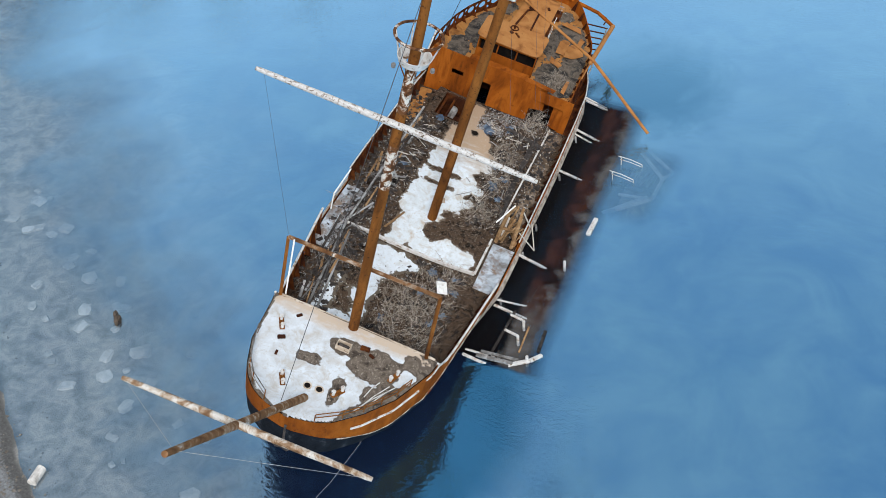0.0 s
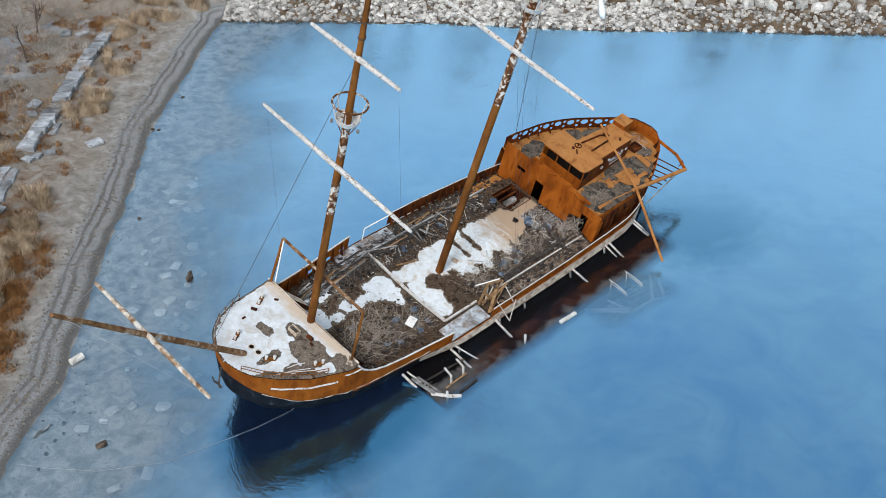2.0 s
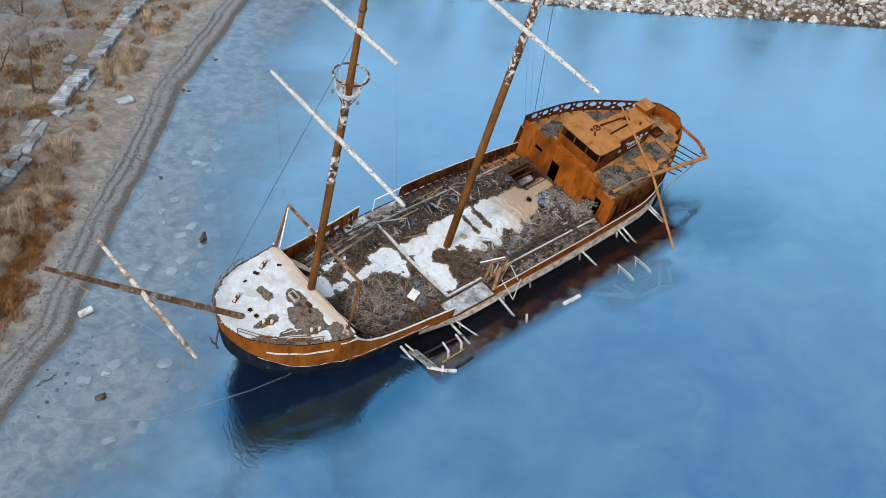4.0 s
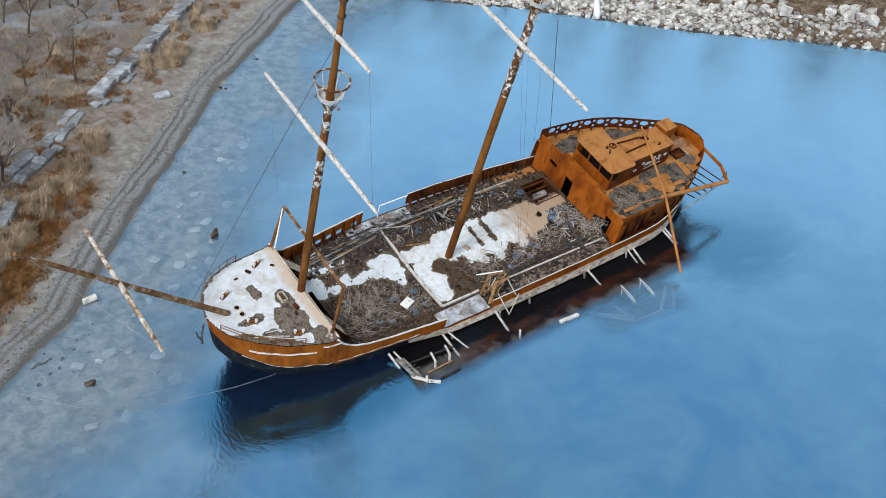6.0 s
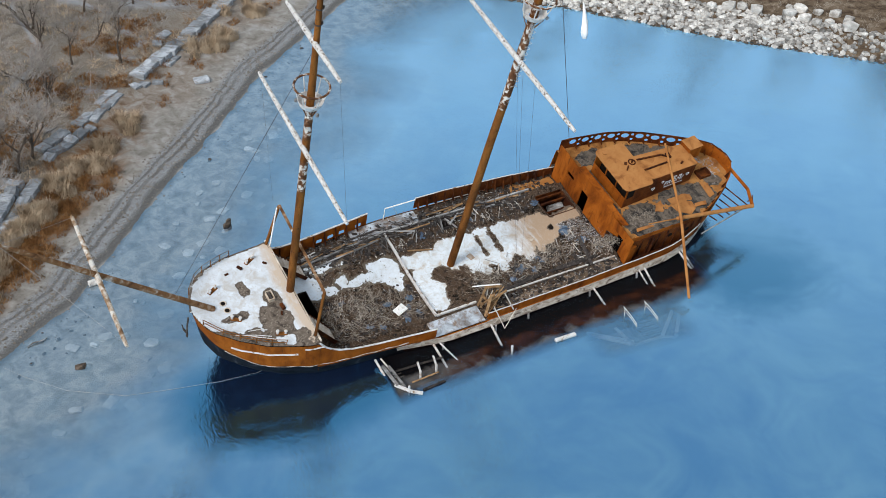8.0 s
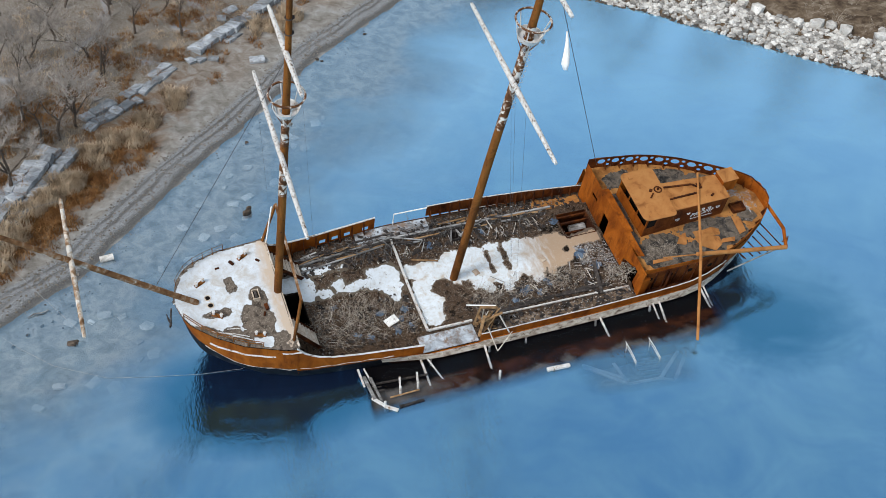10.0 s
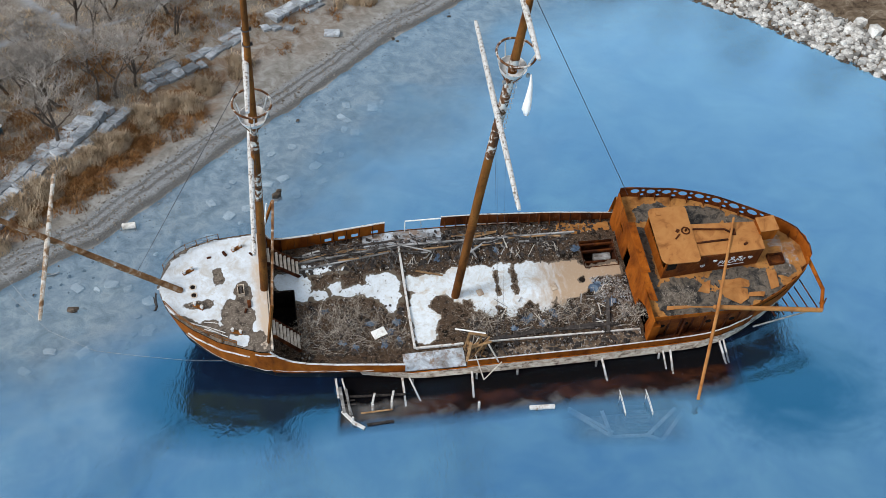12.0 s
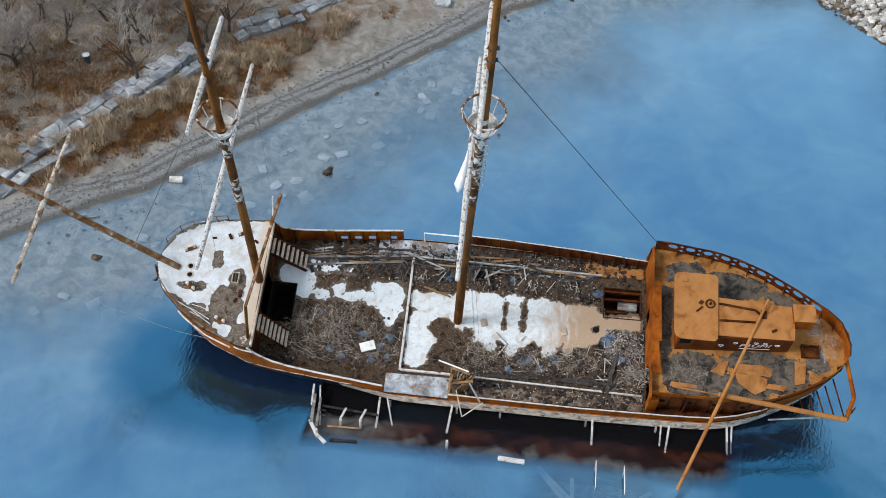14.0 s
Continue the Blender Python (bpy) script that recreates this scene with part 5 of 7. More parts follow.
for dy, dx, sx, sy in ((0, -0.19, 0.05, 0.74), (0, 0.19, 0.05, 0.74), (-0.345, 0, 0.33, 0.05), (0.345, 0, 0.33, 0.05)):
    box(bm, (5.1 + dx, 0.15 + dy, z + 0.16), (sx, sy, 0.32), bevel=0.01)
hatch = part("skylight_coaming", bm, TAN_PLATE, ship, "open rusted skylight coaming")
bm = bmesh.new()
box(bm, (5.1, 0.15, z + 0.05), (0.32, 0.63, 0.06))
part("well", bm, BLACK_HOLE, hatch)
bm = bmesh.new()
tube(bm, [(5.1, -0.1, z + 0.18), (5.1, 0.4, z + 0.18)], 0.1, 12)
part("winch_drum", bm, DARK_WOOD, hatch, "old windlass drum")
for x, y, s in ((5.55, -0.85, 0.16), (5.3, -1.3, 0.1), (4.2, 3.1, 0.13), (5.9, 2.9, 0.1), (3.2, 2.9, 0.09)):
    bm = bmesh.new()
    box(bm, (x, y, fc_height(x, y) + s * 0.6), (s * 3, s * 1.4, s * 1.2), Matrix.Rotation(x * 2, 3, "Z"), 0.02)
    part("cleat", bm, RUST_DARK, ship)
# loose rail lengths on the port bow
for k, (x, y, l, a) in enumerate(((2.6, -2.2, 1.9, -0.5), (3.0, -2.35, 2.1, -0.42), (3.4, -2.75, 1.6, -0.47), (3.3, -2.1, 1.2, -0.3))):
    bm = bmesh.new()
    tube(bm, [(-l / 2, 0, 0), (0, 0.05, 0.03), (l / 2, 0, 0)], 0.03, 6)
    ob = tagged(finish("loose_rail", bm, PEELING), "loose white rail lying on the forecastle", "rail", "loose rails on the forecastle")
    ob.matrix_world = SHIP_POSE @ pose(x, y, fc_height(x, y) + 0.08 + 0.05 * k, 0, 0, math.degrees(a))
# rubbing strakes on the bow
for x0, x1, z in ((1.5, 5.2, 1.75), (5.6, 6.8, 2.3)):
    bm = bmesh.new()
    xs = [x0 + (x1 - x0) * i / 8 for i in range(9)]
    tube(bm, [(x + 0.08, edge(x, -1) - 0.02, z + 0.02 * math.sin(x * 5)) for x in xs], 0.06, 6)
    part("rubbing_strake", bm, PEELING, ship, "pale chipped rubbing strake")


# ---- stairs down from the forecastle ----
def stairs(y0, y1, top, foot, x0, x1, skew):
    bm = bmesh.new()
    for y in (y0, y1):
        beam(bm, (x0, y, top - 0.15), (x1, y + skew, foot), 0.06, 0.28, 0.008)
    flight = part("stairs", bm, RUST_DARK, ship, "weathered plank stairs with pale treads")
    n = 8
    for i in range(n):
        t = (i + 0.5) / n
        bm = bmesh.new()
        box(bm, (x0 + (x1 - x0) * t, (y0 + y1) / 2 + skew * t, top - 0.1 + (foot - top + 0.1) * t), (0.17, abs(y1 - y0), 0.04), None, 0.006)
        part("tread", bm, STAIR_WOOD, flight)


stairs(2.3, 3.5, 2.6, 0.1, 6.85, 8.9, 0.1)
stairs(-3.1, -1.9, 2.6, 0.1, 6.85, 8.5, -0.1)
bm = bmesh.new()
beam(bm, (6.8, 4.1, 2.8), (7.25, 4.3, 6.3), 0.08, 0.08, 0.01)
part("slack_stay", bm, WHITE_PAINT, ship)

# ---- rigging wires ----
def wire(name, points, r, material, label, local=True, sag=0.0):
    pts = [Vector(p) for p in points]
    if len(pts) == 2 and sag:
        a, b = pts
        pts = [a.lerp(b, t / 10) - Vector((0, 0, sag * 4 * (t / 10) * (1 - t / 10))) for t in range(11)]
    bm = bmesh.new()
    tube(bm, pts, r, 5)
    if local:
        return part(name, bm, material, ship, label)
    return tagged(finish(name, bm, material), label, "wire")


wire("stay_wire", [(20.8, -0.3, 28.0), (31.7, 4.6, 2.9)], 0.02, WIRE, "dark wire stay from the mainmast to the stern")
wire("stay_wire", [(-0.9, 1.0, 5.2), (7.35, 0.9, 23.0)], 0.016, WIRE, "dark wire stay from the bowsprit to the foremast")
for x, y, z in ((19.7, -0.9, 19.8), (19.7, -1.5, 19.8), (20.0, -2.4, 19.9)):
    wire("halyard", [(x, y, z), (x + 1.2, -5.8, 0.8)], 0.006, WIRE, "thin slack line hanging from the main yard")
for x, y, z in ((7.16, -2.4, 23.6), (7.0, 6.9, 15.7)):
    wire("halyard", [(x, y, z), (x + 0.1, y - 2.3, z - 9)], 0.006, WIRE, "thin line hanging from a yard")
wire("sprit_line", [(-5.3, 6.2, 8.7), (-10.2, 1.55, 13.7)], 0.008, PALE_ROPE, "pale rope between sprit yard and bowsprit tip")
wire("sprit_line", [(-5.5, -4.4, 9.6), (-10.2, 1.55, 13.7)], 0.008, PALE_ROPE, "pale rope between sprit yard and bowsprit tip")
# torn sailcloth under the upper main yard
bm = bmesh.new()
tube(bm, [(20.1, -4.3, 26.75), (20.05, -4.6, 26.4), (19.95, -4.95, 26.0), (19.85, -5.3, 25.55), (19.8, -5.5, 25.3)], [0.03, 0.08, 0.15, 0.22, 0.1], 9, rough=0.5)
part("torn_cloth", bm, CLOTH, ship, "bunched strip of torn white cloth hanging from a yard", smooth=True)
# cross-trees and shackles on the upper masts
for line, z in ((FORE, 24.6), (FORE, 25.6), (MAIN, 27.8), (MAIN, 28.6)):
    zs = [p[2] for p in line]
    c = Vector((np.interp(z, zs, [p[0] for p in line]), np.interp(z, zs, [p[1] for p in line]), z))
    bm = bmesh.new()
    torus(bm, c, 0.2, 0.035, None, 16, 6)
    box(bm, c + Vector((0.22, 0, 0)), (0.12, 0.12, 0.2), None, 0.02)
    part("mast_collar", bm, DARK_WOOD, foremast if line is FORE else mainmast)

# ladder irons on the mainmast
for i in range(13):
    z = 17.2 + 0.42 * i
    bm = bmesh.new()
    zs = [p[2] for p in MAIN]
    c = Vector((np.interp(z, zs, [p[0] for p in MAIN]), np.interp(z, zs, [p[1] for p in MAIN]), z))
    tube(bm, [c + Vector((0.2, -0.16, 0)), c + Vector((0.42, -0.16, 0)), c + Vector((0.42, 0.16, 0)), c + Vector((0.2, 0.16, 0))], 0.02, 5)
    part("step_iron", bm, PEELING, mainmast)

# ---- wheelhouse roof and poop fittings ----
bm = bmesh.new()
for a, b in (((34.95, 0.6, 4.02), (37.1, 0.35, 4.02)), ((34.95, -0.5, 4.02), (37.1, -0.46, 4.02)), ((37.1, 0.35, 4.02), (37.6, -0.1, 4.02))):
    beam(bm, a, b, 0.12, 0.1, 0.01)
part("roof_channel", bm, RUST_DARK, wheelhouse, "dark rusted channel bars on the roof")
bm = bmesh.new()
torus(bm, (34.4, 0.5, 4.1), 0.26, 0.05, None, 20, 6)
tube(bm, [(34.4, 0.5, 4.04), (34.4, 0.5, 4.3)], 0.07, 8)
part("vent_stump", bm, RUST_DARK, wheelhouse)
for x, y, sx, sy in ((33.85, 0.55, 0.2, 0.25), (33.75, 0.1, 0.1, 0.5), (37.6, 0.1, 0.35, 0.5), (32.9, 2.0, 0.25, 0.3), (38.2, -0.9, 0.3, 0.15)):
    bm = bmesh.new()
    box(bm, (x, y, 4.1 if x < 34.5 else 4.0), (sx, sy, 0.1), Matrix.Rotation(x, 3, "Z"), 0.015)
    part("roof_fitting", bm, RUST_DARK if x > 33.5 else RUST_LIGHT, wheelhouse)
bm = bmesh.new()
box(bm, (39.95, 0.25, 3.75), (1.25, 1.1, 1.15), Matrix.Rotation(0.05, 3, "Z"), 0.03)
trunk_box = part("vent_trunk", bm, RUST, ship, "square sheet-iron ventilator trunk")
# light on the trunk's top, put into a paler plate over darker sides
bm = bmesh.new()
box(bm, (39.95, 0.25, 4.345), (1.32, 1.16, 0.04), Matrix.Rotation(0.05, 3, "Z"), 0.01)
part("lid", bm, RUST_LIGHT, trunk_box, "paler rust plate for the trunk's lit top")
# the window's unlit inside is painted as a black plate, no hole is cut
bm = bmesh.new()
plate(bm, [(32.7, -1.75, 2.95), (34.8, -1.5, 2.95), (34.8, -1.5, 3.85), (32.7, -1.75, 3.85)], 0.03)
part("window_opening", bm, BLACK_HOLE, wheelhouse, "near-black plate standing for an unlit side window")

# writing sprayed on the wheelhouse side
def sprayed(text, at, size, holder):
    cu = bpy.data.curves.new("graffiti", "FONT")
    cu.body, cu.size, cu.extrude, cu.shear = text, size, 0.004, 0.15
    cu.materials.append(CLOTH)
    ob = new("graffiti", cu)
    ob.parent = holder
    ob.matrix_basis = Matrix.Translation(at) @ Matrix.Rotation(radians(3), 4, "Z") @ Matrix.Rotation(radians(90), 4, "X")
    return tagged(ob, "white sprayed graffiti")


sprayed("PROM?", (36.3, -1.62, 2.85), 0.62, wheelhouse)
for x, z, s in ((35.2, 3.05, 0.16), (36.0, 3.45, 0.13), (37.2, 3.55, 0.12), (37.75, 3.5, 0.12), (38.5, 3.3, 0.15)):
    bm = bmesh.new()
    pts = []
    for k in range(17):
        t = 2 * math.pi * k / 16
        pts.append((x + s * math.sin(t) ** 3, -1.66 + (x - 36.3) * 0.045, z + s * (0.8 * math.cos(t) - 0.32 * math.cos(2 * t) - 0.12 * math.cos(3 * t))))
    tube(bm, pts, 0.02, 5)
    part("graffiti_heart", bm, CLOTH, wheelhouse, "white sprayed heart outline")
bm = bmesh.new()
tube(bm, [(36.35, -1.66, 2.72), (38.2, -1.58, 2.7)], 0.018, 5)
part("graffiti_line", bm, CLOTH, wheelhouse)

# rusty sheets and rubble on the poop deck
# the last blob darkens the gap ahead of the wheelhouse
patches("poop_rubble", (31.4, 42.6, -5.0, 4.6), [(36.2, 2.9, 2.2, 0.9), (33.7, -3.3, 1.9, 1.5), (36.0, -3.9, 2.4, 0.8), (37.9, -2.2, 2.4, 0.8), (39.1, -3.0, 1.6, 1.1), (33.2, 3.6, 1.2, 0.7), (39.5, 2.2, 1.2, 0.6), (41.3, -2.0, 0.7, 0.7), (32.05, 0.3, 0.5, 2.6)], [], lambda x, y: 1.955, RUBBLE, "grey rubble and ash on the poop deck", 6.6, thick=0.08, inside=lambda x, y: poop_port(x) + 0.2 < y < edge(x, 1) - 0.3)
for x, y, outline, bend in (
        (37.3, -3.35, ((-1.1, 0.25), (-0.9, -0.35), (0.1, -0.95), (0.75, -0.6), (0.85, 0.1), (0.2, 0.3)), 0.05),
        (37.5, -2.75, ((-1.2, 0.3), (-1.15, -0.3), (1.1, -0.35), (1.3, 0.05), (0.3, 0.35)), 0.07),
        (35.25, -2.75, ((-0.55, -0.35), (0.3, -0.5), (0.6, 0.45), (0.1, 0.35), (-0.1, 0.1)), 0.08),
        (40.1, -2.7, ((-0.35, -0.8), (0.3, -0.6), (0.4, 0.5), (-0.3, 0.75)), 0.04),
        (38.6, -3.75, ((-0.6, -0.1), (0.5, -0.2), (0.7, 0.15), (-0.4, 0.2)), 0.03),
        (33.0, -4.1, ((-0.7, -0.12), (0.9, -0.1), (0.95, 0.1), (-0.6, 0.16)), 0.03)):
    bm = bmesh.new()
    plate(bm, [(px, py, 0.0) for px, py in outline], 0.025)
    bmesh.ops.triangulate(bm, faces=bm.faces)
    bmesh.ops.subdivide_edges(bm, edges=bm.edges, cuts=2, use_grid_fill=True)
    for v in bm.verts:
        v.co.z += bend * math.sin(v.co.x * 4 + x) + bend * noise.noise((v.co.x * 1.7, v.co.y * 1.7, x))
    ob = tagged(finish("rusty_sheet", bm, RUST_LIGHT), "torn and bent rusty iron sheet on the poop deck", "iron sheet", "iron sheets on the poop")
    ob.matrix_world = SHIP_POSE @ pose(x, y, 2.1, 4, 3, 0)
bm = bmesh.new()
for c, s in (((40.78, -0.86, 2.1), (1.0, 0.07, 0.3)), ((40.78, -1.6, 2.1), (1.0, 0.07, 0.3)), ((40.28, -1.2, 2.1), (0.07, 0.8, 0.3)), ((41.28, -1.2, 2.1), (0.07, 0.8, 0.3)), ((40.78, -1.2, 1.99), (0.95, 0.7, 0.03))):
    box(bm, c, s, None, 0.01)
part("stern_hatch", bm, [RUST_DARK], ship, "dark open stern hatch")

# ---- boom end, braces and ladder-like stern truss ----
END = Vector((42.78, -5.28, 1.75))
bm = bmesh.new()
tube(bm, [END, (43.25, -3.9, 2.05), (42.75, -1.6, 2.6)], 0.13, 12)
truss = part("boom_brace", bm, RUST, ship, "rusted brace pipe from the boom to the stern rail")
for k in range(6):
    t = k / 5
    a = END.lerp(Vector((39.2, -5.0, 0.7)), t * 0.75) + Vector((0, 0.3, -0.35))
    b = Vector((42.3 - 2.3 * t, edge(42.3 - 2.3 * t, -1) - 0.02, 1.3 - 0.9 * t))
    bm = bmesh.new()
    tube(bm, [a, b], 0.05, 6)
    part("rung", bm, RUST_DARK, truss)
bm = bmesh.new()
beam(bm, END + Vector((0.0, 0.35, -0.4)), (38.6, -5.05, 0.0), 0.09, 0.09, 0.01)
part("lower_chord", bm, GREY_WOOD, truss)
bm = bmesh.new()
tube(bm, [(42.95, -4.6, 1.45), (43.2, -4.7, 1.9)], 0.05, 6)
tube(bm, [(43.05, -4.9, 1.8), (43.35, -4.5, 1.9)], 0.04, 6)
part("cleat", bm, RUST_DARK, truss)

# ---- debris on the main deck ----
def deck_at(x, y):
    return main_height(x, y) + 0.01


def timber(name, x, y, length, wide, yaw, material, label, lift=0.0, tilt=0.0, group=""):
    bm = bmesh.new()
    beam(bm, (-length / 2, 0, 0), (length / 2, 0, 0), wide, wide * 0.55, 0.012)
    for v in bm.verts:
        v.co.y += 0.05 * wide * math.sin(v.co.x * 4 + x)
    ob = tagged(finish(name, bm, material), label, "timber", group)
    ob.matrix_world = SHIP_POSE @ pose(x, y, deck_at(x, y) + wide * 0.4 + lift, 0, tilt, yaw)
    return ob


rnd = random.Random(11)
# long planks strewn along the starboard side
for k in range(58):
    x = rnd.uniform(9.5, 27.5)
    y = 3.95 + 0.6 * rnd.uniform(-1, 1)
    timber("loose_plank", x, y, rnd.uniform(0.7, 3.2), rnd.uniform(0.06, 0.15), rnd.gauss(1, 10), rnd.choice((GREY_WOOD, DARK_WOOD, DARK_WOOD, BROWN_WOOD)), "grey weathered plank lying along the starboard coaming", 0.05 * (k % 4), rnd.uniform(-2, 2), "planks on the starboard deck")
for k in range(26):
    x = rnd.choice((rnd.uniform(15.2, 18.2), rnd.uniform(19.5, 24), rnd.uniform(23, 27.5)))
    y = rnd.uniform(2.2, 3.8)
    timber("splinter", x, y, rnd.uniform(0.5, 1.3), rnd.uniform(0.04, 0.09), rnd.uniform(40, 120), rnd.choice((GREY_WOOD, PALE_TWIG, DARK_WOOD)), "broken pale batten on the littered deck", 0.03 * (k % 3), rnd.uniform(-6, 6), "broken battens")
timber("long_spar", 11.4, 3.2, 7.4, 0.13, 6.5, GREY_WOOD, "long grey spar lying across the fore deck", 0.1)
timber("long_spar", 17.6, 1.75, 1.9, 0.12, -18, BROWN_WOOD, "short brown spar on snow", 0.06)
timber("charred_log", 29.0, -3.0, 2.7, 0.24, 78, DARK_WOOD, "charred dark log by the deckhouse", 0.05)
for k in range(9):
    timber("charred_board", rnd.uniform(21.5, 29), -3.72 + rnd.uniform(-0.12, 0.2), rnd.uniform(1.2, 2.8), 0.2, rnd.uniform(-4, 3), DARK_WOOD, "charred board along the port coaming", 0.03 * (k % 3), 0, "charred boards")
for k in range(14):
    timber("splinter", rnd.uniform(20.5, 30.4), rnd.uniform(-3.6, -0.9), rnd.uniform(0.4, 1.2), 0.06, rnd.uniform(0, 180), rnd.choice((GREY_WOOD, PALE_TWIG)), "broken pale batten on the littered deck", 0.05, rnd.uniform(-14, 14), "broken battens")
# bluish torn sheeting among the litter
for k, (x, y, sx, sy) in enumerate(((13.2, -1.6, 0.7, 0.35), (14.4, -2.4, 0.5, 0.4), (14.9, -3.2, 0.6, 0.3), (12.0, -3.3, 0.4, 0.3), (23.6, -2.6, 0.8, 0.5), (24.5, -3.0, 0.5, 0.3), (22.4, 3.1, 0.6, 0.3), (28.0, 2.6, 0.6, 0.5), (28.7, -0.6, 0.9, 0.6), (13.9, -3.2, 0.7, 0.4), (11.2, -2.9, 0.5, 0.3), (10.3, -0.3, 0.5, 0.3), (14.9, -1.7, 0.5, 0.5), (25.4, -2.3, 0.7, 0.4), (22.6, -3.2, 0.5, 0.35), (29.5, -1.9, 0.7, 0.5), (18.3, 2.9, 0.6, 0.35))):
    bm = bmesh.new()
    bmesh.ops.create_grid(bm, x_segments=5, y_segments=5, size=0.5)
    for v in bm.verts:
        v.co = Vector((v.co.x * sx * (1 + 0.3 * math.sin(v.co.y * 9 + k)), v.co.y * sy * (1 + 0.3 * math.cos(v.co.x * 8 + k)), 0.05 * noise.noise((v.co.x * 4 + k, v.co.y * 4, 1.0)) + 0.06))
    bmesh.ops.solidify(bm, geom=bm.faces[:], thickness=0.012)
    ob = tagged(finish("torn_tarp", bm, TARP), "scrap of dark blue torn tarpaulin in the litter", "tarpaulin", "tarpaulin scraps")
    ob.matrix_world = SHIP_POSE @ pose(x, y, deck_at(x, y), 0, 0, 50 * k)
# painted board and a small dark hatch with open planks
bm = bmesh.new()
box(bm, (0, 0, 0), (0.95, 0.6, 0.08), None, 0.015)
ob = tagged(finish("painted_board", bm, WHITE_PAINT), "white painted board lying on the dry brush", "board")
ob.matrix_world = SHIP_POSE @ pose(13.62, -2.62, 0.36, 5, 4, 22)
bm = bmesh.new()
for dx, dy, sx, sy in ((0, -0.45, 0.95, 0.08), (0, 0.45, 0.95, 0.08), (-0.45, 0, 0.08, 0.9), (0.45, 0, 0.08, 0.9)):
    box(bm, (20.45 + dx, 3.2 + dy, 0.12), (sx, sy, 0.28), None, 0.01)
small = part("small_hatch", bm, DARK_WOOD, ship, "small broken wooden hatch")
bm = bmesh.new()
box(bm, (20.45, 3.2, 0.02), (0.85, 0.85, 0.03))
part("pit", bm, BLACK_HOLE, small)
for k, (x, y, a) in enumerate(((20.1, 3.3, 70), (20.75, 3.1, 105), (21.2, 3.3, 35))):
    timber("hatch_plank", x, y, 1.5, 0.13, a, GREY_WOOD, "grey plank leaning over the small hatch", 0.2, 8)
# lids and the round drain in the bare plating
for x, y in ((20.8, -0.1), (25.9, -0.28)):
    bm = bmesh.new()
    box(bm, (x, y, deck_at(x, y) + 0.04), (0.42, 0.5, 0.09), Matrix.Rotation(0.3, 3, "Z"), 0.03)
    part("plate_lid", bm, TAN_PLATE, ship, "square rust-stained lid")
bm = bmesh.new()
c = Vector((27.97, 0.09, deck_at(27.97, 0.09)))
tube(bm, [c + Vector((0, 0, -0.03)), c + Vector((0, 0, 0.016))], 0.2, 20)
part("drain", bm, BLACK_HOLE, ship, "round black drain hole")
# machinery in the after hatchway
for x, y, z, r, l in ((29.2, 1.8, -1.4, 0.35, 1.3), (30.0, 2.3, -1.2, 0.3, 1.2)):
    bm = bmesh.new()
    tube(bm, [(x - l / 2, y, z), (x + l / 2, y, z)], r, 14)
    part("tank", bm, RUST_DARK if x < 29.5 else GREY_WOOD, ship, "old tank down in the hatchway")
for y in (1.5, 2.4, 2.95):
    bm = bmesh.new()
    beam(bm, (28.4, y, -0.45), (30.8, y, -0.5), 0.14, 0.2, 0.01)
    part("deck_beam", bm, RUST_DARK, ship)

# collapsed wooden stand at the port rail
bm = bmesh.new()
beam(bm, (19.05, -4.2, 0.0), (19.2, -4.3, 2.2), 0.2, 0.13, 0.012)
stand = tagged(on_ship(finish("collapsed_stand", bm, BROWN_WOOD)), "collapsed stand of brown timbers at the port rail", "stand")
for a, b, w, m_ in (((19.05, -5.2, 0.0), (19.15, -5.1, 2.3), 0.2, BROWN_WOOD), ((19.15, -4.3, 2.15), (20.3, -4.6, 2.1), 0.16, BROWN_WOOD), ((20.2, -4.1, 0.0), (19.9, -4.7, 1.9), 0.11, BROWN_WOOD), ((19.1, -5.1, 1.6), (20.5, -5.0, 2.0), 0.15, BROWN_WOOD), ((20.3, -5.1, 1.9), (21.0, -5.7, 0.4), 0.1, PALE_TWIG), ((19.3, -5.2, 0.9), (20.4, -4.5, 0.5), 0.12, BROWN_WOOD), ((19.0, -5.3, 0.3), (20.3, -5.5, 0.6), 0.14, BROWN_WOOD), ((19.5, -5.3, 1.0), (19.95, -6.5, -0.3), 0.07, PALE_TWIG), ((19.95, -6.5, -0.3), (21.2, -5.75, 0.5), 0.06, PALE_TWIG), ((19.7, -4.3, 0.1), (19.4, -5.0, 1.8), 0.1, BROWN_WOOD), ((20.0, -4.9, 0.1), (20.6, -4.2, 1.2), 0.11, BROWN_WOOD), ((19.2, -4.3, 0.2), (19.1, -5.15, 1.9), 0.12, BROWN_WOOD), ((19.15, -4.3, 1.2), (19.15, -5.1, 1.25), 0.16, BROWN_WOOD), ((19.9, -4.5, 0.1), (20.4, -4.7, 2.1), 0.1, BROWN_WOOD), ((18.3, -3.9, 2.2), (20.2, -4.5, 2.25), 0.08, WHITE_PAINT)):
    bm = bmesh.new()
    beam(bm, a, b, w, w * 0.7, 0.01)
    part("strut", bm, m_, stand)

strut_rnd = random.Random(88)
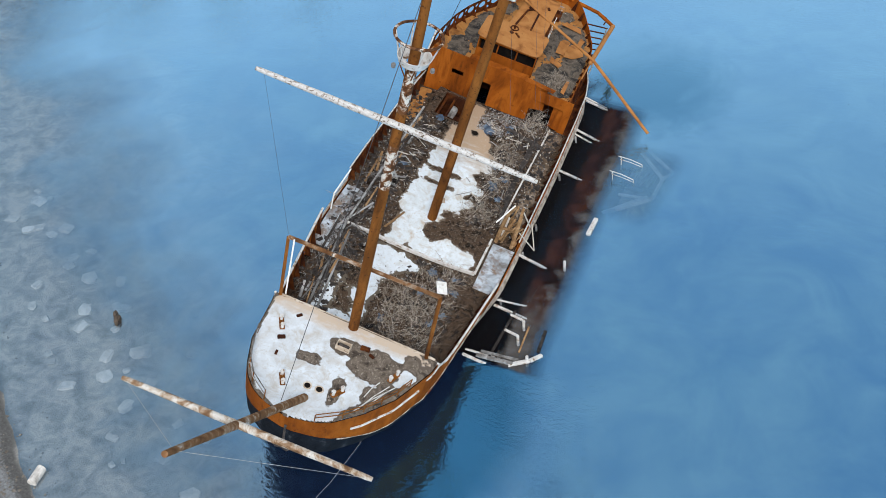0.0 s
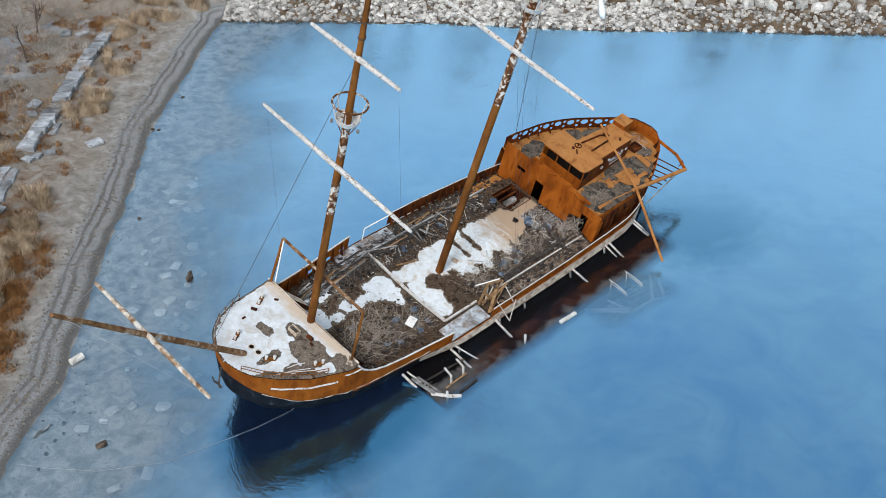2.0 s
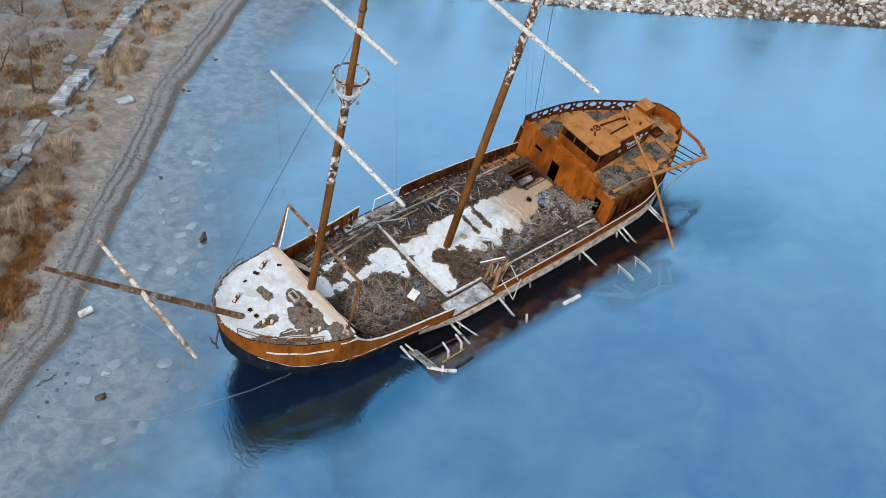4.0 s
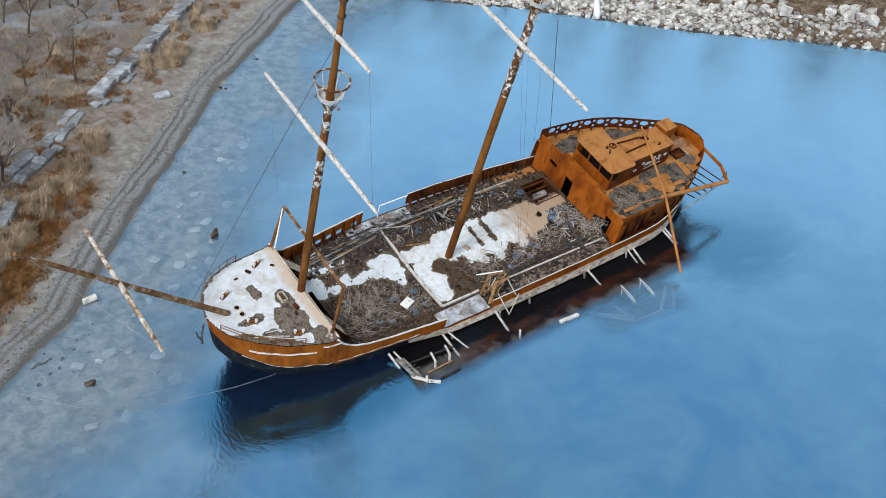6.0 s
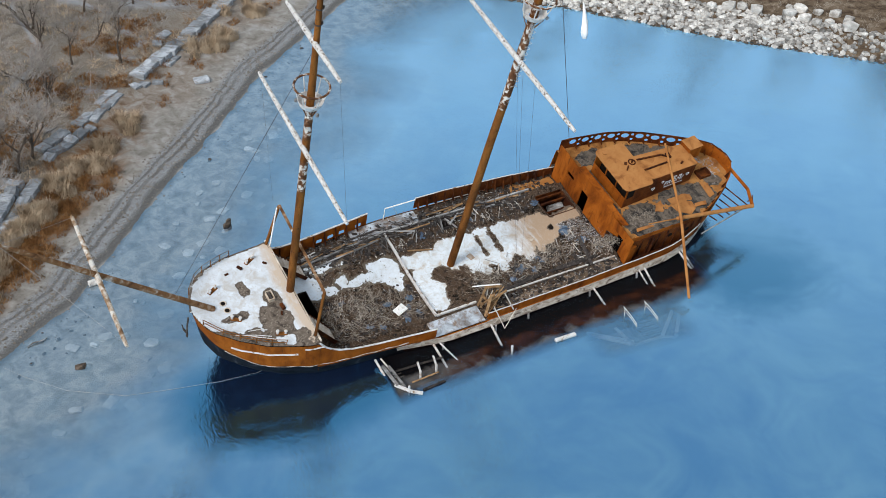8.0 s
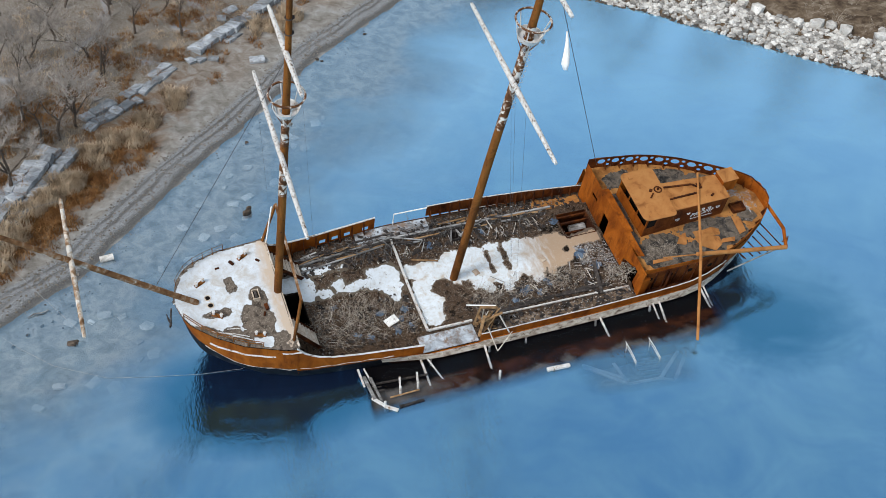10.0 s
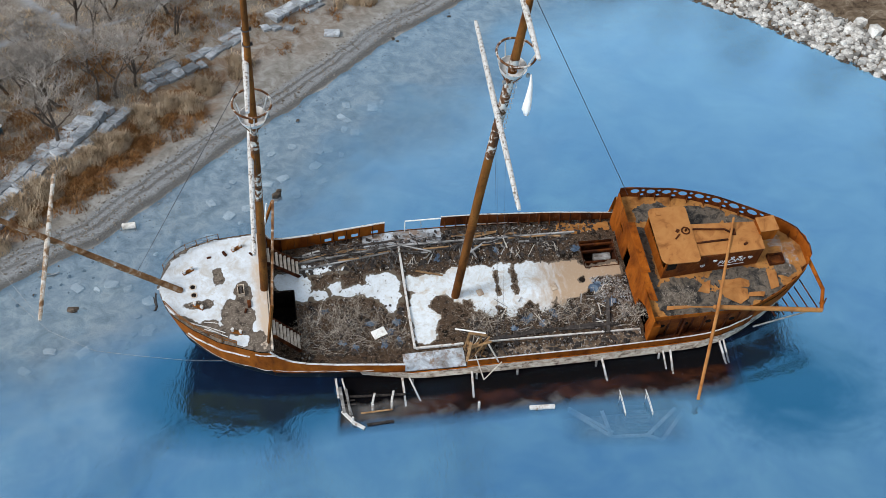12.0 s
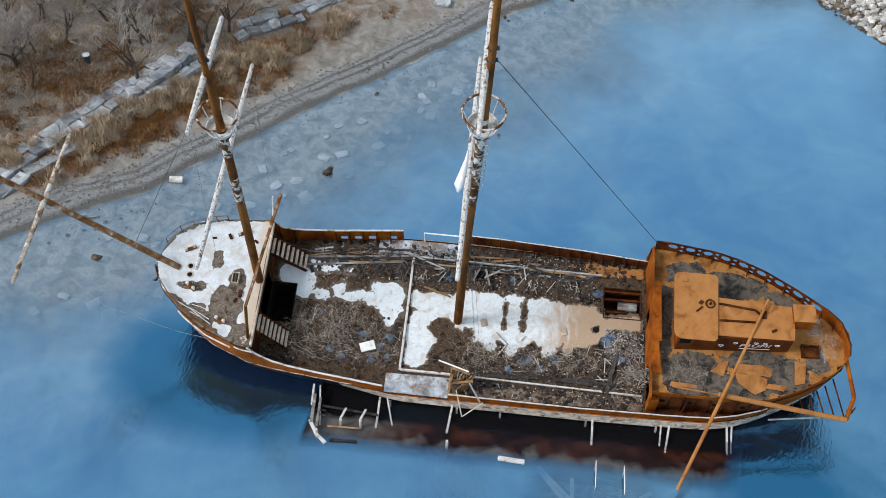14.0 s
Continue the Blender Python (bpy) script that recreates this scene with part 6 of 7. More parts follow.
for k in range(11):
    a = Vector((19.0 + strut_rnd.uniform(0, 1.3), -4.2 - strut_rnd.uniform(0, 1.1), strut_rnd.uniform(0, 0.3)))
    b = a + Vector((strut_rnd.uniform(-0.5, 0.7), strut_rnd.uniform(-0.5, 0.4), strut_rnd.uniform(0.5, 1.7)))
    bm = bmesh.new()
    beam(bm, a, b, 0.13, 0.05, 0.008, strut_rnd.uniform(0, 3))
    part("strut", bm, strut_rnd.choice((BROWN_WOOD, BROWN_WOOD, PALE_TWIG)), stand)


# ---- dry brush growing on the deck ----
def twig_cloud(name, spots, height, count, seed, label, material=TWIG, parent_pose=None, droop=0.5, thick=0.011):
    """Forking dry stems, each a thin three-sided tube."""
    rnd = random.Random(seed)
    verts, faces = [], []

    def stem(p, d, length, r, depth):
        n = 3
        pts, q = [Vector(p)], Vector(d).normalized()
        for _ in range(n):
            q = (q + Vector((rnd.gauss(0, 0.22), rnd.gauss(0, 0.22), rnd.gauss(0, 0.12) - 0.08 * droop))).normalized()
            pts.append(pts[-1] + q * length / n)
        side = q.orthogonal().normalized()
        up = q.cross(side)
        base = len(verts)
        for i, c in enumerate(pts):
            rr = r * (1 - 0.75 * i / n)
            for k in range(3):
                a = 2.094 * k
                verts.append(c + side * (rr * math.cos(a)) + up * (rr * math.sin(a)))
        for i in range(n):
            for k in range(3):
                a, b = base + 3 * i + k, base + 3 * i + (k + 1) % 3
                faces.append((a, b, b + 3, a + 3))
        if depth:
            for _ in range(rnd.choice((2, 3, 3))):
                i = rnd.randint(1, n)
                dd = (q + Vector((rnd.gauss(0, 0.75), rnd.gauss(0, 0.75), rnd.gauss(0.1, 0.4)))).normalized()
                stem(pts[i], dd, length * rnd.uniform(0.45, 0.75), r * 0.6, depth - 1)

    for cx, cy, rx, ry, cz in spots:
        for _ in range(int(count * rx * ry)):
            a, u = rnd.uniform(0, 6.283), math.sqrt(rnd.random())
            p = Vector((cx + rx * u * math.cos(a), cy + ry * u * math.sin(a), cz))
            if parent_pose and cz < 0.3:
                p.z += main_height(p.x, p.y) - 0.02
            stem(p, (rnd.gauss(0, 0.75), rnd.gauss(0, 0.75), 0.75), height * rnd.uniform(0.5, 1.15), thick * rnd.uniform(0.8, 1.5), 2)
    ob = from_arrays(name, verts, faces, material)
    if parent_pose:
        ob.matrix_world = parent_pose
    return tagged(ob, label, "brush", kind="stuff")


twig_cloud("dry_brush", [(9.9, -2.0, 1.9, 1.5, 0.03), (12.6, -2.0, 1.8, 1.5, 0.03), (11.6, -0.5, 1.6, 0.8, 0.03), (14.5, -2.6, 1.0, 1.0, 0.03)], 0.85, 34, 3, "tangle of bare grey-brown brush on the fore deck", parent_pose=SHIP_POSE, thick=0.014)
twig_cloud("dry_brush", [(20.7, -2.6, 1.6, 1.1, 0.03), (23.7, -2.7, 1.4, 1.0, 0.03), (26.6, -2.4, 1.5, 1.0, 0.03)], 0.75, 34, 5, "tangle of bare grey-brown brush on the after deck", parent_pose=SHIP_POSE, thick=0.014)
twig_cloud("pale_shrub", [(9.6, -1.3, 0.5, 0.5, 0.05), (10.7, -2.2, 0.45, 0.5, 0.05), (11.6, -1.2, 0.4, 0.4, 0.05), (12.9, -2.9, 0.4, 0.4, 0.05), (9.3, -2.9, 0.3, 0.3, 0.05)], 1.35, 24, 13, "bleached leafless shrub standing on the fore deck", PALE_TWIG, SHIP_POSE, thick=0.013)
twig_cloud("pale_shrub", [(20.9, -2.5, 0.45, 0.4, 0.05), (22.2, -2.2, 0.4, 0.4, 0.05), (26.0, -2.0, 0.5, 0.4, 0.05), (27.6, -2.6, 0.3, 0.3, 0.05)], 1.2, 24, 14, "bleached leafless shrub standing on the after deck", PALE_TWIG, SHIP_POSE, thick=0.013)
twig_cloud("pale_shrub", [(30.4, -3.0, 0.35, 0.4, 0.05), (30.7, -3.9, 0.25, 0.3, 0.05)], 1.0, 60, 15, "bleached leafless shrub in the deckhouse recess", PALE_TWIG, SHIP_POSE, thick=0.013)
twig_cloud("dead_brush", [(33.3, -3.3, 1.1, 0.7, 1.97)], 0.32, 190, 16, "heap of tan dead brush on the poop deck", TWIG, SHIP_POSE, thick=0.012)
twig_cloud("dry_brush", [(30.3, -2.9, 0.8, 0.8, 0.05), (31.2, -3.0, 0.5, 0.6, 0.2)], 0.8, 40, 9, "dead pale brush in the deckhouse recess", parent_pose=SHIP_POSE, thick=0.016)

tangle = [(10.3 + 1.9 * k, 3.95 + 0.15 * math.sin(k * 2.1), 1.1, 0.5, 0.12) for k in range(9)]
twig_cloud("broken_lath", tangle, 0.9, 16, 17, "tangle of grey broken laths along the starboard coaming", GREY_WOOD, SHIP_POSE, droop=3.0, thick=0.028)
twig_cloud("broken_lath", tangle, 0.8, 16, 18, "tangle of dark charred laths along the starboard coaming", DARK_WOOD, SHIP_POSE, droop=3.0, thick=0.035)
twig_cloud("broken_lath", [(16.8, 3.0, 0.5, 0.5, 0.1), (20.6, 3.2, 0.6, 0.5, 0.1), (23.8, 3.0, 0.6, 0.5, 0.1), (26.5, 3.1, 0.5, 0.5, 0.1), (28.9, -1.4, 0.6, 0.6, 0.1), (29.8, -2.4, 0.6, 0.6, 0.1)], 0.6, 16, 19, "scattered bleached laths on the littered deck", PALE_TWIG, SHIP_POSE, droop=2.5, thick=0.022)


# ---- crumbs of litter over the decks ----
def litter(name, spots, count, seed, lo, hi, base, material, label):
    rnd = random.Random(seed)
    verts, faces = [], []
    for _ in range(count):
        x0, x1, y0, y1 = rnd.choice(spots)
        x, y = rnd.uniform(x0, x1), rnd.uniform(y0, y1)
        s = rnd.uniform(lo, hi)
        q = Euler((rnd.gauss(0, 0.3), rnd.gauss(0, 0.3), rnd.uniform(0, 6.28))).to_matrix()
        c = Vector((x, y, base(x, y) + s * 0.15))
        n = len(verts)
        for dx, dy, dz in ((-1, -0.5, -0.2), (1, -0.6, -0.2), (0.9, 0.5, -0.2), (-0.8, 0.6, -0.2), (-0.7, -0.3, 0.25), (0.8, -0.4, 0.2), (0.6, 0.3, 0.25), (-0.6, 0.4, 0.2)):
            verts.append(c + q @ Vector((dx * s, dy * s, dz * s)))
        faces += [tuple(n + k for k in f) for f in ((4, 5, 6, 7), (0, 1, 5, 4), (1, 2, 6, 5), (2, 3, 7, 6), (3, 0, 4, 7))]
    ob = from_arrays(name, verts, faces, material)
    ob.matrix_world = SHIP_POSE
    return tagged(ob, label, "litter", kind="stuff")


MAIN_SPOTS = [(8.5, 15.7, -3.8, 3.9), (16, 28, 2.0, 3.9), (19.5, 31, -3.9, -1.5), (28.6, 31, -1.5, 0.0), (10, 30, 4.1, 5.1), (20, 31, -5.1, -4.1)]
litter("pale_litter", MAIN_SPOTS, 620, 21, 0.014, 0.06, deck_at, PALE_TWIG, "pale chips scattered over the main deck")
litter("grey_litter", MAIN_SPOTS, 1000, 22, 0.025, 0.09, deck_at, GREY_WOOD, "grey wood chips scattered over the main deck")
DIRT_SPOTS = [(8.5, 15.7, -3.8, -0.3), (9, 15.7, 2.5, 3.9), (16, 28, 2.3, 3.9), (19.5, 31, -3.9, -2.0), (10, 30, 4.1, 5.1), (20, 31, -5.1, -4.1)]
litter("dark_litter", DIRT_SPOTS, 900, 23, 0.04, 0.14, deck_at, DARK_WOOD, "dark charred chips scattered over the main deck")
litter("charred_litter", DIRT_SPOTS, 420, 27, 0.08, 0.24, deck_at, DARK_WOOD, "charred broken board ends over the main deck")
litter("glass_litter", [(28.6, 30.2, -2.2, 0.3), (30.0, 31.0, -3.2, -1.0), (28.4, 30.6, -1.6, 0.2)], 1500, 24, 0.012, 0.036, deck_at, PALE_PLATE, "glittering pale shards by the deckhouse")
litter("stern_scrap", [(40.7, 41.6, -0.2, 1.1), (40.9, 41.7, -2.4, -1.2), (41.3, 42.4, -1.5, 0.1)], 620, 25, 0.015, 0.05, lambda x, y: 1.97, PALE_PLATE, "pale paint flakes and scrap at the stern")
litter("poop_litter", [(32, 37, -4.4, -1.9), (37, 40, -3.3, -1.9), (33, 37.5, 2.6, 3.6)], 300, 26, 0.04, 0.13, lambda x, y: 1.97, DARK_WOOD, "grey rubble scattered on the poop deck")


# ---- props, sunken stage and ladder hoops along the port side ----
def ship_point(x, y, z):
    return SHIP_POSE @ Vector((x, y, z))


def ground_at(x, y):
    return float(ground_height(np.array([x]), np.array([y]))[0])


for x, foot, w in ((10.5, (8.1, -6.6, -0.6), 0.13), (10.9, (8.9, -6.9, -0.5), 0.1), (14.75, (12.25, -6.45, -0.6), 0.13), (15.2, (13.2, -5.5, -0.4), 0.09), (19.3, (16.5, -5.8, -0.6), 0.13), (28.0, (25.3, -4.0, -0.5), 0.12), (32.2, (29.3, -3.0, -0.5), 0.1), (32.7, (29.65, -3.5, -0.5), 0.12), (36.2, (33.4, -2.5, -0.5), 0.12), (36.5, (33.6, -2.4, -0.5), 0.1)):
    bm = bmesh.new()
    top = ship_point(x, edge(x, -1) - 0.2, -0.46)
    beam(bm, top, foot, w, w, 0.01)
    tagged(finish("hull_prop", bm, PEELING), "pale timber prop leaning from the hull into the water", "prop", "props along the port side")
for x, l in ((22.3, 0.5), (27.6, 0.55), (19.6, 0.7), (15.4, 0.8), (31.9, 0.6)):
    bm = bmesh.new()
    top = ship_point(x, edge(x, -1) - 0.34, -0.45)
    beam(bm, top, top - Vector((0, 0.05, l)), 0.13, 0.1, 0.01)
    tagged(finish("hull_bracket", bm, GREY_WOOD), "short pale bracket hanging at the hull belt", "bracket", "brackets at the hull belt")

# broken landing stage under the fore part
for a, b, w, m_, lab in (((8.15, -6.4, 0.1), (8.9, -7.35, 0.12), 0.2, PEELING, "curved pale stage timber"), ((8.9, -7.35, 0.12), (9.6, -7.75, 0.05), 0.2, PEELING, "curved pale stage timber"), ((7.9, -4.6, 0.35), (8.3, -6.6, 0.12), 0.2, GREY_WOOD, "pale side timber of the stage"), ((8.3, -4.7, 0.3), (8.7, -6.8, 0.1), 0.16, GREY_WOOD, "pale side timber of the stage"), ((9.75, -7.45, 0.03), (11.4, -7.15, 0.03), 0.17, DARK_WOOD, "dark floating timber"), ((8.3, -5.2, 0.12), (12.1, -5.0, 0.12), 0.14, DARK_WOOD, "dark stage beam at the waterline"), ((9.3, -6.5, 0.02), (11.3, -6.2, 0.05), 0.1, BROWN_WOOD, "brown branch at the waterline"), ((8.2, -5.6, 0.15), (8.9, -5.5, 0.15), 0.1, DARK_WOOD, "short dark cross timber"), ((8.25, -5.9, 0.15), (9.0, -5.85, 0.15), 0.1, DARK_WOOD, "short dark cross timber"), ((13.2, -5.35, 0.02), (14.6, -5.3, 0.02), 0.06, DARK_WOOD, "thin dark driftwood")):
    bm = bmesh.new()
    beam(bm, a, b, w, w * 0.8, 0.015)
    tagged(finish("stage_timber", bm, m_), lab + " beside the hull", "timber", "landing stage timbers")
for x, y in ((10.05, -6.1), (11.25, -5.9), (8.85, -7.2), (16.75, -6.0)):
    bm = bmesh.new()
    tube(bm, [(x, y, -0.6), (x, y, 0.45)], 0.085, 10)
    post_ob = tagged(finish("mooring_post", bm, PEELING), "short white mooring post standing in the water", "post", "mooring posts")
    if x < 16 and x > 9:
        bm = bmesh.new()
        beam(bm, (x - 0.02, y + 0.02, 0.48), (x + 0.1, y + 0.85, 0.5), 0.13, 0.1, 0.01)
        part("arm", bm, PEELING, post_ob)
bm = bmesh.new()
box(bm, (0, 0, 0), (1.62, 0.28, 0.2), None, 0.03)
ob = tagged(finish("floating_beam", bm, PEELING), "white painted beam floating on the water", "beam")
ob.matrix_world = pose(20.75, -6.1, 0.06, 0, 0, 4)
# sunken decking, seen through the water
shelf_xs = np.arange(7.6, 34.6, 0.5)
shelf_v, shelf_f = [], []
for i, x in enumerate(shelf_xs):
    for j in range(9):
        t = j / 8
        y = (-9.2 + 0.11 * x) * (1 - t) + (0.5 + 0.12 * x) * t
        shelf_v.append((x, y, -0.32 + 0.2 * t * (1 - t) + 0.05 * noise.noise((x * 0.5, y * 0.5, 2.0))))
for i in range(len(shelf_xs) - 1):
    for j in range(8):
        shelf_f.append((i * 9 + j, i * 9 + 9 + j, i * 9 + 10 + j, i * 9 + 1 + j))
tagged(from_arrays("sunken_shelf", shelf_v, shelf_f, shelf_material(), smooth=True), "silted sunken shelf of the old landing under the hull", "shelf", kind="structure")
for a, b in (((22.4, -6.3), (24.85, -8.45)), ((24.85, -8.45), (27.1, -8.35)), ((27.1, -8.35), (29.2, -6.15)), ((24.5, -6.35), (24.85, -8.4)), ((22.4, -6.1), (25.0, -8.1)), ((28.0, -8.7), (29.6, -6.5)), ((27.1, -8.35), (28.0, -8.8))):
    bm = bmesh.new()
    beam(bm, (*a, -0.06), (*b, -0.06), 0.24, 0.08, 0.01)
    tagged(finish("sunken_rail", bm, WHITE_PAINT), "pale sunken rail of the boarding stage", "rail", "sunken rails")
for i in range(6):
    bm = bmesh.new()
    box(bm, (26.5 + 0.06 * i, -6.0 - 0.42 * i, -0.08 - 0.012 * i), (1.5, 0.26, 0.06), None, 0.01)
    tagged(finish("sunken_step", bm, GREY_WOOD), "grey step of the sunken boarding stairs", "step", "sunken steps")


def ladder_hoop(x, y, yaw):
    bm = bmesh.new()
    tube(bm, [(0, 0, -0.3), (0, 0, 0.55), (0, 0.08, 0.66), (0, 0.2, 0.68)], 0.026, 8)
    tube(bm, [(0, 0.2, 0.68), (0.05, -0.6, 0.5), (0.08, -1.35, 0.22), (0.06, -1.42, -0.4)], 0.028, 8)
    ob = finish("ladder_rail", bm, PEELING)
    bm = bmesh.new()
    tube(bm, [(0.02, 0.1, 0.42), (0.05, -0.6, 0.28), (0.08, -1.35, 0.02)], 0.02, 8)
    part("lower_bar", bm, PEELING, ob)
    ob.matrix_world = pose(x, y, 0, 0, 0, yaw)
    return tagged(ob, "white tubular boarding rail standing out of the water", "handrail", "boarding rails")


ladder_hoop(25.72, -5.45, 6)
ladder_hoop(27.4, -5.4, 8)

# ---- stones in the shallows and on the beach ----
ROCKS = [stone_mesh("rock", (1, 1, 1), 40 + k, 1.0, DARK_STONE, 2) for k in range(5)]
SUNKEN = [stone_mesh("sunken_slab", (1, 1, 1), 60 + k, 1.0, SUNKEN_STONE, 2) for k in range(4)]


def place_stone(name, meshes, k, x, y, size, yaw, label, category, group="", sink=0.3, z=None):
    ob = new(name, meshes[k % len(meshes)])
    base = ground_at(x, y) if z is None else z
    ob.matrix_world = pose(x, y, base + size[2] * (0.5 - sink), 0, 0, yaw) @ Matrix.Diagonal((*size, 1))
    return tagged(ob, label, category, group)


bm = bmesh.new()
tube(bm, [(-0.5, 0, 0), (-0.48, 0, 0), (0.48, 0, 0), (0.5, 0, 0)], [0.2, 0.26, 0.26, 0.2], 14)
ob = tagged(finish("concrete_roller", bm, STONE), "pale concrete cylinder lying at the water's edge", "roller")
ob.matrix_world = pose(-8.7, 11.95, 0.14, 0, 0, 12)
bm = bmesh.new()
for v, s in (((0, 0, 0.05), 0.45), ((0.25, 0.1, 0.3), 0.28)):
    bmesh.ops.create_icosphere(bm, subdivisions=1, radius=s, matrix=Matrix.Translation(v) @ Matrix.Diagonal((1.0, 0.55, 0.8, 1)))
ob = tagged(finish("jagged_rock", bm, DARK_STONE), "jagged dark and pale rock breaking the surface", "rock")
ob.matrix_world = pose(1.95, 15.7, 0.05, 0, 0, 30)
for k, (x, y, s) in enumerate(((-10.85, 3.05, 0.75), (-13.0, 5.4, 0.3), (-12.3, 5.7, 0.25), (-11.9, 6.6, 0.3), (-12.6, 6.9, 0.22), (-11.0, 7.2, 0.28), (-10.6, 8.1, 0.2), (-13.9, 4.6, 0.35), (-11.6, 4.9, 0.18), (-12.9, 7.6, 0.2), (-10.2, 6.4, 0.2), (-9.7, 8.3, 0.16), (2.75, 26.1, 0.45), (10.6, 39.6, 0.4), (11.0, 39.2, 0.35), (15.9, 43.9, 0.4), (-14.8, 3.6, 0.28), (-9.2, 9.3, 0.2))):
    place_stone("shore_rock", ROCKS, k, x, y, (s, s * 0.7, s * 0.45), 37 * k, "small dark rock standing out of the shallows", "rock", "rocks in the shallows", 0.2, max(ground_at(x, y), -0.12))
for k, (x, y, s) in enumerate(((-7.2, 0.4, 1.3), (-9.45, -0.4, 1.25), (-8.1, -1.1, 1.4), (-12.9, -2.2, 0.9), (-15.0, -4.7, 1.3), (-15.5, -6.0, 1.2), (-6.0, 4.5, 1.1), (-4.5, 7.2, 1.2), (-5.4, 2.0, 0.8), (-1.0, 12.0, 1.1), (1.0, 17.8, 1.0), (2.2, 18.6, 1.1), (3.4, 16.7, 0.9), (0.2, 9.0, 1.0), (-10.5, -4.5, 1.0), (-12.5, -6.0, 1.2), (-9.0, -7.0, 1.1), (5.5, 22.5, 1.0), (4.6, 20.4, 1.2), (7.6, 25.0, 1.1), (-2.4, 8.0, 0.7), (-7.6, 5.6, 0.8), (9.0, 28.6, 1.2), (6.4, 27.0, 0.9))):
    place_stone("sunken_slab", SUNKEN, k, x, y, (s, s * 0.75, 0.24), 53 * k, "pale flat slab lying under the shallow water", "slab", "sunken slabs", 0.2)
rnd = random.Random(71)
for k in range(46):
    i = rnd.randrange(3, 11)
    (ax, ay), (bx, by) = SHORE_WEST[i - 1], SHORE_WEST[i]
    t, l = rnd.random(), math.hypot(bx - ax, by - ay)
    d = -rnd.uniform(2.5, 13)
    x, y = ax + (bx - ax) * t - (by - ay) / l * d, ay + (by - ay) * t + (bx - ax) / l * d
    s = rnd.uniform(0.4, 1.1)
    place_stone("sunken_slab", SUNKEN, k, x, y, (s, s * rnd.uniform(0.6, 0.9), 0.2), 47 * k, "pale flat slab lying under the shallow water", "slab", "sunken slabs", 0.2)
rnd = random.Random(77)
verts, faces = [], []
for _ in range(2600):
    i = rnd.randrange(3, len(SHORE_WEST) - 1)
    (ax, ay), (bx, by) = SHORE_WEST[i - 1], SHORE_WEST[i]
    t = rnd.random()
    d = rnd.choice((rnd.uniform(0.4, 2.3), rnd.gauss(2.6, 0.25), rnd.gauss(1.4, 0.5), rnd.uniform(-2.0, 4)))
    l = math.hypot(bx - ax, by - ay)
    x, y = ax + (bx - ax) * t - (by - ay) / l * d, ay + (by - ay) * t + (bx - ax) / l * d
    s = rnd.choice((0.03, 0.04, 0.04, 0.05, 0.07, 0.1))
    z = ground_at(x, y)
    n = len(verts)
    for dx, dy, dz in ((-1, -0.7, -0.4), (0.9, -0.8, -0.4), (0.8, 0.9, -0.4), (-0.9, 0.7, -0.4), (-0.6, -0.4, 0.5), (0.7, -0.5, 0.4), (0.4, 0.6, 0.5), (-0.5, 0.4, 0.45)):
        verts.append((x + s * dx, y + s * dy, z + s * dz + 0.02))
    faces += [tuple(n + k for k in f) for f in ((4, 5, 6, 7), (0, 1, 5, 4), (1, 2, 6, 5), (2, 3, 7, 6), (3, 0, 4, 7))]
tagged(from_arrays("shore_gravel", verts, faces, GRAVEL), "loose pale stones and gravel along the tide line", "gravel", kind="stuff")

# ---- dry-laid slab wall along the beach ----
SLABS = []
for k in range(7):
    r2 = random.Random(200 + k)
    bm = bmesh.new()
    m_ = 4
    pts = [(0.48 * sx + r2.uniform(-0.09, 0.05) * sx, 0.48 * sy + r2.uniform(-0.09, 0.05) * sy) for sx, sy in ((-1, -1), (1, -1), (1, 1), (-1, 1))]
    if r2.random() < 0.5:
        m_ = 5
        pts.insert(2, (0.56, r2.uniform(-0.2, 0.2)))
    lo = [bm.verts.new((x * 1.03, y * 1.03, -0.5)) for x, y in pts]
    hi = [bm.verts.new((x * 1.05, y * 1.05, 0.35)) for x, y in pts]
    cap = [bm.verts.new((x * 1.0, y * 1.0, 0.5 + r2.uniform(-0.04, 0.04))) for x, y in pts]
    bm.faces.new(list(reversed(lo)))
    bm.faces.new(cap)
    for r0, r1 in ((lo, hi), (hi, cap)):
        for j in range(m_):
            bm.faces.new((r0[j], r0[(j + 1) % m_], r1[(j + 1) % m_], r1[j]))
    bmesh.ops.recalc_face_normals(bm, faces=bm.faces)
    me = bpy.data.meshes.new("slab")
    bm.to_mesh(me)
    bm.free()
    me.materials.append(SLAB)
    SLABS.append(me)
wall_thing = tagged(new("slab_wall"), "dry-laid wall of broad grey stone slabs along the beach", "stone wall")
rnd = random.Random(5)
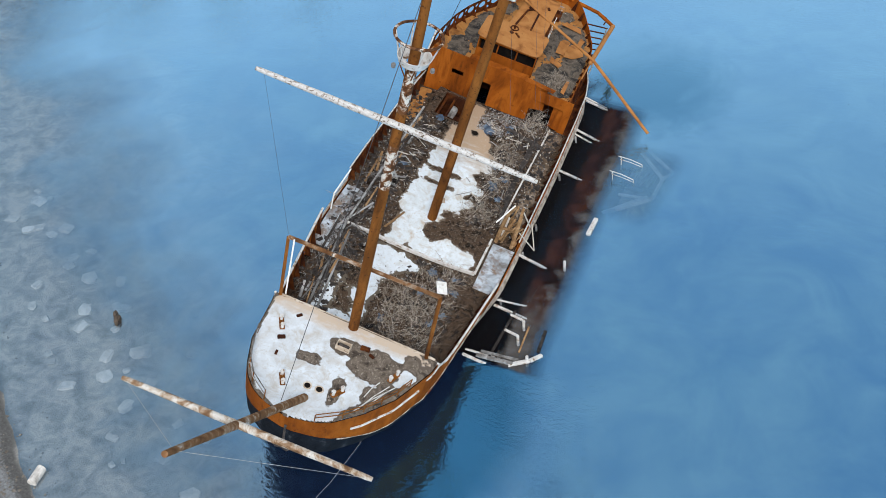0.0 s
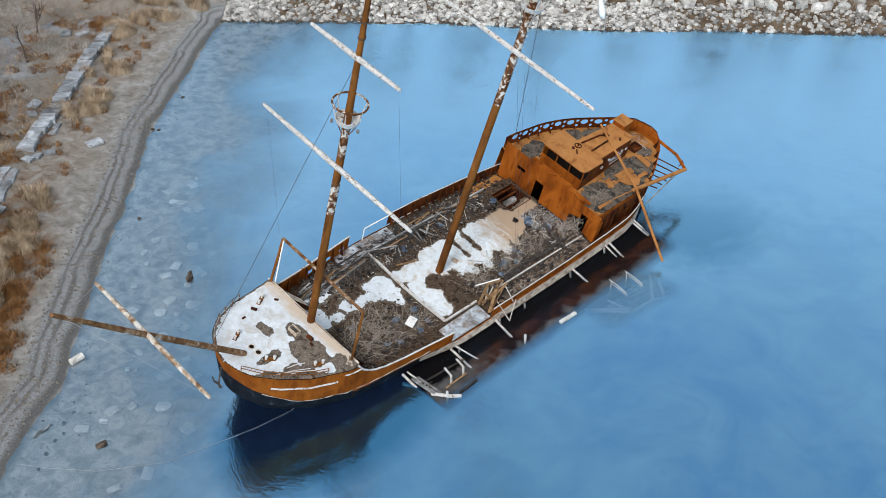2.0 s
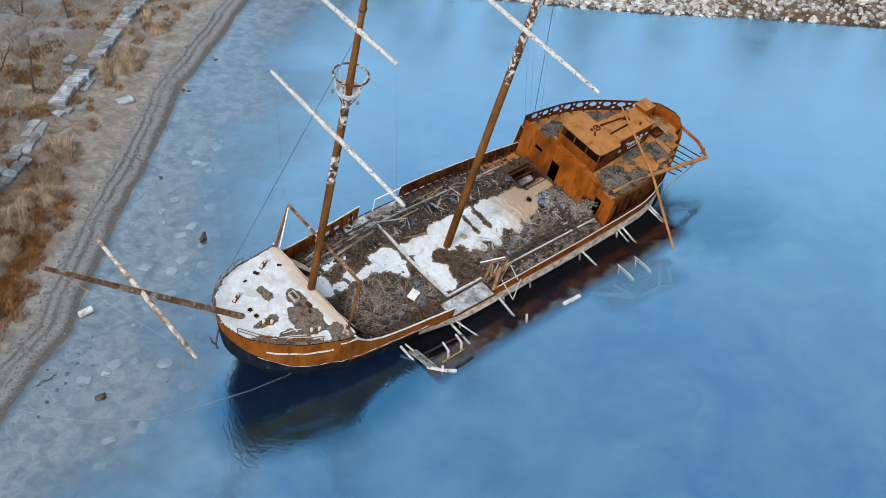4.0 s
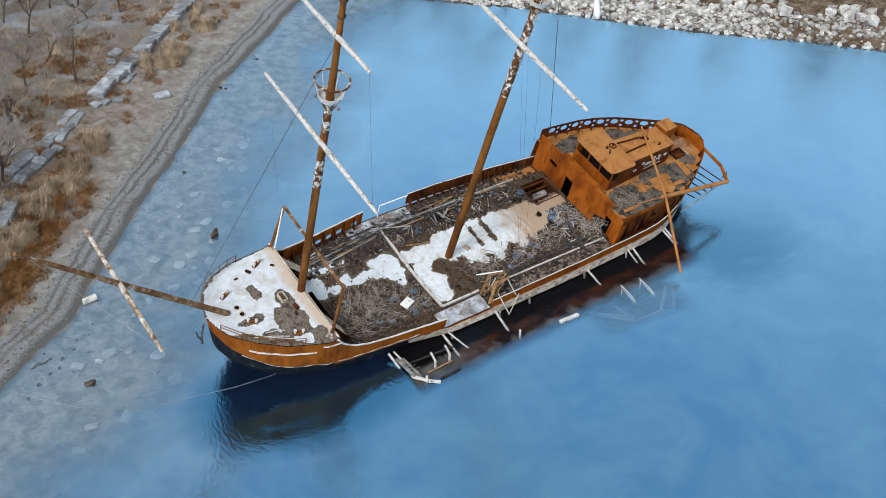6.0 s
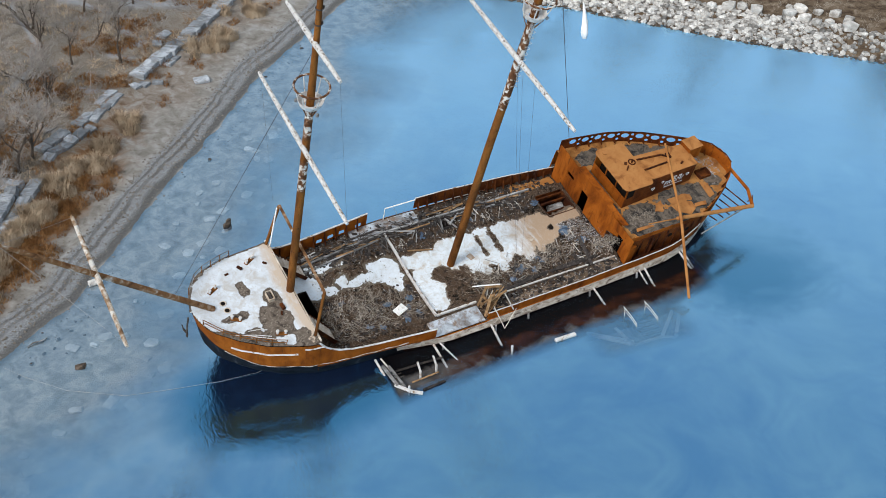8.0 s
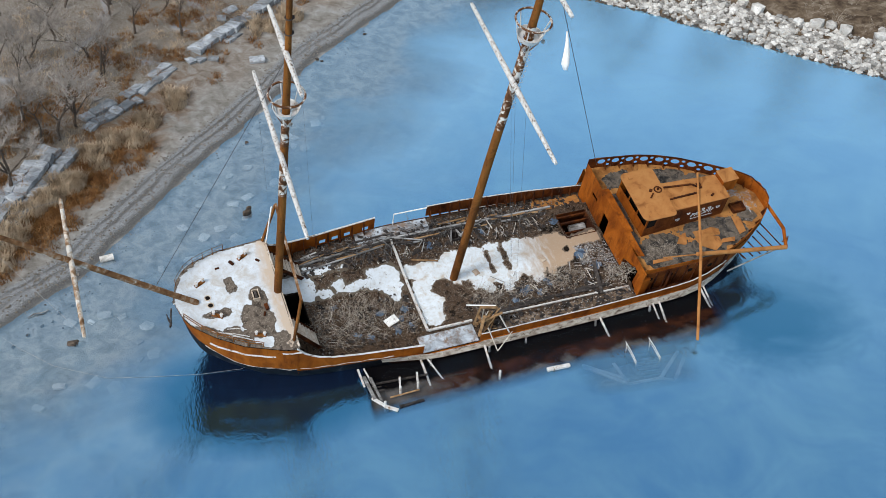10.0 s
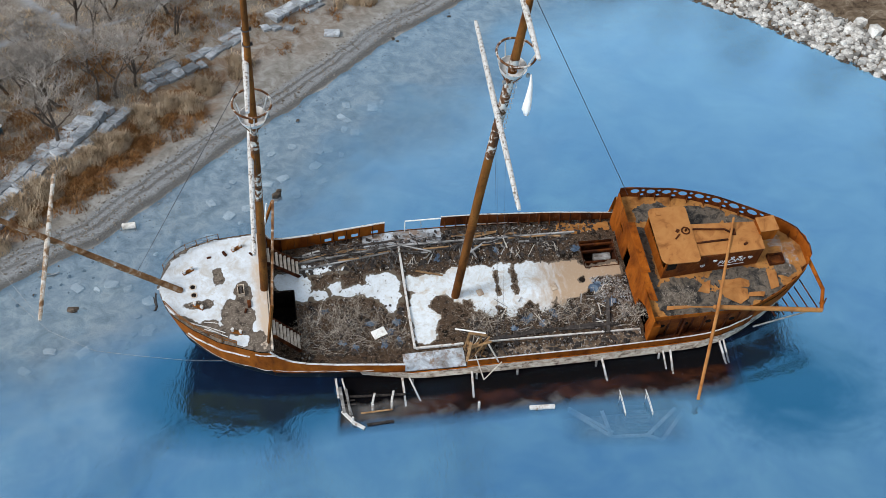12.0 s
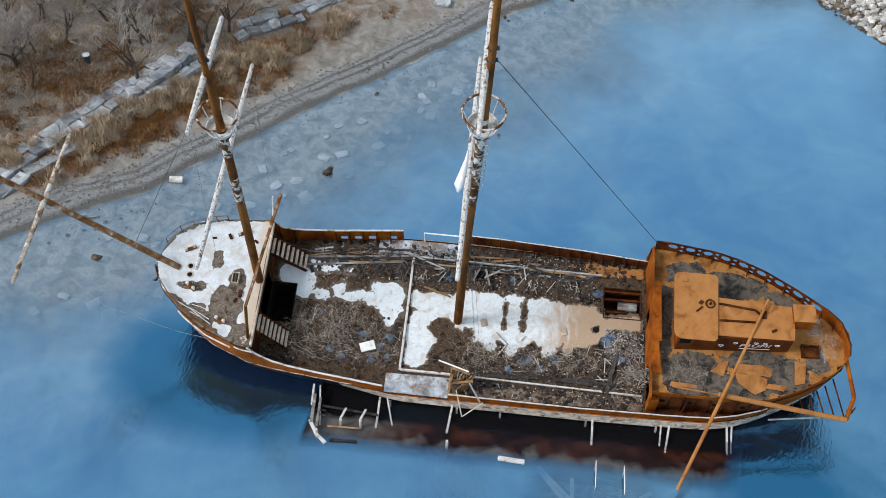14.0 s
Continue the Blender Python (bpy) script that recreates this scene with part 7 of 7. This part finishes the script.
# each run: its line, the rows of slabs across it (offset, top), the width of a slab, and how many are missing
RUNS = [
    ([(-25.5, -1.5), (-20.9, 7.0), (-18.2, 13.0), (-15.3, 19.0), (-12.3, 25.6)], ((-0.62, 0.98), (0.55, 1.12), (1.6, 0.95)), 1.15, 0.05),
    ([(-10.9, 29.2), (-8.6, 31.6), (-6.6, 33.5)], ((-0.6, 0.95), (0.5, 1.05)), 1.1, 0.05),
    ([(-6.2, 34.4), (-4.6, 36.8), (-3.1, 38.7)], ((-0.4, 0.8), (0.5, 0.85)), 0.95, 0.25),
    ([(-0.9, 41.0), (1.9, 44.6), (5.2, 48.2), (8.5, 52.3), (11.8, 56.2), (17.2, 62.0)], ((0.0, 1.05),), 1.5, 0.0),
    ([(-1.6, 40.4), (3.4, 46.6)], ((-1.25, 0.8),), 1.0, 0.35),
]
for line, rows, width, missing in RUNS:
    for off, top in rows:
        for (ax, ay), (bx, by) in zip(line, line[1:]):
            l = math.hypot(bx - ax, by - ay)
            ux, uy = (bx - ax) / l, (by - ay) / l
            yaw = math.degrees(math.atan2(uy, ux))
            t = 0.0
            while t < l:
                size = rnd.uniform(0.8, 1.5)
                c = t + size / 2
                t += size * 0.99
                if rnd.random() < missing:
                    continue
                x, y = ax + ux * c - uy * off + rnd.uniform(-0.06, 0.06), ay + uy * c + ux * off + rnd.uniform(-0.06, 0.06)
                ob = new("slab", SLABS[rnd.randrange(len(SLABS))])
                ob.parent = wall_thing
                ob.matrix_basis = pose(x, y, ground_at(x, y) + top - 0.97 + rnd.uniform(-0.07, 0.07), rnd.gauss(0, 3.5), rnd.gauss(0, 4), yaw + rnd.gauss(0, 5) + 180 * rnd.randrange(2)) @ Matrix.Diagonal((size * 1.02, width * rnd.uniform(0.92, 1.08), 0.55, 1))
for k, (x, y, s) in enumerate(((4.8, 39.5, 1.5), (3.2, 48.9, 1.4), (2.2, 47.2, 1.1), (-1.2, 39.6, 1.0), (0.9, 40.0, 1.0), (13.5, 62.0, 1.2), (12.2, 63.0, 1.3), (-16.6, 14.0, 0.8))):
    ob = new("flat_slab", SLABS[k % 7])
    ob.matrix_world = pose(x, y, ground_at(x, y) + 0.12, 3, -2, 40 * k) @ Matrix.Diagonal((s, s * 0.8, 0.22, 1))
    tagged(ob, "single flat grey slab lying on the sand", "slab", "loose slabs")

# ---- rip-rap on the far bank ----
RIP = [stone_mesh("stone", (1, 1, 0.8), 80 + k, 1.0, STONE, 1) for k in range(8)]
bank = tagged(new("riprap_bank"), "bank of broken pale limestone rip-rap at the water", "rip-rap")
rnd = random.Random(9)


def bank_spot(lo, hi):
    i = rnd.randrange(1, 7)
    (ax, ay), (bx, by) = SHORE_EAST[i - 1], SHORE_EAST[i]
    t = rnd.random()
    l = math.hypot(bx - ax, by - ay)
    d = rnd.uniform(lo, hi)
    return ax + (bx - ax) * t - (by - ay) / l * d, ay + (by - ay) * t + (bx - ax) / l * d, d


# the stretch nearest the wreck, stone by stone
made = 0
while made < 300:
    x, y, d = bank_spot(-0.2, 3.8)
    if not 42 < x < 66:
        continue
    ob = new("stone", RIP[rnd.randrange(8)])
    ob.parent = bank
    s = rnd.uniform(0.45, 0.95)
    ob.matrix_basis = pose(x, y, ground_at(x, y) + 0.12, rnd.uniform(-25, 25), rnd.uniform(-25, 25), rnd.uniform(0, 360)) @ Matrix.Diagonal((s, s * rnd.uniform(0.7, 0.95), s * 0.75, 1))
    made += 1
shapes = []
for me in RIP:
    co = np.zeros(len(me.vertices) * 3)
    me.vertices.foreach_get("co", co)
    shapes.append((co.reshape(-1, 3), [tuple(p.vertices) for p in me.polygons]))
verts, faces = [], []
n = 0
for _ in range(1300):
    x, y, d = bank_spot(-0.3, 0.4)
    co, fs = shapes[rnd.randrange(8)]
    q = np.array(Euler((rnd.uniform(-0.4, 0.4), rnd.uniform(-0.4, 0.4), rnd.uniform(0, 6.28))).to_matrix())
    verts.append((co * rnd.uniform(0.15, 0.42)) @ q.T + np.array([x, y, max(ground_at(x, y), -0.1) + 0.02]))
    faces += [tuple(n + k for k in f) for f in fs]
    n += len(co)
foot = from_arrays("wet_stone", np.concatenate(verts), faces, DARK_STONE)
foot.parent = bank
tagged(foot, "dark wet stones at the foot of the bank", kind="stuff")
verts, faces = [], []
n = 0
for _ in range(3000):
    x, y, d = bank_spot(0.15, 4.2)
    co, fs = shapes[rnd.randrange(8)]
    s = rnd.choice((rnd.uniform(0.2, 0.4), rnd.uniform(0.35, 0.7)))
    q = np.array(Euler((rnd.uniform(-0.4, 0.4), rnd.uniform(-0.4, 0.4), rnd.uniform(0, 6.28))).to_matrix())
    verts.append((co * s) @ q.T + np.array([x, y, ground_at(x, y) + 0.04]))
    faces += [tuple(n + k for k in f) for f in fs]
    n += len(co)
rest = from_arrays("stone_fill", np.concatenate(verts), faces, STONE)
rest.parent = bank
tagged(rest, "smaller broken limestone between the larger stones", kind="stuff")
ARMOUR = [stone_mesh("armour_stone", (1, 1, 1), 120 + k, 1.0, STONE, 1) for k in range(5)]
k = 0
for i in range(46):
    t = i / 45
    x, y = 44.0 + 50 * t, 49.5 - 49.5 * t * 0.985
    if rnd.random() < (0.55 if x < 58 else 0.12):
        continue
    for row in range(1 if x < 62 else 2):
        s = rnd.uniform(1.1, 1.9)
        place_stone("armour_stone", ARMOUR, k, x + 0.9 * row + rnd.uniform(-0.4, 0.4), y + 1.0 * row + rnd.uniform(-0.4, 0.4), (s, s * 0.8, s * 0.7), rnd.uniform(0, 180), "large pale armour stone on top of the bank", "boulder", "armour stones", 0.25)
        k += 1


# ---- reeds, grass and bare trees on the west bank ----
def tufts(name, spots, blades, height, seed, material, label, lean=0.35):
    rnd = random.Random(seed)
    verts, faces = [], []
    for x, y, r in spots:
        for _ in range(int(blades * r * r)):
            a, u = rnd.uniform(0, 6.283), math.sqrt(rnd.random()) * r
            bx, by = x + u * math.cos(a), y + u * math.sin(a)
            bz = ground_at(bx, by)
            h = height * rnd.uniform(0.5, 1.2) * (1.15 - 0.5 * u / max(r, 0.01))
            dx, dy = rnd.gauss(0, lean) * h, rnd.gauss(0, lean) * h
            w = rnd.uniform(0.012, 0.03)
            ca, sa = math.cos(a + 1.3) * w, math.sin(a + 1.3) * w
            n = len(verts)
            verts += [(bx - ca, by - sa, bz - 0.03), (bx + ca, by + sa, bz - 0.03), (bx + dx * 0.5 + ca, by + dy * 0.5 + sa, bz + h * 0.6), (bx + dx * 0.5 - ca, by + dy * 0.5 - sa, bz + h * 0.6), (bx + dx, by + dy, bz + h * 0.95)]
            faces += [(n, n + 1, n + 2, n + 3), (n + 3, n + 2, n + 4)]
    return tagged(from_arrays(name, verts, faces, material), label, "grass", kind="stuff")


rnd = random.Random(31)
SHORE_RUN = [(-24, -3.5), (-17.8, 3.2), (-10.4, 10.2), (-7.6, 14.6), (-0.3, 24.9), (6.9, 34.5), (15.0, 44.4), (28.2, 58.2)]


def inland(lo, hi, x_lo=-40, x_hi=60):
    while True:
        i = rnd.randrange(1, len(SHORE_RUN))
        (ax, ay), (bx, by) = SHORE_RUN[i - 1], SHORE_RUN[i]
        t, d, l = rnd.random(), rnd.uniform(lo, hi), math.hypot(bx - ax, by - ay)
        x, y = ax + (bx - ax) * t - (by - ay) / l * d, ay + (by - ay) * t + (bx - ax) / l * d
        if x_lo < x < x_hi:
            return x, y


reeds = [(x, y, r) for x, y, r in ((-8.3, 27.3, 1.3), (-5.3, 30.1, 1.2), (-11.9, 21.0, 1.4), (-6.4, 27.1, 1.3), (-12.9, 19.6, 1.2), (-10.1, 25.3, 1.3), (7.6, 46.0, 1.5), (9.2, 47.6, 1.2), (13.2, 52.3, 1.4), (17.2, 60.6, 1.8), (23.4, 62.1, 1.6), (27.1, 61.5, 1.4), (22.7, 64.8, 1.6), (-2.9, 32.3, 1.0), (-11.4, 21.6, 1.2), (-16.0, 12.0, 1.0), (-17.5, 9.0, 1.0))]
reeds += [(*inland(6.2, 8.6, x_hi=-2), rnd.uniform(0.5, 1.1)) for _ in range(46)]
reeds += [(*inland(6.5, 9.5, x_lo=5), rnd.uniform(0.4, 0.9)) for _ in range(16)]
tufts("dry_reeds", reeds, 420, 1.0, 41, REED, "pale dry reed tufts between wall and beach")
russet = [(*inland(4.0, 8.0, x_hi=-5), rnd.uniform(0.6, 1.2)) for _ in range(165)] + [(*inland(9.5, 19), rnd.uniform(0.5, 1.3)) for _ in range(190)] + [(*inland(5.5, 8, x_lo=0), rnd.uniform(0.4, 0.8)) for _ in range(24)]
tufts("russet_grass", russet, 170, 0.42, 43, RUSTY_GRASS, "low russet winter grass on the bank", 0.6)
dull = [(*inland(10.5, 34), rnd.uniform(0.6, 1.4)) for _ in range(330)]
tufts("dull_grass", dull, 90, 0.4, 44, REED, "grey-brown winter undergrowth behind the wall", 0.6)
shrubs = [(*inland(10.5, 34), 0.7, 0.7) for _ in range(240)]
twig_cloud("bare_shrubs", [(x, y, a, b, ground_at(x, y)) for x, y, a, b in shrubs], 1.7, 11, 51, "leafless grey shrubs behind the slab wall", material=WINTER_TWIG, droop=0.0, thick=0.018)
shrubs = [(*inland(9.8, 22), 0.7, 0.7) for _ in range(170)]
twig_cloud("brown_shrubs", [(x, y, a, b, ground_at(x, y)) for x, y, a, b in shrubs], 1.2, 13, 53, "leafless russet-brown brush behind the slab wall", material=RUSTY_GRASS, droop=0.0, thick=0.016)
shrubs = [(rnd.uniform(46, 84), 0, 0.7, 0.7) for _ in range(40)]
twig_cloud("bare_shrubs", [(x, 62.5 - (x - 30) * 0.97 + 8 * abs(math.sin(x * 7.7)), a, b, 1.7) for x, _, a, b in shrubs], 1.1, 10, 52, "leafless brown shrubs above the rip-rap", droop=0.0, thick=0.018)


def tree_shape(height, seed, fork):
    """The two meshes of a leafless tree: a trunk with its limbs, and a crown of fine twigs."""
    rnd = random.Random(seed)
    wood, crown = bmesh.new(), ([], [])

    def limb(p, d, length, r, depth):
        n = 5 if depth > 3 else 4
        pts, rad, q = [Vector(p)], [r], Vector(d).normalized()
        for i in range(n):
            q = (q + Vector((rnd.gauss(0, 0.15), rnd.gauss(0, 0.15), 0.05))).normalized()
            pts.append(pts[-1] + q * length / n)
            rad.append(r * (1 - 0.62 * (i + 1) / n))
        if depth >= 3:
            tube(wood, pts, rad, 7 if depth > 3 else 5)
        else:
            verts, faces = crown
            side = q.orthogonal().normalized()
            up = q.cross(side)
            b = len(verts)
            for c, rr in zip(pts, rad):
                for k in range(3):
                    verts.append(c + side * (rr * math.cos(2.094 * k)) + up * (rr * math.sin(2.094 * k)))
            for i in range(n):
                for k in range(3):
                    faces.append((b + 3 * i + k, b + 3 * i + (k + 1) % 3, b + 3 * i + 3 + (k + 1) % 3, b + 3 * i + 3 + k))
        if depth:
            for k in range(rnd.choice((3, 4)) if depth > 1 else 4):
                i = rnd.randint(2, n)
                dd = (q * 0.75 + Vector((rnd.gauss(0, fork), rnd.gauss(0, fork), 0.12))).normalized()
                limb(pts[i], dd, length * rnd.uniform(0.5, 0.8), max(rad[i] * 0.75, 0.013), depth - 1)

    limb((0, 0, -0.1), (rnd.gauss(0, 0.12), rnd.gauss(0, 0.12), 1), height * 0.46, height * 0.02, 5)
    trunk = bpy.data.meshes.new("trunk")
    wood.to_mesh(trunk)
    wood.free()
    trunk.materials.append(BARK)
    twigs = bpy.data.meshes.new("crown")
    twigs.from_pydata([tuple(v) for v in crown[0]], [], crown[1])
    twigs.materials.append(WINTER_TWIG)
    return trunk, twigs


NEAR_TREES = [tree_shape(5.5, 300 + k, 0.62) for k in range(6)]
FAR_TREES = [tree_shape(10.0, 400 + k, 0.42) for k in range(3)]


def bare_tree(shape, x, y, scale, yaw):
    tree = tagged(new("bare_tree"), "leafless grey-brown tree with fine bare twigs", "tree", "bare trees on the bank")
    tree.matrix_world = pose(x, y, ground_at(x, y), 0, 0, yaw) @ Matrix.Scale(scale, 4)
    new("trunk", shape[0]).parent = tree
    new("crown", shape[1]).parent = tree


rnd = random.Random(61)
spots = [(-15.9, 21.2, 6.8), (-21.6, 27.7, 5.8), (-20.1, 29.8, 5.2), (-19.0, 32.6, 5.5), (-12.5, 27.6, 6.2), (-13.9, 26.9, 5.0), (-11.3, 29.4, 5.6), (-10.5, 41.5, 5.5), (-6.2, 45.6, 5.0), (-9.0, 54.5, 6.0), (-3.6, 57.0, 5.5), (6.2, 58.6, 5.0), (9.8, 65.0, 5.5), (-26.0, 20.0, 6.0), (-16.0, 36.0, 5.5), (-3.5, 50.0, 4.5), (2.5, 62.0, 5.0), (-17.5, 25.5, 5.5), (-23.5, 24.0, 5.0), (-18.0, 28.5, 4.0), (-15.5, 31.0, 4.5), (-12.5, 35.0, 5.0), (-9.0, 38.0, 4.0), (-13.5, 45.0, 5.5), (-8.5, 49.5, 5.0), (-1.0, 54.0, 4.0), (1.5, 57.5, 4.5), (-13.0, 52.0, 5.5), (-6.0, 62.0, 5.5), (5.0, 68.0, 5.5), (-24.0, 33.0, 5.5)]
spots += [(*inland(12.5, 34, x_hi=8), rnd.uniform(3.5, 6.5)) for _ in range(44)]
for k, (x, y, h) in enumerate(spots):
    bare_tree(NEAR_TREES[k % 6], x, y, h / 4.2, 67 * k)
# woods behind the far bank, which the still water mirrors
for k in range(22):
    t = k / 21
    bare_tree(FAR_TREES[k % 3], 34 + 62 * t + 3 * math.sin(k * 5.1), 66 - 52 * t + 6 + 5 * abs(math.sin(k * 2.3)), 0.9 + 0.4 * abs(math.sin(k * 1.7)), 49 * k)
# small things on the land
bm = bmesh.new()
tube(bm, [(0, 0, 0), (0, 0, 0.75), (0, 0, 0.78)], [0.26, 0.3, 0.22], 14)
ob = tagged(finish("litter_bin", bm, surface("blue_plastic", [(0.4, (0.02, 0.05, 0.07)), (0.7, (0.04, 0.09, 0.12))], 4, None, 8, 0.5, 0.1)), "small dark blue litter bin among the shrubs", "bin")
bm = bmesh.new()
tube(bm, [(0, 0, 0.77), (0, 0, 0.83), (0, 0, 0.87)], [0.31, 0.31, 0.2], 14)
part("lid", bm, WHITE_PAINT, ob, "white lid")
ob.matrix_world = pose(-20.75, 22.1, ground_at(-20.75, 22.1))
for k, (x, y, l, a) in enumerate(((-13.3, 6.6, 1.5, 20), (-24.5, 14.5, 2.2, 40), (-9.5, 33.5, 2.6, 45), (-18.5, 10.3, 1.4, 70))):
    bm = bmesh.new()
    tube(bm, [(-l / 2, 0, 0.05), (-l / 6, 0.1, 0.1), (l / 5, -0.06, 0.08), (l / 2, 0.1, 0.04)], [0.03, 0.06, 0.05, 0.02], 7, rough=0.2)
    ob = tagged(finish("driftwood", bm, GREY_WOOD), "bleached driftwood branch on the ground", "driftwood", "driftwood")
    ob.matrix_world = pose(x, y, max(ground_at(x, y), 0.0), 0, 0, a)

# slack mooring rope from the bow towards the beach
bm = bmesh.new()
tube(bm, [(0.9, -1.85, 0.3), (0.1, -1.88, 0.06), (-2.5, -1.8, 0.02), (-5.5, -1.4, 0.02), (-8.5, -0.9, 0.02), (-12.0, 1.0, 0.02), (-14.5, 3.4, 0.03), (-15.7, 4.7, 0.14)], 0.009, 5)
tagged(finish("mooring_rope", bm, PALE_ROPE), "thin pale mooring rope floating from the bow to the beach", "rope")
# rusted anchor hanging at the stem
bm = bmesh.new()
tube(bm, [(-0.25, 0.75, 2.6), (-0.35, 0.7, 1.9), (-0.4, 0.68, 1.1)], 0.06, 8)
anchor = part("anchor", bm, DARK_WOOD, ship, "dark stockless anchor hanging at the stem")
for s_ in (-1, 1):
    bm = bmesh.new()
    tube(bm, [(-0.4, 0.68, 1.1), (-0.5, 0.68 + 0.3 * s_, 1.12), (-0.55, 0.68 + 0.5 * s_, 1.45)], [0.08, 0.07, 0.03], 8)
    part("fluke", bm, DARK_WOOD, anchor)
